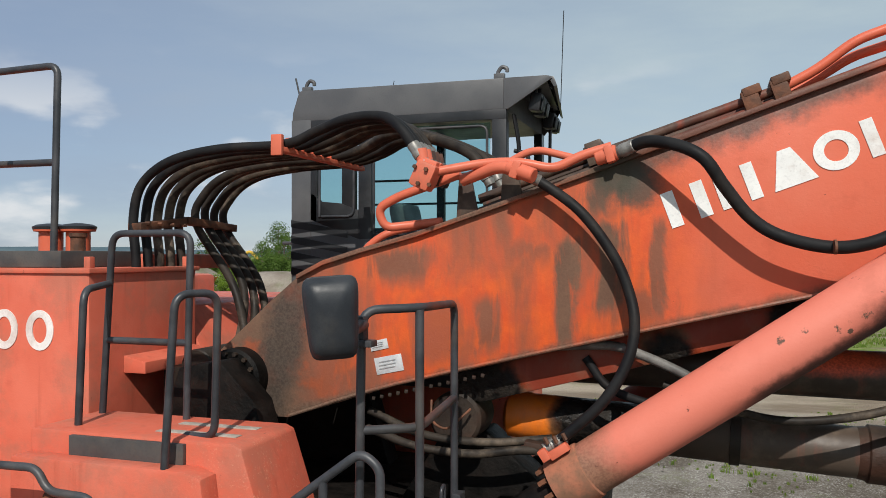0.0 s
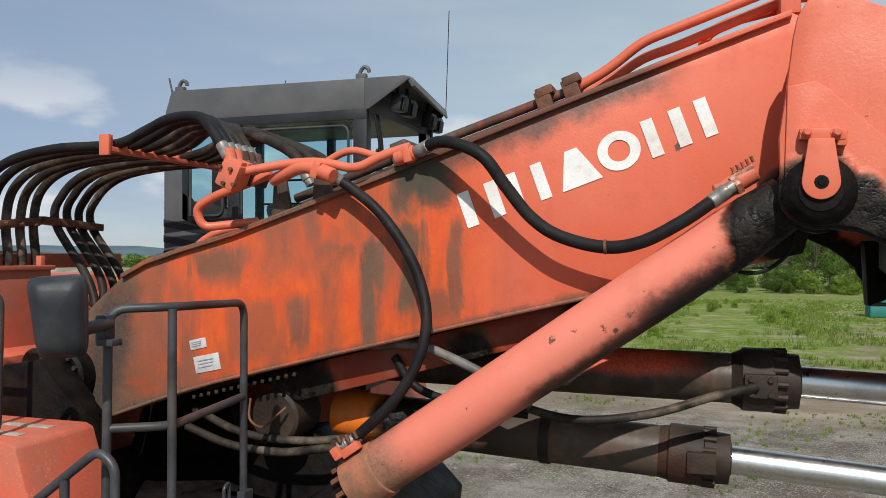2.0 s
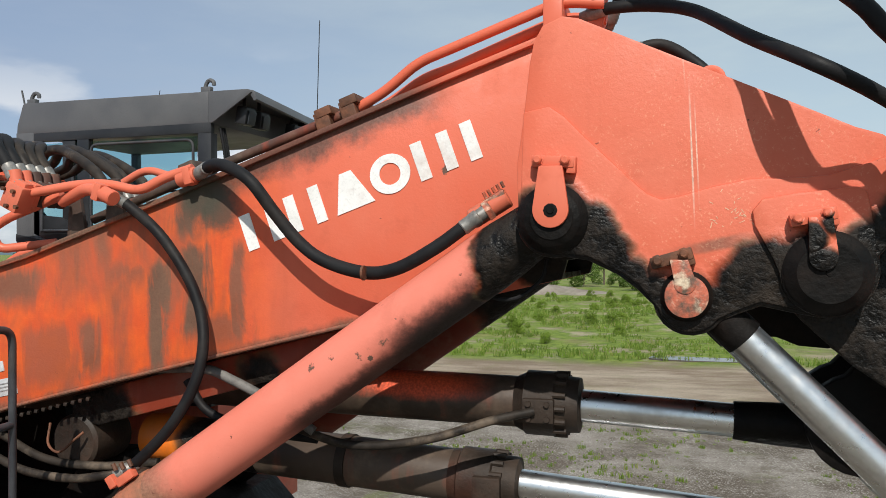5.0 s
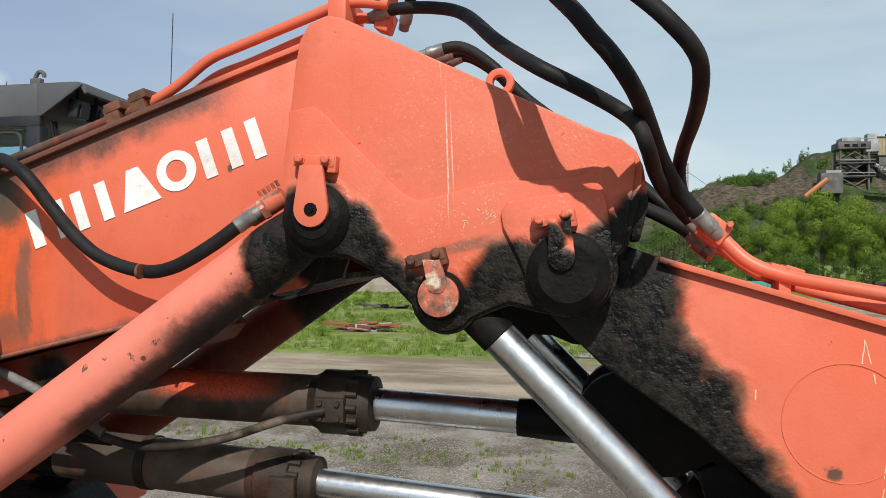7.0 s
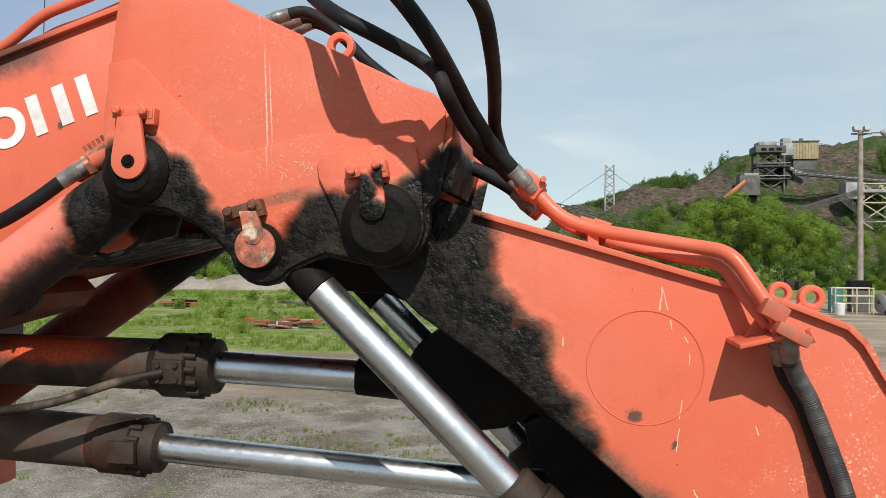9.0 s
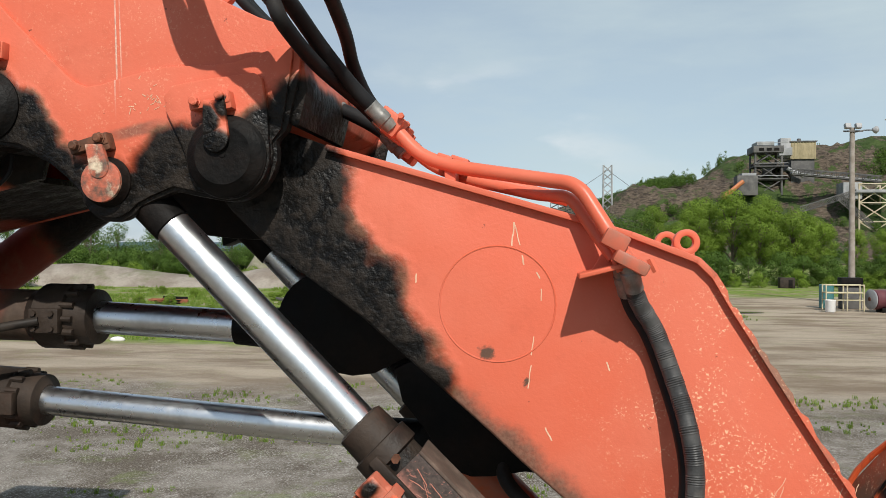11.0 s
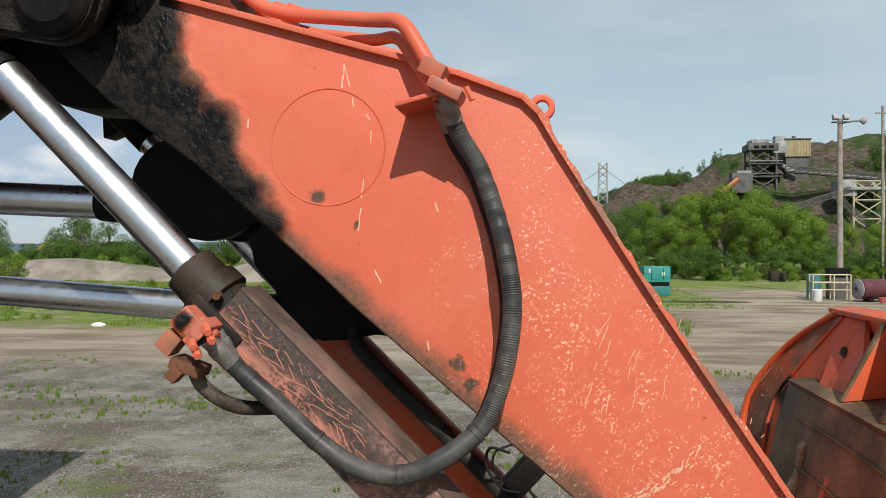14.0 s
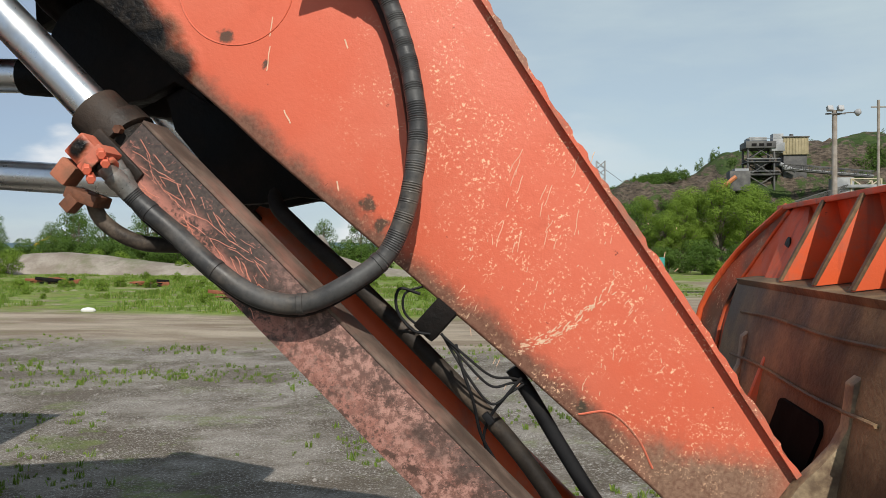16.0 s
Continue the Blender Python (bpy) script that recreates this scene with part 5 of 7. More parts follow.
for y, x, z in ((3.525, -2.44, 3.13), (3.525, -1.80, 3.12)):
    own = rod((x - 0.02, y, z), (x - 0.02, y - 0.14, z), 0.03, 16)
    turned([(0, 0.055), (0.02, 0.055)], (x - 0.02, y, z), (x - 0.02, y - 1, z), 16, own)
    xpart("rail_socket", own, M_RUST, toolbox)
handrail("handrail", "black rear walkway handrail", [[(-3.9, 8.5, 4.55), (-2.9, 8.5, 4.55), (-2.9, 8.5, 3.6)]], 0.02)

# mirror: a rounded shell, leaning, with a lip round its back
def mirror_shell(half_w, half_h, depth, p=5.0, n=14):
    own = bmesh.new()
    rings = []
    for f, y in ((0.0, -depth), (0.35, -depth * 0.97), (0.65, -depth * 0.88), (0.84, -depth * 0.70), (0.95, -depth * 0.45), (1.0, -0.012), (1.035, -0.008), (1.035, 0.022), (0.96, 0.026), (0.9, 0.012)):
        ring = []
        for k in range(4 * n):
            a = 2 * math.pi * k / (4 * n)
            c, d = math.cos(a), math.sin(a)
            r = f / (abs(c) ** p + abs(d) ** p) ** (1 / p)
            z = d * r * half_h
            ring.append(own.verts.new((c * r * half_w * (1 + 0.10 * z / half_h), y, z)) if f > 0 else None)
        rings.append(ring)
    tip = own.verts.new((0, -depth, 0))
    for k in range(4 * n):
        own.faces.new((tip, rings[1][k], rings[1][(k + 1) % (4 * n)]))
    for a, b in zip(rings[1:], rings[2:]):
        for k in range(4 * n):
            own.faces.new((a[k], b[k], b[(k + 1) % (4 * n)], a[(k + 1) % (4 * n)]))
    own.faces.new(rings[-1])
    bmesh.ops.recalc_face_normals(own, faces=own.faces)
    return own


own = mirror_shell(0.106, 0.168, 0.075, 7.0)
own.transform(pose(-0.68, 3.17, 4.15, 3, -4, 26))
mirror = xpart("mirror", own, M_MIRROR, hr, "grey plastic wing mirror")
own = bent([(-0.62, 3.22, 4.09), (-0.64, 3.36, 4.10), (-0.66, 3.44, 4.10)], 0.028, 0.03)
block((0.09, 0.07, 0.03), pose(-0.64, 3.42, 4.02), 0.006, own)
block((0.06, 0.06, 0.12), pose(-0.67, 3.43, 4.08), 0.006, own)
xpart("mirror_arm", own, M_GREY, hr)

# cab
CX0, CX1, CY0, CY1 = -2.75, -0.78, 6.60, 8.20
ROOF = [(-2.745, 5.60), (-2.74, 5.68), (-2.68, 5.86), (-2.66, 5.875), (-0.45, 5.865), (-0.40, 5.84), (-0.765, 5.61)]


def cab_panel(name, x0, x1, y0, y1, z0, z1, mat, parent, bevel=0.006):
    return xpart(name, slab(x0, x1, y0, y1, z0, z1, bevel), mat, parent)


bm = prism(ROOF[:4] + [(-0.80, 5.867), (-0.80, 5.61)], CY0, CY1, 0.012)
cab = xpart("cab", bm, M_CAB, None, "grey and black operator cab with tinted windows")
own = bmesh.new()
for y0, y1 in ((CY0, CY0 + 0.02), (CY1 - 0.02, CY1)):
    prism([(-0.80, 5.866), (-0.45, 5.865), (-0.40, 5.84), (-0.765, 5.61), (-0.80, 5.61)], y0, y1, 0.002, own)
prism([(-0.80, 5.868), (-0.45, 5.867), (-0.45, 5.845), (-0.80, 5.845)], CY0 + 0.02, CY1 - 0.02, 0.002, own)
prism([(-0.45, 5.867), (-0.385, 5.85), (-0.36, 5.78), (-0.385, 5.77), (-0.42, 5.83)], CY0 + 0.01, CY1 - 0.01, 0.004, own)
for v in own.verts:
    v.co.x -= 0.22 * max(0.0, (v.co.y - CY0) / (CY1 - CY0)) * max(0.0, (v.co.x + 0.78) / 0.40)
visor = xpart("sun_visor", own, M_CAB, cab)
# near wall with two window openings
Z0, Z1 = 3.4, 5.615
cab_panel("rear_post", CX0, -2.56, CY0, CY0 + 0.06, Z0, Z1, M_CAB, cab)
xpart("window_header", slab(-2.56, CX1, CY0 + 0.003, CY0 + 0.06, 5.53, Z1, 0.004), M_CABBLACK, cab)
xpart("front_post", slab(-0.90, CX1, CY0 + 0.003, CY0 + 0.10, Z0, 5.53, 0.004), M_CABBLACK, cab)
xpart("middle_post", slab(-2.10, -1.98, CY0 + 0.003, CY0 + 0.06, Z0, 5.53, 0.004), M_CABBLACK, cab)
xpart("rear_strip", slab(-2.56, -2.50, CY0 + 0.003, CY0 + 0.06, 4.7, 5.53, 0.004), M_CABBLACK, cab)
xpart("rear_sill", prism([(-2.56, 4.72), (-2.10, 4.545), (-2.10, 4.80), (-2.27, 4.865), (-2.47, 4.885), (-2.525, 4.945), (-2.56, 4.96)], CY0 + 0.003, CY0 + 0.06, 0.004), M_CABBLACK, cab)
xpart("lower_side", prism([(-2.56, Z0), (-0.90, Z0), (-0.90, 4.55), (-2.10, 4.55), (-2.56, 4.725)], CY0 + 0.001, CY0 + 0.058, 0.002), M_CAB, cab)
xpart("glass_edge", slab(-2.262, -2.13, CY0 + 0.012, CY0 + 0.05, 4.80, 5.53, 0.004), M_CABBLACK, cab)
xpart("door_panel", slab(-1.98, -0.90, CY0 - 0.008, CY0 + 0.02, 4.2, 4.62, 0.006), M_CABBLACK, cab)
for x0, x1, z0, z1 in ((-2.50, -2.10, 4.72, 5.53), (-1.98, -0.90, 4.56, 5.53)):
    w = xpart("side_window", slab(x0 + 0.02, x1 - 0.02, CY0 + 0.02, CY0 + 0.028, z0, z1 - 0.02, 0), M_GLASS, cab, "greenish tinted side window")
    w.visible_shadow = False
    own = bent([(x0 + 0.03, CY0 - 0.004, z0 + 0.03), (x0 + 0.03, CY0 - 0.004, z1 - 0.05), (x1 - 0.04, CY0 - 0.004, z1 - 0.05), (x1 - 0.04, CY0 - 0.004, z0 + 0.03), (x0 + 0.05, CY0 - 0.004, z0 + 0.03)], 0.012, 0.07, 8)
    xpart("window_seal", own, M_GREY, w)
# far wall, rear wall, front frame, floor: seen through the glass
xpart("far_wall_low", slab(CX0, CX1, CY1 - 0.06, CY1, Z0, 4.7, 0.004), M_CABBLACK, cab)
for x in (CX0, -1.9, CX1 - 0.08):
    xpart("far_post", slab(x, x + 0.08, CY1 - 0.06, CY1, 4.7, Z1, 0.004), M_CABBLACK, cab)
for z in (4.95, 5.2):
    xpart("guard_bar", rod((CX0, CY1 - 0.03, z), (CX1, CY1 - 0.03, z), 0.012, 8), M_CABBLACK, cab)
xpart("rear_wall", slab(CX0, CX0 + 0.05, CY0 + 0.06, CY1 - 0.06, Z0, 4.6, 0.004), M_CABBLACK, cab)
xpart("front_lower", slab(CX1 - 0.05, CX1, CY0 + 0.1, CY1 - 0.06, Z0, 4.4, 0.004), M_CABBLACK, cab)
xpart("front_post", slab(CX1 - 0.08, CX1, CY1 - 0.12, CY1 - 0.06, 4.4, Z1, 0.004), M_CABBLACK, cab)
xpart("cab_floor", slab(CX0, CX1, CY0, CY1, 3.3, 3.4, 0.01), M_CABBLACK, cab)
xpart("cab_riser", slab(CX0, CX1, CY0 + 0.1, CY1 - 0.1, 2.2, 3.3, 0.01), M_BODY, cab)
seat = slab(-1.9, -1.35, 7.1, 7.65, 4.05, 4.25, 0.06)
block((0.16, 0.5, 0.7), pose(-1.9, 7.38, 4.55, 0, -12, 0), 0.06, seat)
xpart("operator_seat", seat, M_CABBLACK, cab)
# shadow stripes painted on the cab's rear corner; hooks, aerials, visor lamps
for k in range(5):
    z = 4.10 + 0.14 * k
    xpart("shade_stripe", prism([(-2.752, z), (-2.2, z - 0.10), (-2.2, z - 0.04), (-2.752, z + 0.065)], CY0 - 0.003, CY0 + 0.004, 0), M_CABBLACK, cab)
for x in (-2.60, -0.83):
    own = bent([(x - 0.035, 6.66, 5.86), (x - 0.035, 6.66, 5.93), (x + 0.0, 6.66, 5.975), (x + 0.045, 6.66, 5.955), (x + 0.045, 6.66, 5.925)], 0.017, 0.035, 8)
    block((0.09, 0.05, 0.05), pose(x - 0.02, 6.66, 5.89), 0.006, own)
    xpart("lifting_hook", own, M_CAB, cab)
xpart("aerial", rod((-0.62, 8.22, 5.80), (-0.585, 8.22, 6.86), 0.0045, 6), M_CABBLACK, cab)
xpart("aerial", rod((-2.45, 8.1, 5.85), (-2.36, 8.1, 6.25), 0.004, 6), M_CABBLACK, cab)
xpart("short_aerial", rod((-2.70, 6.65, 5.86), (-2.735, 6.65, 6.0), 0.008, 6), M_CABBLACK, cab)
for y in (6.78, 7.05, 7.75, 8.0):
    back = 0.12 * (y - CY0) / (CY1 - CY0)
    own = block((0.10, 0.15, 0.15), pose(-0.55 - back, y, 5.68, 0, 10, 0), 0.02)
    lamp = xpart("work_lamp", own, M_CABBLACK, visor)
    xpart("lamp_bracket", rod((-0.56 - back, y, 5.74), (-0.56 - back, y, 5.85), 0.015, 8), M_CABBLACK, visor)
    xpart("lens", block((0.01, 0.11, 0.11), pose(-0.49 - back, y, 5.66, 0, 10, 0), 0.004), M_MIRROR, lamp)
own = bmesh.new()
for k in range(3):
    y = 6.68 + 0.03 * k
    swept([(-0.74, y, 5.58), (-0.70, y + 0.01, 5.3), (-0.72, y, 5.0), (-0.70, y, 4.7)], 0.012, 8, 6, own)
xpart("wiring", own, M_RUBBER, cab)
xpart("grab_handle", bent([(-0.74, 6.72, 4.75), (-0.62, 6.72, 4.80), (-0.62, 6.72, 5.25), (-0.74, 6.72, 5.28)], 0.018, 0.05), M_CABBLACK, cab)
xpart("cab_front_rail", rod((-0.66, 7.9, 5.74), (-0.68, 7.9, 4.4), 0.016, 8), M_CABBLACK, cab)


# ---- hoses and pipes ----
def hose(name, points, r, mat=None, ends=(True, True), label="", ripple=0.0, coral=False):
    line = smooth_line(points, 8)
    ob = xpart(name, swept(points, r, 12, 8, None, ripple), mat or M_RUBBER, None, label or "thick black hydraulic hose")
    for flag, a, b in ((ends[0], line[0], line[3]), (ends[1], line[-1], line[-4])):
        if flag:
            d = (b - a).normalized()
            own = turned([(-0.05, r * 0.85), (-0.049, r * 1.0), (-0.01, r * 1.0), (-0.005, r * 1.16), (0.03, r * 1.18), (0.034, r * 1.10), (0.085, r * 1.13), (0.09, r)], a, a + d, 14)
            xpart("ferrule", own, M_FERRULE, ob, "dull zinc hose ferrule")
    return ob


# nine hoses in a row across the boom: body, clamp plate, red comb, fittings
for k in range(9):
    y = 4.97 + 0.132 * k + (0.10 if k > 4 else 0.0)
    dz = random.uniform(-0.02, 0.02)
    front = k < 5
    end_y = 4.64 + 0.075 * k if front else 5.12 + 0.12 * (k - 5)
    ex, ez = (-0.82, 5.00) if front else (-0.50 - 0.04 * (k % 2), 4.90)
    far = k > 4
    start = [(-2.75 + 0.10 * (k % 3), 5.15 + 0.09 * k, 3.55), (-2.78, y, 4.15)] if far else [(-3.10, y, 4.20), (-3.11, y, 4.42)]
    pts = start + [(-3.13, y, 4.66 + dz), (-3.06, y, 4.90 + dz), (-2.82, y, 5.06 + dz), (-2.42, y, 5.13 + dz), (-1.91, y, 5.155), (-1.66, y - 0.02, 5.215 + dz), (-1.38, y * 0.6 + end_y * 0.4, 5.265 + dz), (-1.12, y * 0.4 + end_y * 0.6, 5.255 + dz), (ex - 0.13, end_y + 0.02, ez + 0.17), (ex, end_y, ez)]
    hose("hose", pts, 0.034, M_RUBBER if k < 2 else M_RUBBER_OLD, (False, True), "dusty black hydraulic hose in a row of nine")
own = block((0.11, 0.60, 0.06), pose(-3.12, 5.24, 4.64, 6, 0, 4), 0.008)
clamp_bar = xpart("hose_clamp_bar", own, M_RUST, None, "rusty hose clamp bar")
xpart("hose_clamp_bar", block((0.10, 0.62, 0.06), pose(-3.10, 5.86, 4.66, -4, 0, -4), 0.008), M_RUST, None, "rusty hose clamp bar")
for k in range(4):
    xpart("bolt", rod((-3.06, 5.02 + 0.14 * k, 4.64), (-3.02, 5.02 + 0.14 * k, 4.64), 0.015, 6), M_RUST, clamp_bar)
own = block((0.07, 1.36, 0.035), pose(-1.91, 5.55, 5.115), 0.006)
comb = xpart("hose_comb", own, M_CORAL, None, "coral hose comb across the boom")
xpart("comb_post", block((0.08, 0.03, 0.14), pose(-1.91, 4.87, 5.14), 0.008), M_CORAL, comb)
for k in range(10):
    xpart("comb_tooth", block((0.06, 0.02, 0.10), pose(-1.91, 4.90 + 0.145 * k, 5.16), 0.004), M_CORAL, comb)
# fittings on the boom's top
for k in range(5):
    y = 4.64 + 0.075 * k
    own = block((0.11, 0.065, 0.14), pose(-0.78, y, 4.91, 0, 22, 0), 0.012)
    turned([(0, 0.038), (0.09, 0.038)], (-0.80, y, 4.95), (-0.85, y, 5.2), 12, own)
    xpart("hose_fitting", own, M_CORAL if k < 2 else M_PIPE_DIRTY, None, "coral pipe fitting with bolts")
xpart("valve_block", block((0.13, 0.12, 0.16), pose(-0.79, 4.64, 4.88, 0, 25, 0), 0.02), M_COLLAR, None, "dusty coral valve block with bolts")
for dx, dz in ((-0.04, 0.05), (0.03, 0.03), (-0.02, -0.05), (0.05, -0.06)):
    xpart("bolt", rod((-0.79 + dx, 4.58, 4.88 + dz), (-0.79 + dx, 4.56, 4.88 + dz), 0.013, 6), M_RUST)
for x, z in ((-0.62, 4.80), (-0.34, 4.88)):
    xpart("pipe_stand", prism([(x - 0.06, z - 0.18), (x + 0.08, z - 0.13), (x + 0.03, z + 0.12), (x - 0.04, z + 0.12)], 4.90, 4.93, 0.006), M_PIPE_DIRTY, None, "oily coral pipe bracket")


def pipe(points, r=0.028, mat=None, label="coral hydraulic pipe"):
    return xpart("pipe", bent(points, r, 0.09), mat or M_PIPE, None, label)


pipe([(-0.62, 4.80, 4.90), (-1.03, 4.80, 4.77), (-1.16, 4.80, 4.70), (-1.12, 4.82, 4.58), (-0.80, 4.95, 4.62)])
pipe([(-0.76, 4.66, 4.90), (-0.45, 4.74, 4.955), (-0.25, 4.74, 4.955), (-0.04, 4.76, 4.905), (0.10, 4.78, 4.98), (0.28, 4.80, 5.03)])
pipe([(-0.60, 4.78, 4.86), (-0.35, 4.70, 4.93), (-0.20, 4.68, 4.885)], 0.036)
pipe([(-0.40, 5.05, 4.98), (-0.22, 5.05, 5.07), (0.02, 5.02, 5.00)], 0.024)
pipe([(-1.42, 5.1, 4.40), (-1.32, 5.1, 4.50), (-1.22, 5.12, 4.56), (-0.9, 5.3, 4.64)], 0.025)
for k, (y, mat) in enumerate(((4.98, M_PIPE_DIRTY), (5.09, M_PIPE_DIRTY))):
    dz = -0.035 * k
    pipe([(-0.55, y, 4.76 + dz), (0.15, y, 5.00 + dz), (1.03, y, 5.285 + dz), (1.22, y, 5.35 + dz)], 0.028, mat, "oily brown pipe along the boom")
    pipe([(1.20, y, 5.345 + dz), (1.37, y, 5.43 + dz), (1.56, y, 5.575 - 0.06 * k), (1.73, y, 5.63 - 0.07 * k), (2.33, y, 5.83 - 0.05 * k), (2.55, y, 5.80 - 0.05 * k)], 0.028)
for y, dz in ((4.94, -0.05), (5.35, -0.03), (5.5, -0.03)):
    pipe([(-0.6, y, 4.71 + dz), (0.15, y, 4.965 + dz), (1.2, y, 5.32 + dz), (1.75, y, 5.51 + dz)], 0.024, M_PIPE_DIRTY, "oily brown pipe along the boom")
pipe([(1.86, 5.18, 5.50), (1.88, 5.18, 5.63), (2.02, 5.18, 5.70), (2.34, 5.18, 5.76)], 0.03)
for x, z in ((0.16, 5.02), (1.03, 5.29), (1.18, 5.345)):
    own = block((0.10, 0.26, 0.05), pose(x, 5.03, z + 0.035, 0, -19, 0), 0.008)
    block((0.09, 0.05, 0.12), pose(x, 4.93, z - 0.02, 0, -19, 0), 0.008, own)
    xpart("pipe_clamp", own, M_RUST if x > 0.5 else M_PIPE_DIRTY, None, "rusty bolted pipe clamp")
own = block((0.10, 0.30, 0.20), pose(2.30, 5.05, 5.74), 0.015)
xpart("pipe_bracket", own, M_CORAL, None, "coral pipe bracket at the boom's top")
for z in (5.80, 5.70):
    xpart("flange", block((0.08, 0.12, 0.10), pose(2.50, 5.10, z + 0.04, 0, 20, 0), 0.012), M_CORAL)
# hoses on the boom's near side
hose("hose", [(-0.20, 4.72, 4.875), (-0.10, 4.74, 4.82), (0.11, 4.73, 4.66), (0.28, 4.735, 4.435), (0.372, 4.73, 4.235), (0.415, 4.69, 4.035), (0.378, 4.65, 3.825), (0.25, 4.62, 3.605), (0.035, 4.62, 3.40), (-0.03, 4.60, 3.355)], 0.031)
xpart("tee_fitting", rod((-0.30, 4.70, 4.92), (-0.14, 4.66, 4.86), 0.045, 14, block((0.05, 0.12, 0.10), pose(-0.25, 4.70, 4.90, 0, 20, 0), 0.01), 0.006), M_CORAL, None, "coral pipe tee")
hose("hose", [(0.34, 4.78, 5.00), (0.48, 4.70, 5.035), (0.64, 4.62, 5.00), (0.78, 4.58, 4.92), (0.885, 4.62, 4.77), (1.01, 4.66, 4.61), (1.16, 4.66, 4.51), (1.39, 4.64, 4.452), (1.58, 4.60, 4.475), (1.775, 4.59, 4.573), (1.915, 4.60, 4.67), (1.98, 4.62, 4.72)], 0.034)
xpart("hose_flange", rod((0.19, 4.80, 4.965), (0.31, 4.79, 4.995), 0.045, 14, block((0.05, 0.11, 0.10), pose(0.27, 4.80, 4.985, 0, -15, 0), 0.01), 0.006), M_CORAL, None, "coral hose flange")
xpart("hose_flange", rod((1.94, 4.66, 4.71), (2.12, 4.68, 4.82), 0.05, 14, None, 0.008), M_COLLAR, None, "coral hose fitting with flaking paint")
own = bmesh.new()
for k in range(5):
    p = Vector((2.02 + 0.022 * k, 4.64, 4.815 + 0.012 * k))
    rod(p, p + Vector((-0.012, -0.012, 0.026)), 0.008, 6, own)
block((0.11, 0.03, 0.025), pose(2.06, 4.645, 4.815, 0, -30, 0), 0.005, own)
xpart("grease_lines", own, M_FLAKED)
own = turned([(0, 0.052), (0.006, 0.055), (0.03, 0.055), (0.034, 0.048)], (2.015, 4.645, 4.745), (2.14, 4.68, 4.83), 6)
xpart("fitting_nut", own, M_FLAKED)
xpart("hose_band", turned([(0, 0.0365), (0.001, 0.0375), (0.012, 0.0375), (0.013, 0.0365)], (1.40, 4.58, 4.452), (1.9, 4.60, 4.46), 16), M_RUST)
# hoses over the knee to the arm
hose("hose", [(2.47, 5.05, 5.77), (2.58, 5.0, 5.78), (2.78, 4.95, 5.76), (2.98, 4.75, 5.66), (3.20, 4.35, 5.42), (3.38, 4.10, 5.26), (3.54, 4.12, 5.175), (3.68, 4.20, 5.105), (3.762, 4.17, 5.03), (3.80, 4.20, 4.945), (3.85, 4.50, 4.85), (3.95, 4.85, 4.755), (4.06, 4.95, 4.64)], 0.031)
for k in range(3):
    hose("hose", [(2.62 + 0.03 * k, 5.55 + 0.12 * k, 5.68), (2.80, 5.55 + 0.12 * k, 5.71), (2.98, 5.55 + 0.12 * k, 5.60), (3.20, 5.5 + 0.12 * k, 5.38), (3.65, 5.35 + 0.1 * k, 5.02), (3.95, 5.25 + 0.08 * k, 4.75), (4.12, 5.2 + 0.08 * k, 4.60)], 0.033)
hose("hose", [(2.5, 4.98, 5.84), (2.7, 4.75, 6.1), (3.05, 4.4, 5.98), (3.48, 4.0, 5.48), (3.60, 3.95, 5.33), (3.68, 3.96, 5.235), (3.75, 4.06, 5.14), (3.805, 4.26, 5.045), (3.86, 4.47, 4.935), (3.935, 4.64, 4.822), (4.01, 4.70, 4.735), (4.08, 4.74, 4.66)], 0.034)
hose("hose", [(2.55, 5.3, 5.8), (2.72, 5.0, 6.05), (2.98, 4.45, 6.08), (3.21, 4.05, 5.89), (3.33, 3.92, 5.76), (3.47, 3.82, 5.63), (3.60, 3.77, 5.53), (3.71, 3.77, 5.44), (3.80, 3.76, 5.36), (3.86, 3.76, 5.30), (3.925, 3.80, 5.235), (3.962, 3.88, 5.18), (3.973, 4.05, 5.11), (3.968, 4.30, 5.05), (3.952, 4.56, 4.985), (3.945, 4.72, 4.895), (3.98, 4.85, 4.78), (4.06, 4.93, 4.67)], 0.030)
hose("hose", [(3.72, 5.1, 4.80), (3.86, 5.08, 4.74), (4.0, 5.06, 4.66), (4.08, 5.05, 4.58)], 0.036)
for y, z in ((4.80, 4.655), (4.95, 4.64), (5.10, 4.60), (5.25, 4.58)):
    own = block((0.12, 0.12, 0.10), pose(4.10, y, z, 0, 38, 0), 0.014)
    fl = xpart("hose_flange", own, M_CORAL, None, "coral bolted hose flange")
    for s in (-0.04, 0.04):
        xpart("bolt", rod((4.12 + s, y - 0.06, z + 0.02), (4.12 + s, y - 0.085, z + 0.02), 0.014, 6), M_CORAL, fl)
pipe([(4.10, 4.80, 4.65), (4.24, 4.76, 4.50), (4.40, 4.72, 4.445), (4.80, 4.60, 4.375), (4.93, 4.52, 4.35), (5.05, 4.46, 4.15), (5.115, 4.42, 4.04)], 0.031)
pipe([(4.10, 4.95, 4.63), (4.26, 4.92, 4.47), (4.45, 4.86, 4.40), (4.78, 4.70, 4.315), (4.90, 4.60, 4.31), (5.00, 4.54, 4.15), (5.07, 4.50, 4.05)], 0.026)
pipe([(4.10, 5.10, 4.60), (4.35, 5.10, 4.46), (4.9, 5.10, 4.32)], 0.03)
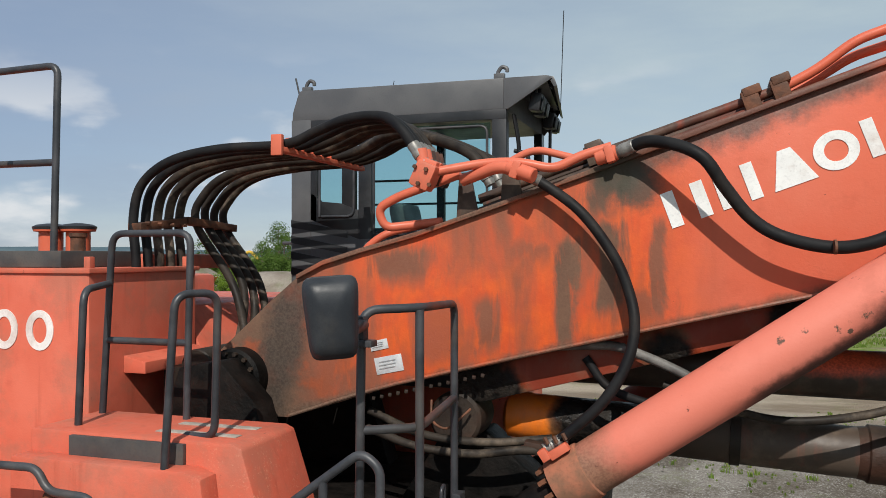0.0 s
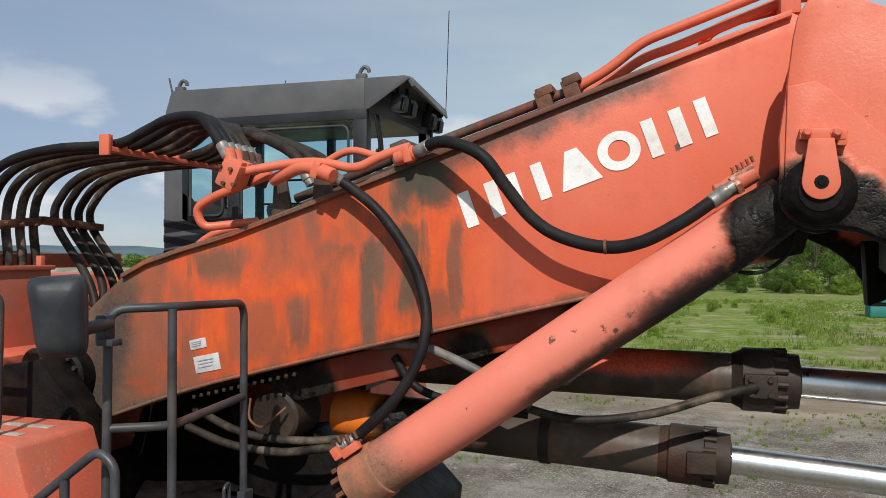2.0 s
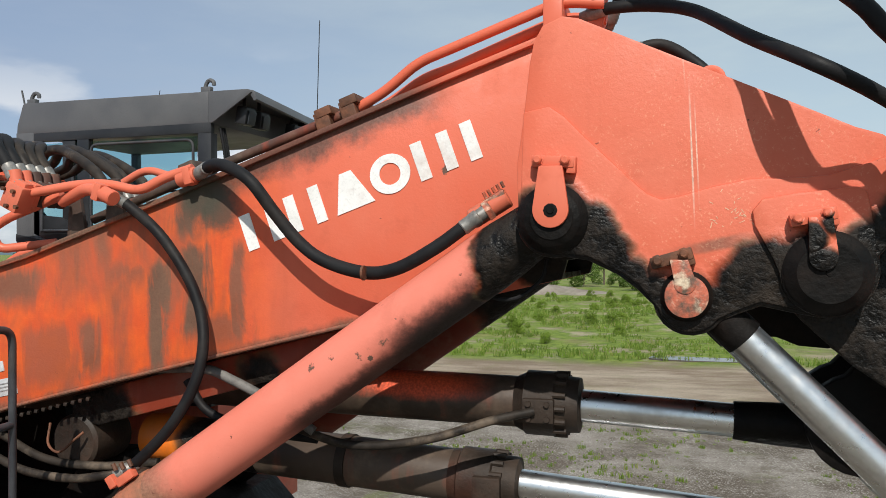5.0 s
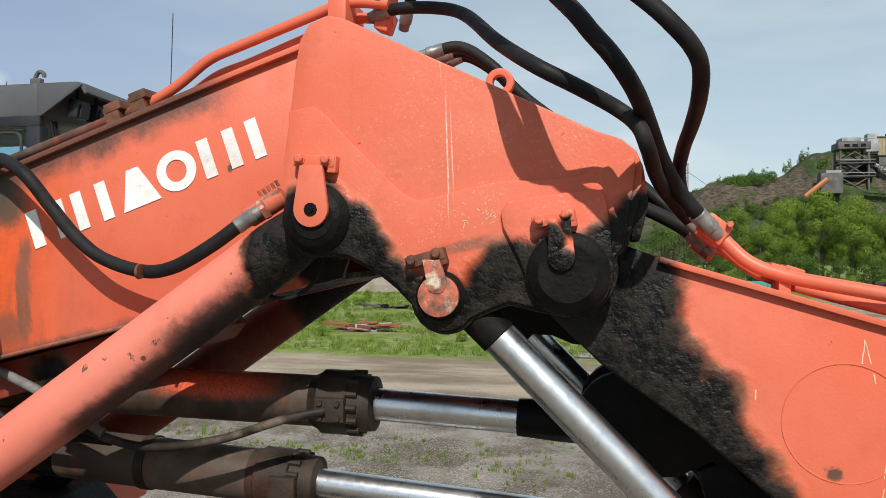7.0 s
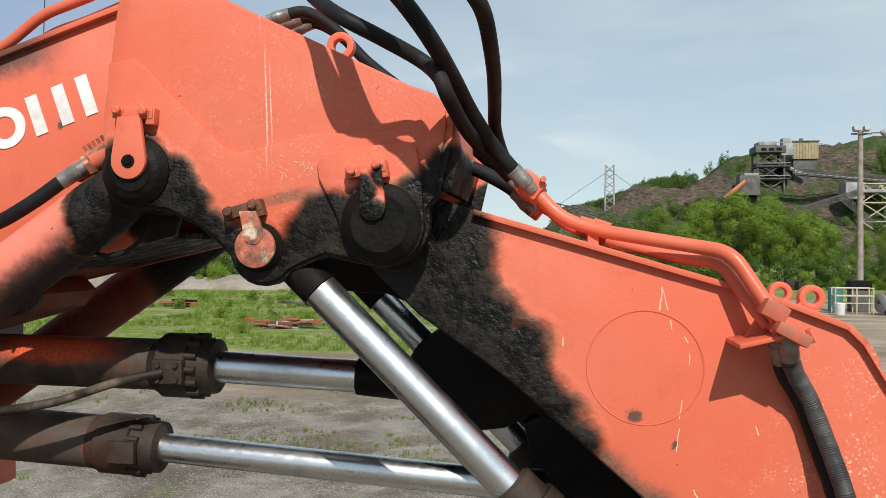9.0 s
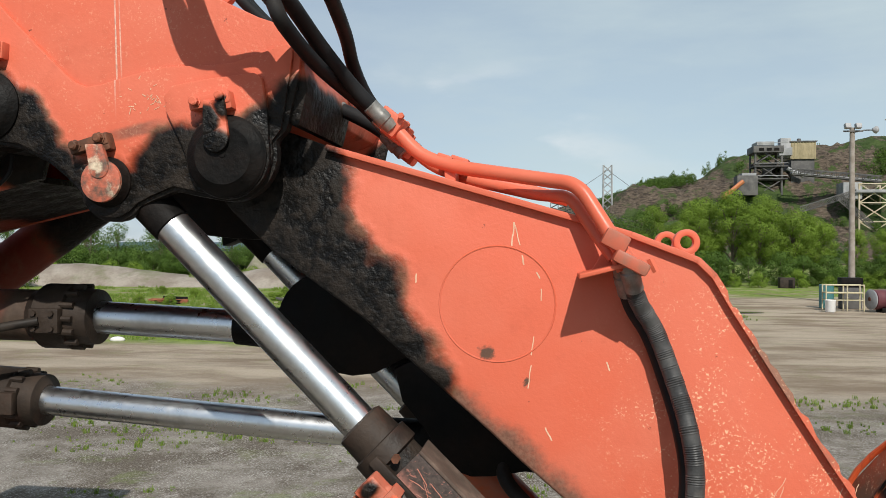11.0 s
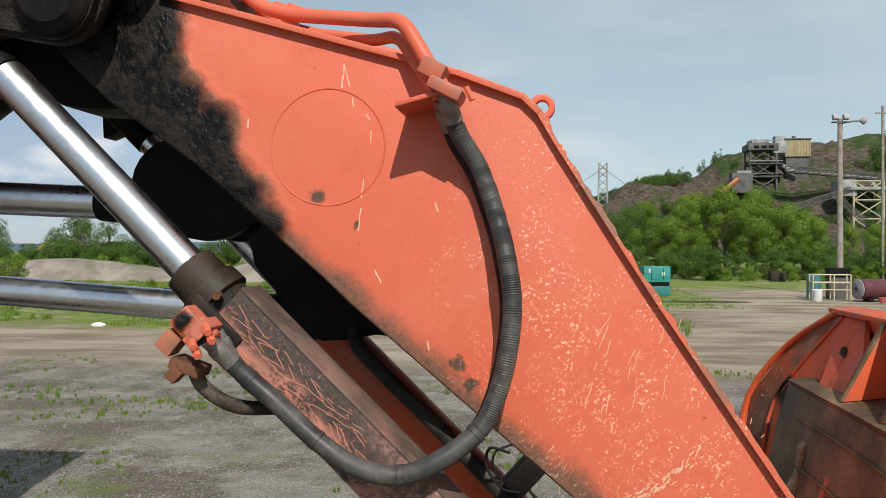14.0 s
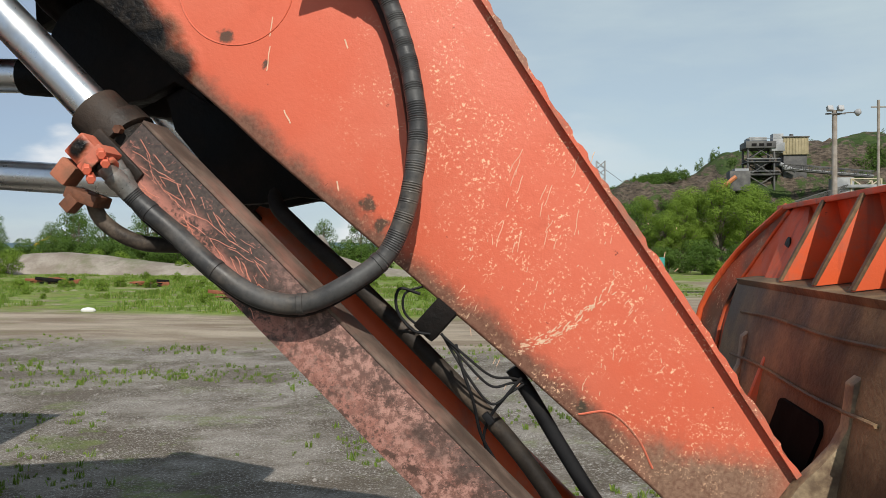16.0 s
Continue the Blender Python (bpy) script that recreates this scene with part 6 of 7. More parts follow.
for x, z in ((4.36, 4.43), (4.42, 4.42)):
    xpart("pipe_clamp", block((0.08, 0.16, 0.03), pose(x, 4.80, z + 0.055, 0, 18, 0), 0.006), M_CORAL, None, "coral pipe clamp")
xpart("pipe_stand", block((0.05, 0.20, 0.12), pose(4.38, 4.82, 4.38), 0.006), M_CORAL, None, "coral pipe stand")
own = prism([(4.93, 3.97), (5.16, 4.03), (5.16, 4.05), (4.93, 3.99)], 4.36, 4.625, 0.003)
prism([(4.98, 3.995), (5.10, 4.03), (5.06, 4.13)], 4.52, 4.545, 0.003, own)
xpart("pipe_shelf", own, M_CORAL, arm)
own = block((0.14, 0.15, 0.05), pose(5.125, 4.40, 4.035, 0, 28, 0), 0.012)
block((0.10, 0.13, 0.07), pose(5.07, 4.44, 4.12, 0, 28, 0), 0.01, own)
fl = xpart("hose_flange", own, M_COLLAR, None, "dusty coral bolted hose flange")
for a in (0.2, 1.7, 3.3, 4.8):
    xpart("bolt", rod((5.13 + 0.07 * math.cos(a), 4.40 + 0.06 * math.sin(a), 4.05), (5.155 + 0.07 * math.cos(a), 4.40 + 0.06 * math.sin(a), 4.0), 0.014, 6), M_CORAL, fl)
HOSE_LINE = [(5.125, 4.42, 4.0), (5.165, 4.49, 3.88), (5.223, 4.54, 3.746), (5.298, 4.51, 3.534), (5.337, 4.46, 3.379), (5.358, 4.44, 3.222), (5.345, 4.42, 3.05), (5.305, 4.41, 2.88), (5.236, 4.39, 2.742), (5.114, 4.33, 2.635), (4.965, 4.32, 2.575), (4.80, 4.31, 2.60), (4.64, 4.31, 2.70), (4.48, 4.33, 2.83), (4.336, 4.33, 2.947), (4.25, 4.29, 3.045)]
HOSE_LINE = [(x + (0.02 if 1 < k < 9 else 0.0), y, z) for k, (x, y, z) in enumerate(HOSE_LINE)]
HOSE_RUN = smooth_line(HOSE_LINE, 8)
arm_hose = hose("arm_hose", HOSE_LINE, 0.034, M_SLEEVE, (True, True), "grey-black hose in a worn spiral guard")
xpart("spiral_guard", swept(HOSE_RUN[6:66], 0.0365, 12, 0, None, 0.0026), M_SLEEVE, arm_hose)
xpart("wrapped_sleeve", swept(HOSE_RUN[65:113], 0.0385, 14, 0), M_SLEEVE, arm_hose)
xpart("spiral_guard", swept(HOSE_RUN[109:118], 0.0365, 12, 0, None, 0.0022), M_SLEEVE, arm_hose)
for k in (65, 80, 96, 110):
    d = (HOSE_RUN[k + 1] - HOSE_RUN[k]).normalized()
    xpart("tape_wrap", turned([(-0.012, 0.0385), (-0.010, 0.0415), (0.010, 0.0415), (0.012, 0.0385)], HOSE_RUN[k], HOSE_RUN[k] + d, 14), M_SLEEVE, arm_hose)
hose("hose", [(x - 0.022, min(y + 0.065, 4.575), z - 0.022) for x, y, z in HOSE_LINE[:-1]] + [(4.24, 4.36, 3.06)], 0.032, M_RUBBER)
hose("hose", [(4.13, 4.34, 2.98), (4.17, 4.36, 2.88), (4.30, 4.40, 2.80), (4.50, 4.50, 2.78), (4.7, 4.6, 2.7)], 0.03, M_RUBBER_OLD, (False, False))
hose("hose", [(4.62, 5.2, 3.16), (4.60, 5.1, 3.0), (4.75, 5.0, 2.86), (5.0, 4.9, 2.66), (5.4, 4.8, 2.3), (5.75, 4.75, 1.95), (6.1, 4.75, 1.45)], 0.036, M_RUBBER_OLD, (False, False))
# hoses under the boom
hose("hose", [(2.15, 5.14, 3.70), (1.95, 5.05, 3.66), (1.60, 4.98, 3.55), (1.20, 4.95, 3.50), (0.85, 4.98, 3.56), (0.55, 5.0, 3.66)], 0.024, M_RUBBER_OLD, (False, False))
hose("hose", [(0.95, 4.95, 3.56), (0.70, 4.92, 3.72), (0.45, 4.92, 3.83), (0.25, 4.95, 3.88), (-0.1, 5.0, 3.86)], 0.028, M_GREYHOSE, (False, False), "dusty pale grey hose under the boom")
hose("hose", [(-1.25, 4.85, 3.32), (-0.9, 4.80, 3.24), (-0.55, 4.80, 3.22), (-0.25, 4.82, 3.26), (0.0, 4.9, 3.24)], 0.026, M_RUBBER_OLD, (False, True))
hose("hose", [(-1.3, 5.0, 3.40), (-0.9, 4.95, 3.28), (-0.5, 4.95, 3.26), (-0.1, 5.0, 3.30)], 0.026, M_RUBBER_OLD, (False, False))
hose("hose", [(0.10, 5.0, 3.80), (0.25, 5.0, 3.62), (0.55, 5.05, 3.52), (0.9, 5.1, 3.48)], 0.026, M_RUBBER, (False, False))
xpart("line_block", block((0.16, 0.08, 0.07), pose(-0.16, 4.86, 3.27, 0, 8, 0), 0.01), M_OILY)
own = swept([(-0.86, 4.96, 3.50), (-0.84, 4.92, 3.38), (-0.74, 4.90, 3.34), (-0.64, 4.92, 3.42), (-0.60, 4.95, 3.46)], 0.008, 8, 8)
xpart("grease_line", own, M_RUST)
for k in range(14):
    xpart("grease_fitting", block((0.022, 0.03, 0.022), pose(-1.22 + 0.055 * k, 4.88, 3.505 + 0.0135 * k, 0, 10, 20), 0.004), M_OILY, boom)
xpart("cable", swept([(3.62, 4.75, 4.32), (3.60, 4.72, 4.20), (3.66, 4.72, 4.12), (3.78, 4.72, 4.12), (3.86, 4.74, 4.16)], 0.009, 8, 8), M_RUBBER)
xpart("cable", swept([(1.98, 4.72, 4.42), (2.02, 4.70, 4.34), (2.15, 4.70, 4.33), (2.27, 4.72, 4.42), (2.30, 4.72, 4.52)], 0.010, 8, 8), M_RUBBER)
# wire tangle and box under the arm's foot
box = xpart("sensor_box", block((0.10, 0.12, 0.16), pose(5.42, 4.68, 2.50, 0, 42, 0), 0.01), M_BLACKSTEEL, None, "black sensor box with a wire tangle")
own = bmesh.new()
swept([(5.36, 4.62, 2.60), (5.28, 4.60, 2.62), (5.27, 4.60, 2.54), (5.33, 4.60, 2.46), (5.40, 4.62, 2.44)], 0.006, 8, 8, own)
swept([(5.37, 4.64, 2.63), (5.30, 4.61, 2.60), (5.30, 4.62, 2.52), (5.38, 4.64, 2.45)], 0.005, 8, 8, own)
for k, sag in enumerate((0.02, 0.06, 0.13)):
    swept([(5.44, 4.64 + 0.01 * k, 2.44), (5.54, 4.62, 2.37 - sag * 0.6), (5.64, 4.63, 2.30 - sag), (5.72, 4.65, 2.28 - sag * 0.5), (5.78, 4.68, 2.25)], 0.0055, 8, 8, own)
swept([(5.50, 4.64, 2.40), (5.53, 4.62, 2.30), (5.57, 4.63, 2.18), (5.60, 4.66, 2.04), (5.66, 4.70, 1.92)], 0.0065, 8, 8, own)
swept([(5.76, 4.66, 2.27), (5.70, 4.64, 2.20), (5.64, 4.65, 2.12), (5.61, 4.67, 2.02), (5.65, 4.70, 1.90)], 0.0065, 8, 8, own)
block((0.05, 0.03, 0.03), pose(5.63, 4.64, 2.11, 0, 50, 0), 0.006, own)
xpart("wire", own, M_RUBBER, box)
hose("hose", [(5.72, 4.72, 2.30), (5.80, 4.72, 2.18), (5.92, 4.72, 1.98), (6.05, 4.72, 1.78), (6.2, 4.72, 1.6)], 0.03, M_RUBBER, (False, False))

# ---- ground ----
def ground_material():
    m = Mat("gravel yard with grass", 0.95, 0.0, 0.2)
    x, y = m.axis(0), m.axis(1)
    n1, n2, n3, n4 = m.noise(0.22, 6.0, 0.62), m.noise(1.3, 6.0, 0.7), m.noise(9.0, 6.0, 0.8), m.noise(60.0, 3.0, 0.7)
    gravel = m.mix(m.ramp(m.noise(0.45, 7.0, 0.7), 0.42, 0.58), (0.115, 0.092, 0.069), (0.275, 0.245, 0.212))
    gravel = m.mix(m.ramp(n2, 0.35, 0.65, 0.0, 0.5), gravel, (0.105, 0.084, 0.064))
    n5, n6 = m.noise(26.0, 3.0, 0.75), m.noise(0.8, 5.0, 0.7)
    stony = m.ramp(n6, 0.36, 0.62, 0.25, 1.0)
    gravel = m.mix(m.ramp(n3, 0.54, 0.66, 0.0, 0.55), gravel, (0.36, 0.335, 0.305))
    gravel = m.mix(m.math("MULTIPLY", m.ramp(n5, 0.54, 0.62, 0.0, 0.85), stony), gravel, (0.50, 0.475, 0.44))
    gravel = m.mix(m.ramp(n5, 0.32, 0.44, 0.75, 0.0), gravel, (0.058, 0.046, 0.036))
    gravel = m.mix(m.ramp(n3, 0.30, 0.44, 0.7, 0.0), gravel, (0.075, 0.062, 0.052))
    long = m.noise(1.0, 6.0, 0.65, m.scaled((0.14, 0.34, 1.0)))
    dirt = m.mix(m.ramp(long, 0.38, 0.62), (0.20, 0.150, 0.105), (0.38, 0.315, 0.24))
    dirt = m.mix(m.ramp(n3, 0.45, 0.7, 0.0, 0.4), dirt, (0.16, 0.12, 0.085))
    wob = m.math("MULTIPLY", m.math("SUBTRACT", n1, 0.5), 14.0)
    fy = m.math("ADD", y, m.math("MULTIPLY", wob, 0.55))
    road = m.ramp(fy, 22.0, 27.0)
    c = m.mix(road, gravel, dirt)
    ruts = m.noise(1.0, 5.0, 0.6, m.scaled((0.03, 1.1, 1.0)), 0.35)
    c = m.mix(m.math("MULTIPLY", m.ramp(ruts, 0.50, 0.66, 0.0, 0.28), road), c, (0.125, 0.095, 0.068))
    # grass: a band behind the track on one side, patches on the other
    left = m.ramp(m.math("ADD", x, wob), 6.0, 12.0, 1.0, 0.0)
    band = m.math("MULTIPLY", m.ramp(m.math("ADD", y, m.math("MULTIPLY", wob, 0.25)), 33.5, 36.0), left)
    right = m.math("MULTIPLY", m.ramp(m.math("ADD", x, wob), 13.0, 20.0, 1.0, 0.0), m.ramp(fy, 50.0, 56.0))
    far = m.ramp(fy, 74.0, 82.0)
    patch = m.math("MULTIPLY", m.ramp(m.noise(0.55, 8.0, 0.78), 0.53, 0.62, 0.0, 0.6), m.ramp(y, 8.0, 20.0, 1.0, 0.25))
    grass = m.mix(m.ramp(n2, 0.35, 0.66), (0.095, 0.145, 0.022), (0.185, 0.245, 0.045))
    grass = m.mix(m.ramp(n1, 0.52, 0.68, 0.0, 0.65), grass, (0.21, 0.175, 0.085))
    bare = m.ramp(m.noise(0.4, 6.0, 0.7), 0.50, 0.62, 1.0, 0.25)
    g = m.most([m.math("MULTIPLY", band, bare), m.math("MULTIPLY", right, bare), m.math("MULTIPLY", far, bare), patch])
    c = m.mix(g, c, grass)
    m.color(c)
    m.bump(m.math("ADD", n3, m.math("MULTIPLY", n4, 0.5)), 0.8, 0.04)
    return m.mat


M_GROUND = ground_material()
own = bmesh.new()
xs = [-2500, -800, -300, -120] + [-60 + 2.0 * k for k in range(61)] + [120, 300, 800, 2500]
ys = [-1500, -300, -60] + [-10 + 2.0 * k for k in range(56)] + [140, 220, 400, 900, 2600]
grid = [[own.verts.new((x, y, 0.0 if (x * x + (y - 5) ** 2 < 80 or abs(x) > 70 or y > 105 or y < -12) else 0.10 * (noise.noise((x * 0.13, y * 0.13, 0)) - 0.1))) for x in xs] for y in ys]
for a, b in zip(grid, grid[1:]):
    for k in range(len(xs) - 1):
        own.faces.new((a[k], a[k + 1], b[k + 1], b[k]))
ground = tagged(part("ground", own, M_GROUND), "dusty gravel yard with sparse grass", "ground", kind="structure")


def water_material():
    m = Mat("muddy rain puddle", 0.08, 0.0, 0.5)
    m.color((0.09, 0.08, 0.07))
    return m.mat


M_WATER = water_material()
for cx, cy, sx, sy in ((3.4, 36.6, 2.4, 0.7), (9.2, 27.1, 0.8, 0.35), (15.5, 58, 3.0, 0.8)):
    own = bmesh.new()
    ring = [own.verts.new((cx + sx * math.cos(a) * (1 + 0.25 * noise.noise((a * 1.3, cx, 0))), cy + sy * math.sin(a) * (1 + 0.3 * noise.noise((a, cy, 3))), 0.045)) for a in [2 * math.pi * k / 26 for k in range(26)]]
    low = [own.verts.new((v.co.x, v.co.y, -0.1)) for v in ring]
    own.faces.new(ring)
    for k in range(26):
        own.faces.new((ring[k], low[k], low[(k + 1) % 26], ring[(k + 1) % 26]))
    tagged(part("puddle", own, M_WATER), "shallow muddy rain puddle in the yard", "puddle", kind="structure")


def foliage(name, a, b, c):
    m = Mat(name, 0.7, 0.0, 0.25)
    r = m.island()
    col = m.mix(m.ramp(r, 0.15, 0.6), a, b)
    col = m.mix(m.ramp(r, 0.72, 0.98), col, c)
    col = m.mix(m.ramp(m.noise(0.35, 3.0), 0.40, 0.7, 0.0, 0.6), col, tuple(0.6 * v for v in a))
    m.color(col)
    thin = m.n.new("ShaderNodeBsdfTranslucent")
    m.l.new(col, thin.inputs["Color"])
    both = m.n.new("ShaderNodeMixShader")
    both.inputs[0].default_value = 0.32
    m.l.new(m.bsdf.outputs[0], both.inputs[1])
    m.l.new(thin.outputs[0], both.inputs[2])
    m.l.new(both.outputs[0], m.n["Material Output"].inputs["Surface"])
    return m.mat


M_GRASS = foliage("mixed meadow grass", (0.120, 0.200, 0.026), (0.190, 0.285, 0.042), (0.30, 0.29, 0.10))
M_LEAF = foliage("fresh green leaves", (0.145, 0.225, 0.024), (0.170, 0.258, 0.030), (0.200, 0.285, 0.040))
M_LEAF_DARK = foliage("dark green leaves", (0.066, 0.122, 0.018), (0.085, 0.150, 0.022), (0.115, 0.185, 0.030))
M_BARK = simple("grey-brown bark", (0.10, 0.075, 0.055), (0.17, 0.135, 0.105), 6.0, 0.9, 0.0, 0.6, 0.02, 30)
M_STONE = simple("pale grey gravel stones", (0.17, 0.15, 0.13), (0.31, 0.285, 0.26), 9.0, 0.9, 0.0, 0.4, 0.006, 60)

rng = random.Random(7)


def blades(places, size, count, mat, name, label):
    """Tufts of thin grass blades, all in one mesh."""
    verts, faces = [], []
    for x, y, s in places:
        for k in range(count):
            a, lean = rng.uniform(0, 6.283), rng.uniform(0.1, 0.6)
            h = s * size * rng.uniform(0.5, 1.2)
            w = h * 0.05 + 0.004
            bx, by = x + rng.gauss(0, s * size * 0.35), y + rng.gauss(0, s * size * 0.35)
            ca, sa = math.cos(a), math.sin(a)
            i = len(verts)
            verts += [(bx - sa * w, by + ca * w, -0.03), (bx + sa * w, by - ca * w, -0.03), (bx + ca * lean * h * 0.4 + sa * w * 0.7, by + sa * lean * h * 0.4 - ca * w * 0.7, h * 0.6), (bx + ca * lean * h, by + sa * lean * h, h)]
            faces += [(i, i + 1, i + 2), (i, i + 2, i + 3)]
    me = bpy.data.meshes.new(name)
    me.from_pydata(verts, [], faces)
    me.materials.append(mat)
    return tagged(new(name, me), label, "grass", kind="stuff")


near_tufts = []
while len(near_tufts) < 3000:
    x, y = rng.uniform(-16, 14), rng.uniform(8.5, 26)
    if noise.noise((x * 0.35, y * 0.35, 2)) > 0.12:
        near_tufts.append((x + rng.gauss(0, 0.5), y, 0.35 + 1.2 * rng.random() ** 3))
blades(near_tufts, 0.075, 16, M_GRASS, "gravel_grass", "sparse grass tufts in the gravel")
far_tufts = []
while len(far_tufts) < 9500:
    x, y = rng.uniform(-62, 12), rng.uniform(35.5, 84)
    if x < 4 + 0.2 * y and noise.noise((x * 0.2, y * 0.2, 5)) > -0.05:
        far_tufts.append((x, y, rng.uniform(0.5, 1.5)))
while len(far_tufts) < 11000:
    x, y = rng.uniform(5, 17), rng.uniform(52, 88)
    far_tufts.append((x, y, rng.uniform(0.3, 0.75)))
blades(far_tufts, 0.19, 13, M_GRASS, "meadow_grass", "rough green meadow grass behind the yard")

# stones of the gravel, joined
verts, faces = [], []
for k in range(9000):
    x, y = rng.uniform(-14, 12), rng.uniform(8.0, 24)
    s = rng.uniform(0.008, 0.024) * (1 + (rng.random() > 0.97) * 1.4)
    a = rng.uniform(0, 6.28)
    i = len(verts)
    for dx, dy, dz in ((1, 0, 0), (-0.2, 0.9, 0.1), (-0.9, -0.3, 0), (0.2, -0.9, 0.1), (0.05, 0.05, 0.75)):
        verts.append((x + s * (dx * math.cos(a) - dy * math.sin(a)), y + s * (dx * math.sin(a) + dy * math.cos(a)), s * dz * 0.9 + 0.0))
    faces += [(i, i + 1, i + 4), (i + 1, i + 2, i + 4), (i + 2, i + 3, i + 4), (i + 3, i, i + 4)]
me = bpy.data.meshes.new("gravel")
me.from_pydata(verts, [], faces)
me.materials.append(M_STONE)
tagged(new("gravel", me), "loose grey gravel stones on the yard", "gravel", kind="stuff")


def leaf_cloud(clumps, leaf, per, seed, flat=1.0):
    """Leaves in clumps: (centre, radius); each leaf a small bent quad."""
    r = random.Random(seed)
    verts, faces = [], []
    for c, rad in clumps:
        for k in range(int(per * rad * rad)):
            d = Vector((r.gauss(0, 1), r.gauss(0, 1), r.gauss(0, 1))).normalized() * rad * r.uniform(0.70, 1.04)
            d.z *= flat
            p = Vector(c) + d
            n = (d.normalized() * 2.6 + Vector((r.gauss(0, 0.6), r.gauss(0, 0.6), r.gauss(0, 0.5) + 0.3))).normalized()
            u = n.orthogonal().normalized()
            u.rotate(Matrix.Rotation(r.uniform(0, 6.28), 3, n))
            v = n.cross(u)
            s = leaf * r.uniform(0.6, 1.35)
            i = len(verts)
            verts += [p - u * s * 0.5, p + v * s * 0.38 + n * s * 0.08, p + u * s * 0.6, p - v * s * 0.38 + n * s * 0.08]
            faces.append((i, i + 1, i + 2, i + 3))
    me = bpy.data.meshes.new("crown")
    me.from_pydata([tuple(q) for q in verts], [], faces)
    return me


def make_tree(seed, height, spread, leaf, mat, label, bushy=False, thin=1.0, group="trees behind the yard"):
    """A tapered trunk with limbs, and a crown of leaf clumps."""
    r = random.Random(seed)
    tree = thing("tree" if not bushy else "bush", label, "tree" if not bushy else "bush", (0, 0, 0), group)
    own = bmesh.new()
    base = 0.0 if bushy else height * 0.22
    top = Vector((r.uniform(-0.3, 0.3), r.uniform(-0.3, 0.3), height * 0.8))
    swept([(0, 0, -0.1), (top.x * 0.3, top.y * 0.3, height * 0.3), tuple(top)], height * 0.016, 8, 4, own)
    clumps = []
    n = 13 if not bushy else 8
    for k in range(n):
        a = 2.4 * k + r.uniform(-0.4, 0.4)
        f = (k + 0.5) / n
        z = base + (height - base) * (0.15 + 0.80 * f)
        wide = spread * (math.sin(math.pi * (0.18 + 0.74 * f)) ** 0.8) * r.uniform(0.55, 1.0)
        if k == n - 1:
            wide *= 0.3
        c = Vector((math.cos(a) * wide * 0.75, math.sin(a) * wide * 0.75, z * r.uniform(0.88, 1.0)))
        clumps.append((c, spread * r.uniform(0.26, 0.50)))
        s = Vector((top.x * f, top.y * f, max(0.1, z * 0.55)))
        swept([tuple(s), tuple((s + c) / 2 + Vector((0, 0, 0.1 * height * 0.3))), tuple(c)], height * 0.006, 6, 3, own)
    part("trunk", own, M_BARK, tree)
    me = leaf_cloud(clumps, leaf, 95 * thin, seed + 100, 0.85)
    me.materials.append(mat)
    crown = new("crown", me)
    crown.parent = tree
    return tree


def scatter(tree, spots, base_scale=1.0):
    r = random.Random(len(spots))
    for k, (x, y, s) in enumerate(spots):
        m = pose(x, y, -0.05, 0, 0, r.uniform(0, 360))
        if k == 0:
            tree.matrix_basis = m @ Matrix.Diagonal((s, s, s, 1))
        else:
            t = copy_thing(tree, m)
            t.scale = (s * r.uniform(0.9, 1.15), s * r.uniform(0.9, 1.15), s)


t1 = make_tree(1, 10.4, 2.9, 0.15, M_LEAF, "full leafy green tree at the yard's edge", thin=7.0)
t2 = make_tree(2, 9.5, 3.2, 0.15, M_LEAF, "broad leafy green tree at the yard's edge", thin=7.0)
t3 = make_tree(3, 7.0, 2.4, 0.15, M_LEAF_DARK, "slender dark green tree with thin crown", thin=3.2)
b1 = make_tree(4, 3.4, 2.4, 0.15, M_LEAF_DARK, "dense dark green bush at the edge", True, 7.0, "bushes round the yard")
b2 = make_tree(5, 2.6, 2.0, 0.14, M_LEAF, "light green bush in the meadow", True, 8.0, "bushes round the yard")
scatter(t1, [(18.6, 117, 0.98), (23.2, 112, 1.02), (28.4, 113, 1.16), (33.2, 117, 1.12), (42.5, 122, 0.78), (47.5, 124, 0.7)])
scatter(t2, [(21.0, 110, 0.86), (25.8, 118, 1.22), (31.0, 110, 1.06), (35.6, 111, 1.02), (38.8, 115, 0.92), (16.0, 113, 0.74), (58, 120, 0.9), (53, 128, 0.8)])
scatter(t3, [(11.5, 112, 1.35), (14, 110, 1.15), (16.5, 114, 1.3), (-46, 104, 1.15), (-52, 102, 1.05), (-49, 108, 1.2), (-62, 106, 0.9), (-37, 104, 1.0), (-34, 107, 1.05), (-88, 130, 1.2), (-66, 118, 1.35), (-63, 114, 1.1), (9, 118, 1.2), (-24, 108, 0.95), (-20, 112, 1.1), (-16, 106, 0.8), (-29, 110, 0.9), (-9, 113, 1.0), (-3, 110, 0.85), (4, 114, 1.05)])
rb = random.Random(3)
scatter(b1, [(rb.uniform(8, 60), rb.uniform(100, 108), rb.uniform(0.6, 1.15)) for k in range(34)] + [(rb.uniform(-66, 8), rb.uniform(97, 108), rb.uniform(0.7, 1.25)) for k in range(52)] + [(rb.uniform(-115, -66), rb.uniform(112, 150), rb.uniform(0.6, 1.3)) for k in range(26)])
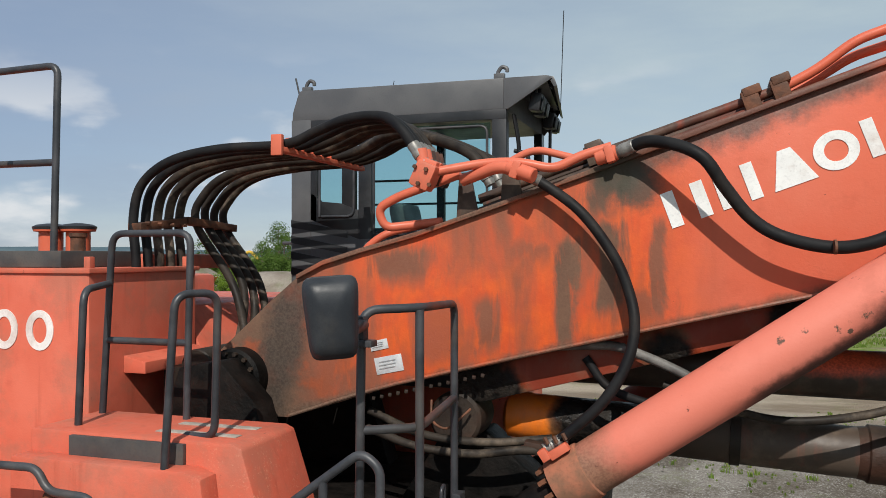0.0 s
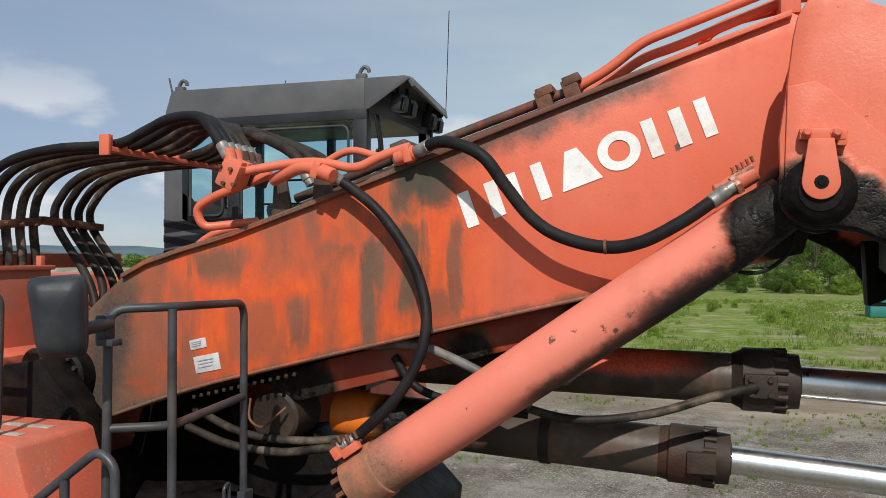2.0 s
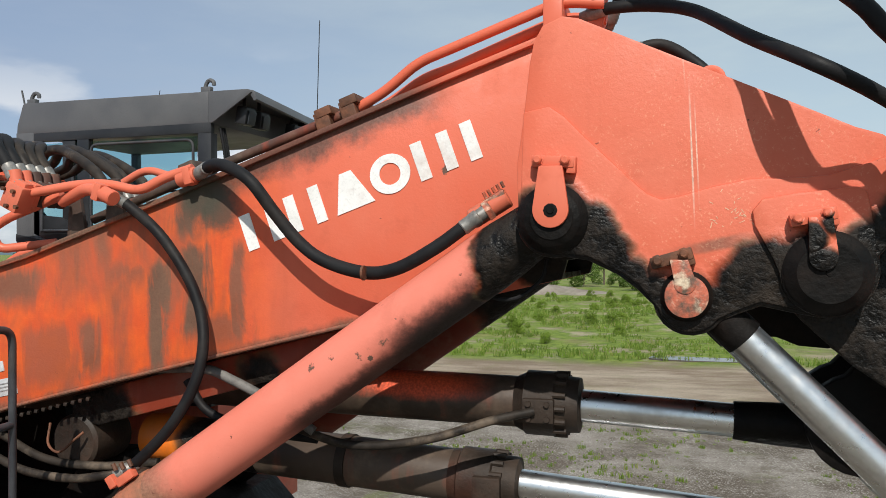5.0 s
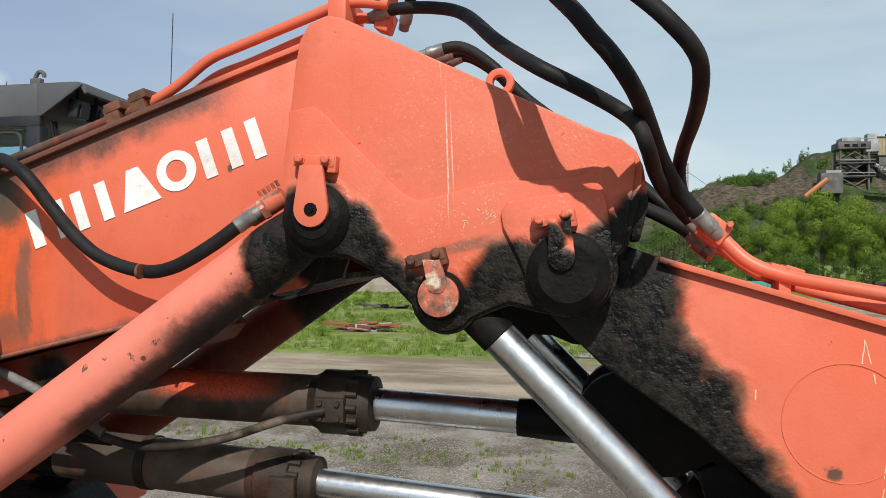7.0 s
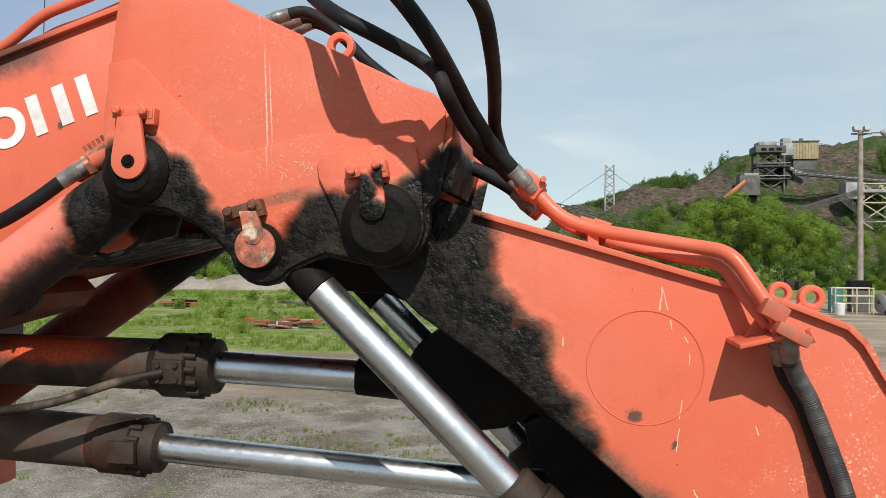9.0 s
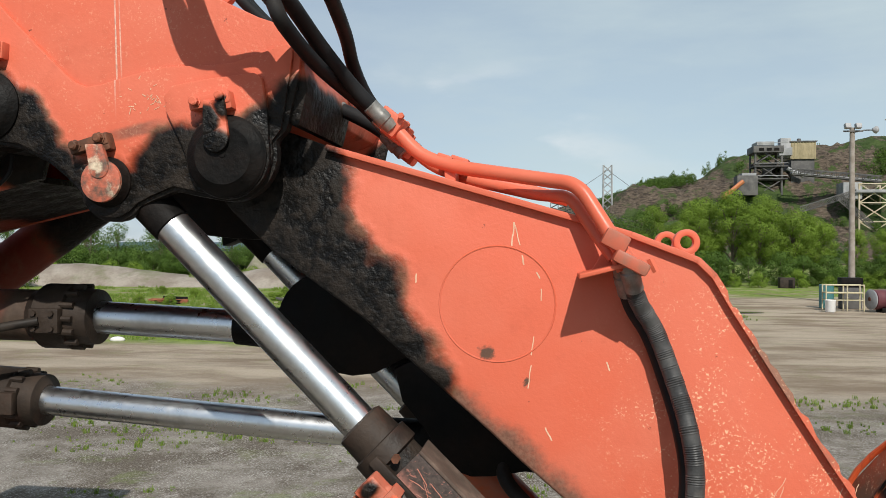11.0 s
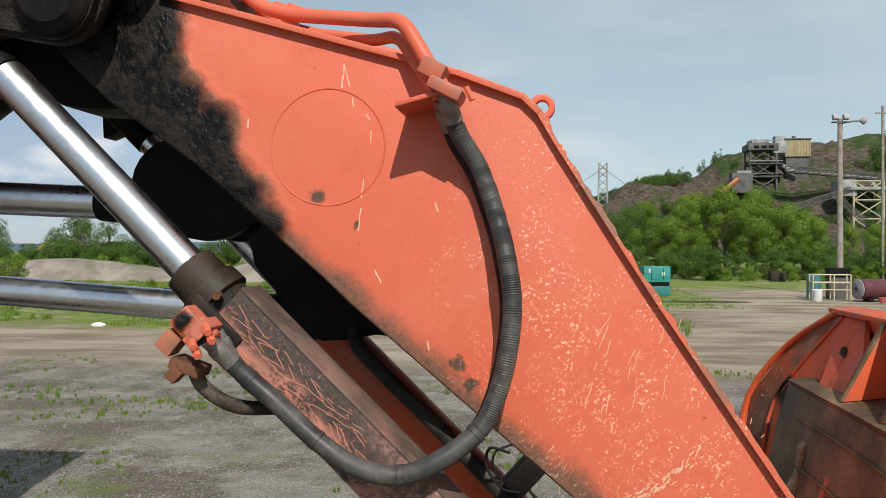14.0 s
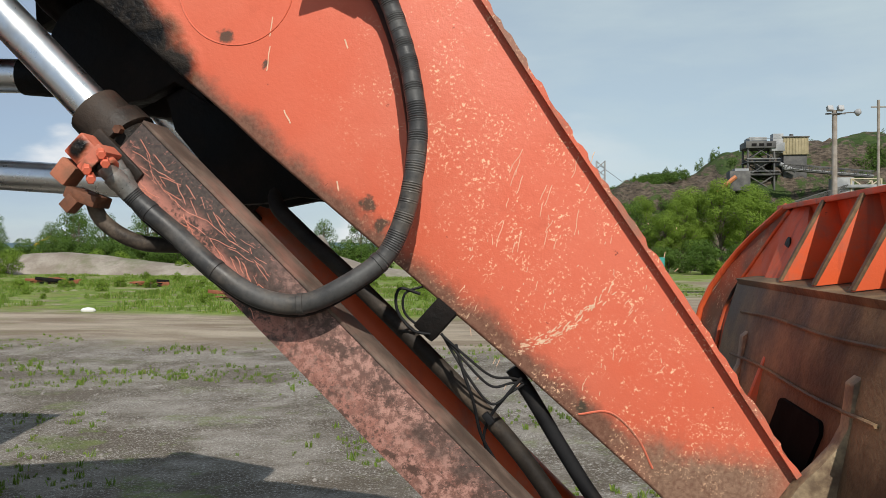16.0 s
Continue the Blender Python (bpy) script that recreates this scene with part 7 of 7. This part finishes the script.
scatter(b2, [(rb.uniform(8, 56), rb.uniform(98, 103), rb.uniform(0.4, 0.9)) for k in range(12)] + [(rb.uniform(-66, -24), rb.uniform(88, 98), rb.uniform(0.5, 1.0)) for k in range(16)] + [(rb.uniform(-34, 8), rb.uniform(40, 86), rb.uniform(0.10, 0.34)) for k in range(90)] + [(rb.uniform(-90, -50), rb.uniform(75, 110), rb.uniform(0.5, 1.1)) for k in range(16)] + [(-22 - 0.62 * d + rb.uniform(-14, 10), 16 + d, rb.uniform(0.35, 0.95)) for d in (rb.uniform(34, 76) for k in range(34))])

# gravel berm behind the meadow
M_BERM = simple("pale grey-brown gravel heap", (0.20, 0.165, 0.135), (0.30, 0.265, 0.225), 0.4, 0.95, 0.0, 0.8, 0.08, 4.0, 0.2, (0.085, 0.11, 0.035), 0.5)


def berm(name, x0, x1, y, height, depth, seed, label):
    own = bmesh.new()
    n = 64
    rows = []
    for j in range(9):
        v = j / 8
        row = []
        for k in range(n + 1):
            x = x0 + (x1 - x0) * k / n
            h = height * (math.sin(math.pi * v) ** 0.8) * (0.75 + 0.5 * noise.noise((x * 0.07, seed, 0)))
            h *= min(1.0, 6.0 * k / n, 6.0 * (n - k) / n)
            row.append(own.verts.new((x, y + depth * (v - 0.5) + 1.5 * noise.noise((x * 0.05, seed, 4)), h + 0.25 * noise.noise((x * 0.4, v * 5, seed)) * (0 < j < 8) - 0.05)))
        rows.append(row)
    for a, b in zip(rows, rows[1:]):
        for k in range(n):
            own.faces.new((a[k], a[k + 1], b[k + 1], b[k]))
    return tagged(part(name, own, M_BERM), label, "gravel heap", kind="structure")


berm("gravel_berm", -78, -6, 90, 2.5, 9, 3.0, "long pale gravel berm behind the meadow")
berm("gravel_heap", -84, -52, 84, 4.2, 12, 9.0, "heap of broken rock with grass")
berm("gravel_heap", -34, -20, 101, 5.5, 12, 12.0, "pale gravel heap among bushes")

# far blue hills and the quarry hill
# the distance haze is mixed into the hills' own pale blue
M_FAR = simple("wooded hills with haze painted in blue", (0.085, 0.125, 0.150), (0.110, 0.155, 0.175), 0.01, 1.0, 0.0, 0.1, 1.0, 0.05, 0.0)
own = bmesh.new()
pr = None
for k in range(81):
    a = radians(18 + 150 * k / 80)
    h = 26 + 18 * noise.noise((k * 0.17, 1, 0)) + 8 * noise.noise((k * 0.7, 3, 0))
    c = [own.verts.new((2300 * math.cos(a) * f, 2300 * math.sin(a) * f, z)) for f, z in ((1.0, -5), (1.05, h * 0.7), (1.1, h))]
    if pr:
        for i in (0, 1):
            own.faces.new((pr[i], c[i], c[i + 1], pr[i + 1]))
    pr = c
tagged(part("far_hills", own, M_FAR), "wooded hills with haze painted in blue on the horizon", "hill", kind="structure")


def hill_material():
    m = Mat("quarry hillside of rock and scrub", 0.95, 0.0, 0.15)
    n1, n2, n3 = m.noise(0.045, 6.0, 0.65), m.noise(0.22, 6.0, 0.7), m.noise(1.0, 5.0, 0.7, m.scaled((0.5, 0.5, 1.6)))
    rock = m.mix(m.ramp(n3, 0.34, 0.66), (0.045, 0.036, 0.029), (0.145, 0.112, 0.084))
    rock = m.mix(m.ramp(m.noise(0.5, 6.0, 0.8), 0.52, 0.70, 0.0, 0.7), rock, (0.20, 0.165, 0.128))
    green = m.mix(m.ramp(n2, 0.4, 0.62), (0.028, 0.050, 0.016), (0.060, 0.088, 0.028))
    c = m.mix(m.ramp(m.math("ADD", m.math("MULTIPLY", n1, 0.6), m.math("MULTIPLY", n2, 0.4)), 0.50, 0.54), rock, green)
    m.color(c)
    m.bump(n3, 1.0, 1.0)
    return m.mat


own = bmesh.new()
RIDGE = [(-5, 4), (7, 20), (20, 23), (31, 27), (43, 32), (60, 34), (72, 40), (84, 42), (100, 42), (126, 46), (160, 49), (220, 46), (280, 36)]


def ridge(x):
    for (a, h), (b, g) in zip(RIDGE, RIDGE[1:]):
        if a <= x <= b:
            return h + (g - h) * (x - a) / (b - a)
    return 2.0


rows = []
for j in range(26):
    v = j / 25
    row = []
    for k in range(191):
        x = -5 + 285 * k / 190
        h = ridge(x)
        step = min(1.0, v * 1.12)
        s = step * step * (3 - 2 * step)
        terr = s + 0.075 * math.sin(s * 15 + x * 0.05 + 2.0 * noise.noise((x * 0.05, 3, 1)))
        z = h * terr + (3.0 * noise.noise((x * 0.07, v * 9, 2)) + 2.4 * noise.noise((x * 0.30, v * 30, 5))) * min(1, v * 5) * (0.35 if v > 0.85 else 1.0) - 0.5
        row.append(own.verts.new((x, 262 + 85 * v, z)))
    rows.append(row)
for a, b in zip(rows, rows[1:]):
    for k in range(190):
        own.faces.new((a[k], a[k + 1], b[k + 1], b[k]))
tagged(part("quarry_hill", own, hill_material()), "rocky quarry hillside with scrub and ledges", "hill", kind="structure")
# scrub along the hill
clumps = []
rh = random.Random(12)
for k in range(3000):
    x, v = rh.uniform(0, 200), rh.random() ** 0.6
    if noise.noise((x * 0.04, v * 4, 8)) < -0.12 or (68 < x < 116 and 0.25 < v < 0.85 and rh.random() < 0.85):
        continue
    step = min(1.0, v * 1.12)
    z = ridge(x) * step * step * (3 - 2 * step)
    rad = rh.uniform(0.6, 1.9) * (1.3 if v > 0.9 else 1.0)
    clumps.append(((x, 262 + 85 * v, z + rad * 0.15 - 0.8), rad))
for k in range(46):
    x, tall = rh.uniform(40, 190), rh.uniform(0.5, 1.15)
    if 73 < x < 99:
        continue
    for j in range(4):
        clumps.append(((x + rh.uniform(-0.3, 0.3), 340, ridge(x) - 0.7 + 1.5 * tall * j * rh.uniform(0.7, 1.1)), (1.5 - 0.32 * j) * tall))
me = leaf_cloud(clumps, 0.42, 60, 44, 1.15)
me.materials.append(M_LEAF_DARK)
tagged(new("hill_scrub", me), "dark scrub and small trees on the hillside", "scrub", kind="stuff")

# ---- quarry plant on the hill ----
M_PLANTSTEEL = simple("weathered grey plant steel", (0.065, 0.063, 0.062), (0.145, 0.138, 0.130), 0.3, 0.7, 0.2, 0.2, 0.05, 3.0)
M_PLANTTAN = simple("tan corrugated cladding", (0.27, 0.225, 0.13), (0.36, 0.30, 0.185), 0.6, 0.8, 0.0, 0.2, 0.05, 3.0)
M_PLANTPALE = simple("pale grey cladding", (0.22, 0.225, 0.23), (0.36, 0.36, 0.36), 0.3, 0.7, 0.0, 0.2, 0.05, 3.0)


def truss(parent, name, p, q, w, h, n, mat, r=0.18):
    """A lattice girder from p to q."""
    p, q = Vector(p), Vector(q)
    d = q - p
    side, up = Vector((0, w / 2, 0)), Vector((0, 0, h))
    own = bmesh.new()
    for s in (-1, 1):
        for z in (0, 1):
            rod(p + side * s + up * z, q + side * s + up * z, r, 5, own)
        for k in range(n):
            a, b = p + d * (k / n) + side * s, p + d * ((k + 1) / n) + side * s
            rod(a, b + up, r * 0.7, 4, own)
            rod(a, a + up, r * 0.7, 4, own)
    return part(name, own, mat, parent)


def tower_frame(parent, x0, x1, y0, y1, z0, z1, levels, mat, r=0.35):
    for x in (x0, x1):
        for y in (y0, y1):
            part("column", rod((x, y, z0), (x, y, z1), r, 6), mat, parent)
    for k in range(levels):
        a, b = z0 + (z1 - z0) * k / levels, z0 + (z1 - z0) * (k + 1) / levels
        for y in (y0, y1):
            part("brace", rod((x0, y, a), (x1, y, b), r * 0.6, 5), mat, parent)
            part("brace", rod((x1, y, a), (x0, y, b), r * 0.6, 5), mat, parent)
            part("beam", rod((x0, y, b), (x1, y, b), r * 0.7, 5), mat, parent)


crusher = thing("crusher_tower", "grey steel crusher tower with tan cladding on the hill", "quarry plant", (0, 0, 0))
tower_frame(crusher, 76.5, 85.5, 306, 314, 24, 41.5, 3, M_PLANTSTEEL, 0.4)
part("tower_house", slab(75.6, 86, 305, 315, 39.6, 42.0, 0.1), M_PLANTSTEEL, crusher)
part("tower_rail", slab(77.0, 83, 306, 314, 42.0, 43.6, 0.1), M_PLANTPALE, crusher)
part("tan_building", slab(89.0, 97.8, 308, 318, 37.4, 43.6, 0.1), M_PLANTTAN, crusher, "tan corrugated building")
part("stair_tower", slab(85.6, 89.2, 308, 312, 38.0, 45.0, 0.1), M_PLANTPALE, crusher)
part("bin", prism([(71, 32), (76, 32), (75, 26), (72, 26)], 302, 307, 0.1), M_PLANTPALE, crusher)
part("lower_house", slab(69, 76, 300, 306, 24, 31, 0.1), M_PLANTSTEEL, crusher)
for k in range(9):
    part("cladding_rib", slab(89.3 + k, 89.5 + k, 307.85, 308.0, 37.5, 43.5, 0), M_PLANTTAN, crusher)
part("lower_building", slab(89.4, 97.4, 308.6, 318, 27.0, 37.4, 0.1), M_PLANTSTEEL, crusher)
part("roof_edge", slab(88.7, 98.1, 307.6, 318.3, 43.55, 43.95, 0.05), M_PLANTSTEEL, crusher)
part("roof_fan", rod((93.0, 312, 43.9), (93.0, 312, 45.2), 0.7, 10), M_PLANTSTEEL, crusher)
part("lean_to", prism([(84.5, 38.5), (89.0, 38.5), (89.0, 41.5), (84.5, 40.6)], 305.5, 308.5, 0.1), M_PLANTPALE, crusher)
for z in (30, 34.5):
    part("platform", slab(76.0, 87.5, 305.2, 314.5, z, z + 0.4, 0.05), M_PLANTSTEEL, crusher)
for z in (31.3, 35.8, 43.0):
    part("platform_rail", rod((76.0, 305.2, z), (87.5, 305.2, z), 0.12, 5), M_PLANTPALE, crusher)
part("chute", prism([(79.0, 36.0), (83.0, 36.0), (82.0, 31.5), (80.2, 31.5)], 306.5, 309.5, 0.1), M_PLANTSTEEL, crusher)
part("inclined_duct", rod((87.6, 306.5, 34.0), (93.0, 306.5, 31.2), 0.7, 8), M_PLANTPALE, crusher)
for k in range(3):
    part("window_opening", slab(77.5 + 2.6 * k, 79.2 + 2.6 * k, 304.9, 305.05, 40.2, 41.2, 0), M_BLACKSTEEL, crusher)
part("machine_arm", rod((64, 300, 23), (71, 300, 29), 0.8, 6), simple("orange machine paint", (0.45, 0.15, 0.05), (0.5, 0.2, 0.1), 1.0, 0.6), crusher)

conveyor = thing("conveyor", "long grey lattice conveyor across the hillside", "conveyor", (0, 0, 0), "quarry conveyors")
truss(conveyor, "gallery", (86, 296, 30.8), (115, 296, 28.0), 2.2, 2.0, 14, M_PLANTSTEEL)
part("belt", prism([(86, 31.2), (115, 28.4), (115, 28.7), (86, 31.5)], 295, 297, 0), M_PLANTPALE, conveyor)
screen_house = thing("screen_tower", "pale steel screening tower on braced legs", "quarry plant", (0, 0, 0))
tower_frame(screen_house, 106, 115.5, 290, 298, 8, 27, 3, simple("tan painted legs", (0.42, 0.35, 0.24), (0.5, 0.44, 0.33), 0.5, 0.6), 0.35)
part("deck", slab(103.5, 117, 289, 299, 24.0, 25.0, 0.1), M_PLANTPALE, screen_house)
part("house", slab(101, 107, 290, 297, 22, 27.5, 0.1), M_PLANTPALE, screen_house)
conveyor2 = thing("conveyor", "grey lattice conveyor sloping to a stone heap", "conveyor", (0, 0, 0), "quarry conveyors")
truss(conveyor2, "gallery", (87, 288, 17.5), (104, 288, 23), 2.0, 1.8, 9, M_PLANTSTEEL)
truss(conveyor2, "gallery", (98, 284, 21), (108, 284, 12), 2.0, 1.8, 6, M_PLANTSTEEL)
conveyor3 = thing("conveyor", "low lattice conveyor beyond the trees", "conveyor", (0, 0, 0), "quarry conveyors")
truss(conveyor3, "gallery", (4, 285, 19), (34, 285, 12), 2.0, 1.8, 12, M_PLANTSTEEL)
for k in range(4):
    part("leg", rod((8 + 7 * k, 285, 1), (8 + 7 * k, 285, 18 - 1.6 * k), 0.3, 5), M_PLANTSTEEL, conveyor3)
mast = thing("lattice_tower", "tall pale lattice tower with stay cables", "tower", (25.3, 318, 0))
own = bmesh.new()
for x in (-1.5, 1.5):
    rod((x * 1.3, 0, 0), (x, 0, 37), 0.35, 5, own)
for k in range(12):
    rod((-1.8, 0, 3 * k + 1), (1.8, 0, 3 * k + 4), 0.18, 4, own)
    rod((1.8, 0, 3 * k + 1), (-1.8, 0, 3 * k + 4), 0.18, 4, own)
part("lattice", own, M_PLANTPALE, mast)
for x in (-22, 20):
    part("stay_cable", rod((0, 0, 35), (x, 0, 20), 0.08, 4), M_PLANTSTEEL, mast)
own = turned([(0, 8.0), (4, 5.5), (7.5, 2.0), (8.6, 0.2)], (112, 262, 0), (112, 262, 9), 24)
tagged(part("stone_heap", own, M_BERM), "conical heap of crushed stone below the conveyor", "stone heap")

# ---- things in the yard ----
M_WOODPOLE = simple("weathered grey pole wood", (0.22, 0.185, 0.15), (0.32, 0.285, 0.25), 2.0, 0.9, 0.0, 0.4, 0.01, 20)
pole = thing("lamp_pole", "weathered wooden pole with floodlights on top", "lamp pole", (28.4, 70, 0))
part("shaft", turned([(0, 0.26), (14.2, 0.19)], (0, 0, -0.2), (0, 0, 14), 14), M_WOODPOLE, pole)
part("crossarm", block((1.5, 0.12, 0.12), pose(0, -0.2, 13.7), 0.01), M_PLANTSTEEL, pole)
for x in (-0.45, 0.35):
    fl = part("floodlight", block((0.45, 0.35, 0.40), pose(x, -0.3, 14.1, -20, 0, 10), 0.04), M_PLANTPALE, pole)
    part("lens", block((0.36, 0.02, 0.30), pose(x, -0.49, 14.05, -20, 0, 10), 0.01), M_PLANTSTEEL, fl)
part("lamp_arm", bent([(0, 0, 13.6), (0.9, 0, 13.8), (1.5, 0, 13.8)], 0.05, 0.2), M_PLANTSTEEL, pole)
part("lamp_head", turned([(0, 0.1), (0.2, 0.28), (0.35, 0.30), (0.5, 0.1)], (1.5, 0, 13.85), (2.2, 0, 13.75), 14), M_PLANTPALE, pole)
pole2 = thing("utility_pole", "thin utility pole beyond the lamp pole", "utility pole", (43, 100, 0))
part("shaft", rod((0, 0, -0.2), (0, 0, 20), 0.16, 10), M_WOODPOLE, pole2)
part("crossarm", block((1.6, 0.12, 0.14), pose(0, 0, 19.2), 0.01), M_WOODPOLE, pole2)

M_TEAL = simple("faded teal enamel", (0.025, 0.21, 0.185), (0.04, 0.27, 0.235), 1.2, 0.5, 0.0, 0.1, 0.01, 20)
genset = thing("generator_box", "teal generator housing on a teal base", "generator", (13.4, 64.9, 0))
part("housing", block((2.0, 1.3, 1.20), pose(0, 0, 1.68, 0, 0, 8), 0.03), M_TEAL, genset)
part("base", block((2.0, 1.2, 0.75), pose(0, 0, 0.42, 0, 0, 8), 0.03), simple("dark teal enamel", (0.02, 0.15, 0.135), (0.03, 0.19, 0.17), 1.2, 0.5), genset)
part("gap_frame", block((1.9, 1.1, 0.3), pose(0, 0, 0.93, 0, 0, 8), 0.02), M_BLACKSTEEL, genset)
for x, z in ((-0.45, 1.95), (0.55, 1.7)):
    part("label_plate", block((0.22, 0.01, 0.30), pose(x, -0.66 + x * 0.14, z, 0, 0, 8), 0.004), M_STICKER, genset)
for x in (-0.5, 0.4):
    part("panel_seam", block((0.03, 0.012, 0.9), pose(x + 0.15, -0.655 + x * 0.14, 1.7, 0, 0, 8), 0.002), M_BLACKSTEEL, genset)

M_YELLOWED = simple("yellowed steel paint", (0.42, 0.36, 0.22), (0.50, 0.45, 0.32), 4.0, 0.6)
rack = thing("steel_rack", "yellowed steel rack of pipes beside drums", "rack", (25.0, 61.6, 0))
for x in (-1.3, 0.1, 1.2):
    for y in (-0.4, 0.4):
        part("post", rod((x, y, 0), (x, y, 1.85), 0.05, 8), M_YELLOWED, rack)
for z in (0.75, 1.25, 1.8):
    part("rail", rod((-1.35, -0.4, z), (1.25, -0.4, z), 0.04, 8), M_YELLOWED, rack)
    part("rail", rod((-1.35, 0.4, z), (1.25, 0.4, z), 0.04, 8), M_YELLOWED, rack)
part("shelf", block((2.6, 0.8, 0.05), pose(-0.05, 0, 1.28), 0.01), M_YELLOWED, rack)
tagged(part("plastic_drum", turned([(0, 0.28), (0.05, 0.32), (0.75, 0.34), (0.78, 0.36), (0.83, 0.36), (0.84, 0.30), (0.80, 0.29)], (23.6, 60.0, 0), (23.6, 60, 1), 22), simple("white plastic", (0.75, 0.74, 0.72), (0.8, 0.8, 0.78), 4.0, 0.4)), "white plastic drum standing on the gravel", "drum")
tank2 = thing("lying_tank", "dark maroon tank lying down, pale round end", "tank", (26.6, 61.2, 0))
part("shell", turned([(0, 0.62), (0.05, 0.70), (4.6, 0.70), (4.65, 0.62)], (0.1, 0, 0.82), (4.6, 1.2, 0.82), 28), simple("dark maroon paint", (0.085, 0.022, 0.030), (0.12, 0.035, 0.04), 1.5, 0.5), tank2)
part("end_cap", turned([(0, 0.66), (0.04, 0.72), (0.10, 0.70)], (-0.02, -0.03, 0.82), (4.6, 1.2, 0.82), 28), M_PLANTPALE, tank2)
part("hub", turned([(0, 0.14), (0.03, 0.14)], (-0.06, -0.04, 0.85), (-1, -0.3, 0.85), 16), M_RUST, tank2)
for x in (0.8, 3.4):
    part("saddle", block((0.3, 1.2, 0.35), pose(x, 0.27 * x, 0.1), 0.03), M_BLACKSTEEL, tank2)
tagged(part("tool_cart", block((1.5, 0.9, 0.7), pose(26.3, 64.2, 1.9), 0.05), M_BLACKSTEEL), "dark box on the rack's far side", "box")
tagged(part("box_stand", block((1.4, 0.8, 1.6), pose(26.3, 64.2, 0.78), 0.04), M_PLANTSTEEL), "grey stand behind the rack", "stand")
tagged(part("red_pail", turned([(0, 0.2), (0.35, 0.26), (0.36, 0.22)], (27.6, 59.4, 0), (27.6, 59.4, 1), 16), simple("faded red plastic", (0.4, 0.09, 0.08), (0.48, 0.12, 0.1), 4.0, 0.5)), "faded red pail on the gravel", "pail")
tagged(part("teal_drum", turned([(0, 0.45), (0.05, 0.5), (1.7, 0.5), (1.75, 0.45)], (24.6, 64.0, 0), (24.6, 64, 2), 20), simple("dull teal drum paint", (0.05, 0.16, 0.16), (0.08, 0.2, 0.2), 2.0, 0.5)), "tall dull teal drum behind the rack", "drum")
shed = thing("rusty_container", "rusty brown container in the bushes", "container", (31.0, 98, 0))
shed.scale = (0.5, 0.5, 0.5)
part("shell", block((3.2, 2.2, 2.4), pose(0, 0, 1.2), 0.04), M_OILY, shed)
part("door", block((0.9, 0.04, 1.9), pose(0.6, -1.12, 1.0), 0.01), M_BLACKSTEEL, shed)

# rusty scrap on the meadow
def scrap(name, label, x, y, pieces, mats, seed):
    r = random.Random(seed)
    pile = thing(name, label, "scrap pile", (x, y, 0))
    for k in range(pieces):
        size = (r.uniform(0.5, 2.4), r.uniform(0.08, 0.35), r.uniform(0.05, 0.3))
        part("scrap_piece", block(size, pose(r.uniform(-1.4, 1.4), r.uniform(-0.6, 0.6), 0.1 + 0.03 * k, r.uniform(-8, 8), r.uniform(-7, 7), r.uniform(-30, 30)), 0.02), r.choice(mats), pile)
    return pile


M_REDRUST = simple("red-brown rust", (0.20, 0.065, 0.030), (0.30, 0.11, 0.055), 3.0, 0.85, 0.0, 0.4, 0.02, 20)
scrap("scrap_pile", "low pile of rusty steel sheets in the grass", -10.3, 44.5, 14, [M_REDRUST, M_REDRUST, M_RUST, M_PLANTPALE], 2)
scrap("scrap_pile", "dark scrap pieces in the grass", -14.5, 62, 8, [M_BLACKSTEEL, M_PLANTSTEEL], 5)
scrap("scrap_pile", "dark scrap pieces in the grass", -24, 60, 10, [M_BLACKSTEEL, M_REDRUST], 8)
scrap("scrap_pile", "rusty beams along the meadow", -33, 62, 12, [M_REDRUST, M_BLACKSTEEL], 9)
own = bmesh.new()
bmesh.ops.create_icosphere(own, subdivisions=2, radius=0.2, matrix=pose(-14.3, 35.2, 0.08) @ Matrix.Diagonal((1.8, 1.0, 0.7, 1)))
tagged(part("white_stone", own, simple("pale stone", (0.6, 0.58, 0.54), (0.7, 0.68, 0.64), 3.0, 0.8)), "pale stone at the track's edge", "stone")
yellow = thing("far_excavator", "small yellow excavator far off on the heap", "excavator", (-92, 155, 0))
M_YELLOW = simple("yellow machine paint", (0.60, 0.36, 0.04), (0.65, 0.42, 0.07), 1.0, 0.5)
part("body", block((5.0, 3.4, 2.4), pose(0, 0, 3.0), 0.2), M_YELLOW, yellow)
part("boom", bent([(1.5, 0, 3.8), (-3.0, 0, 7.4), (-7.5, 0, 5.0), (-9, 0, 1.2)], 0.45, 1.0), M_YELLOW, yellow)
part("tracks", block((5.4, 3.6, 1.7), pose(0, 0, 0.85), 0.4), M_BLACKSTEEL, yellow)
yellow.scale = (0.72, 0.72, 0.72)
orange2 = thing("orange_screen", "orange mobile screening plant behind the cab", "screening plant", (-33, 45, 0))
part("hopper", prism([(-2.5, 2.0), (2.5, 2.0), (3.2, 3.0), (-3.2, 3.0)], -1.2, 1.2, 0.05), simple("orange plant paint", (0.5, 0.14, 0.02), (0.55, 0.18, 0.03), 1.0, 0.5), orange2)
part("chassis", block((6, 2, 1.9), pose(0, 0, 0.95), 0.1), M_BLACKSTEEL, orange2)
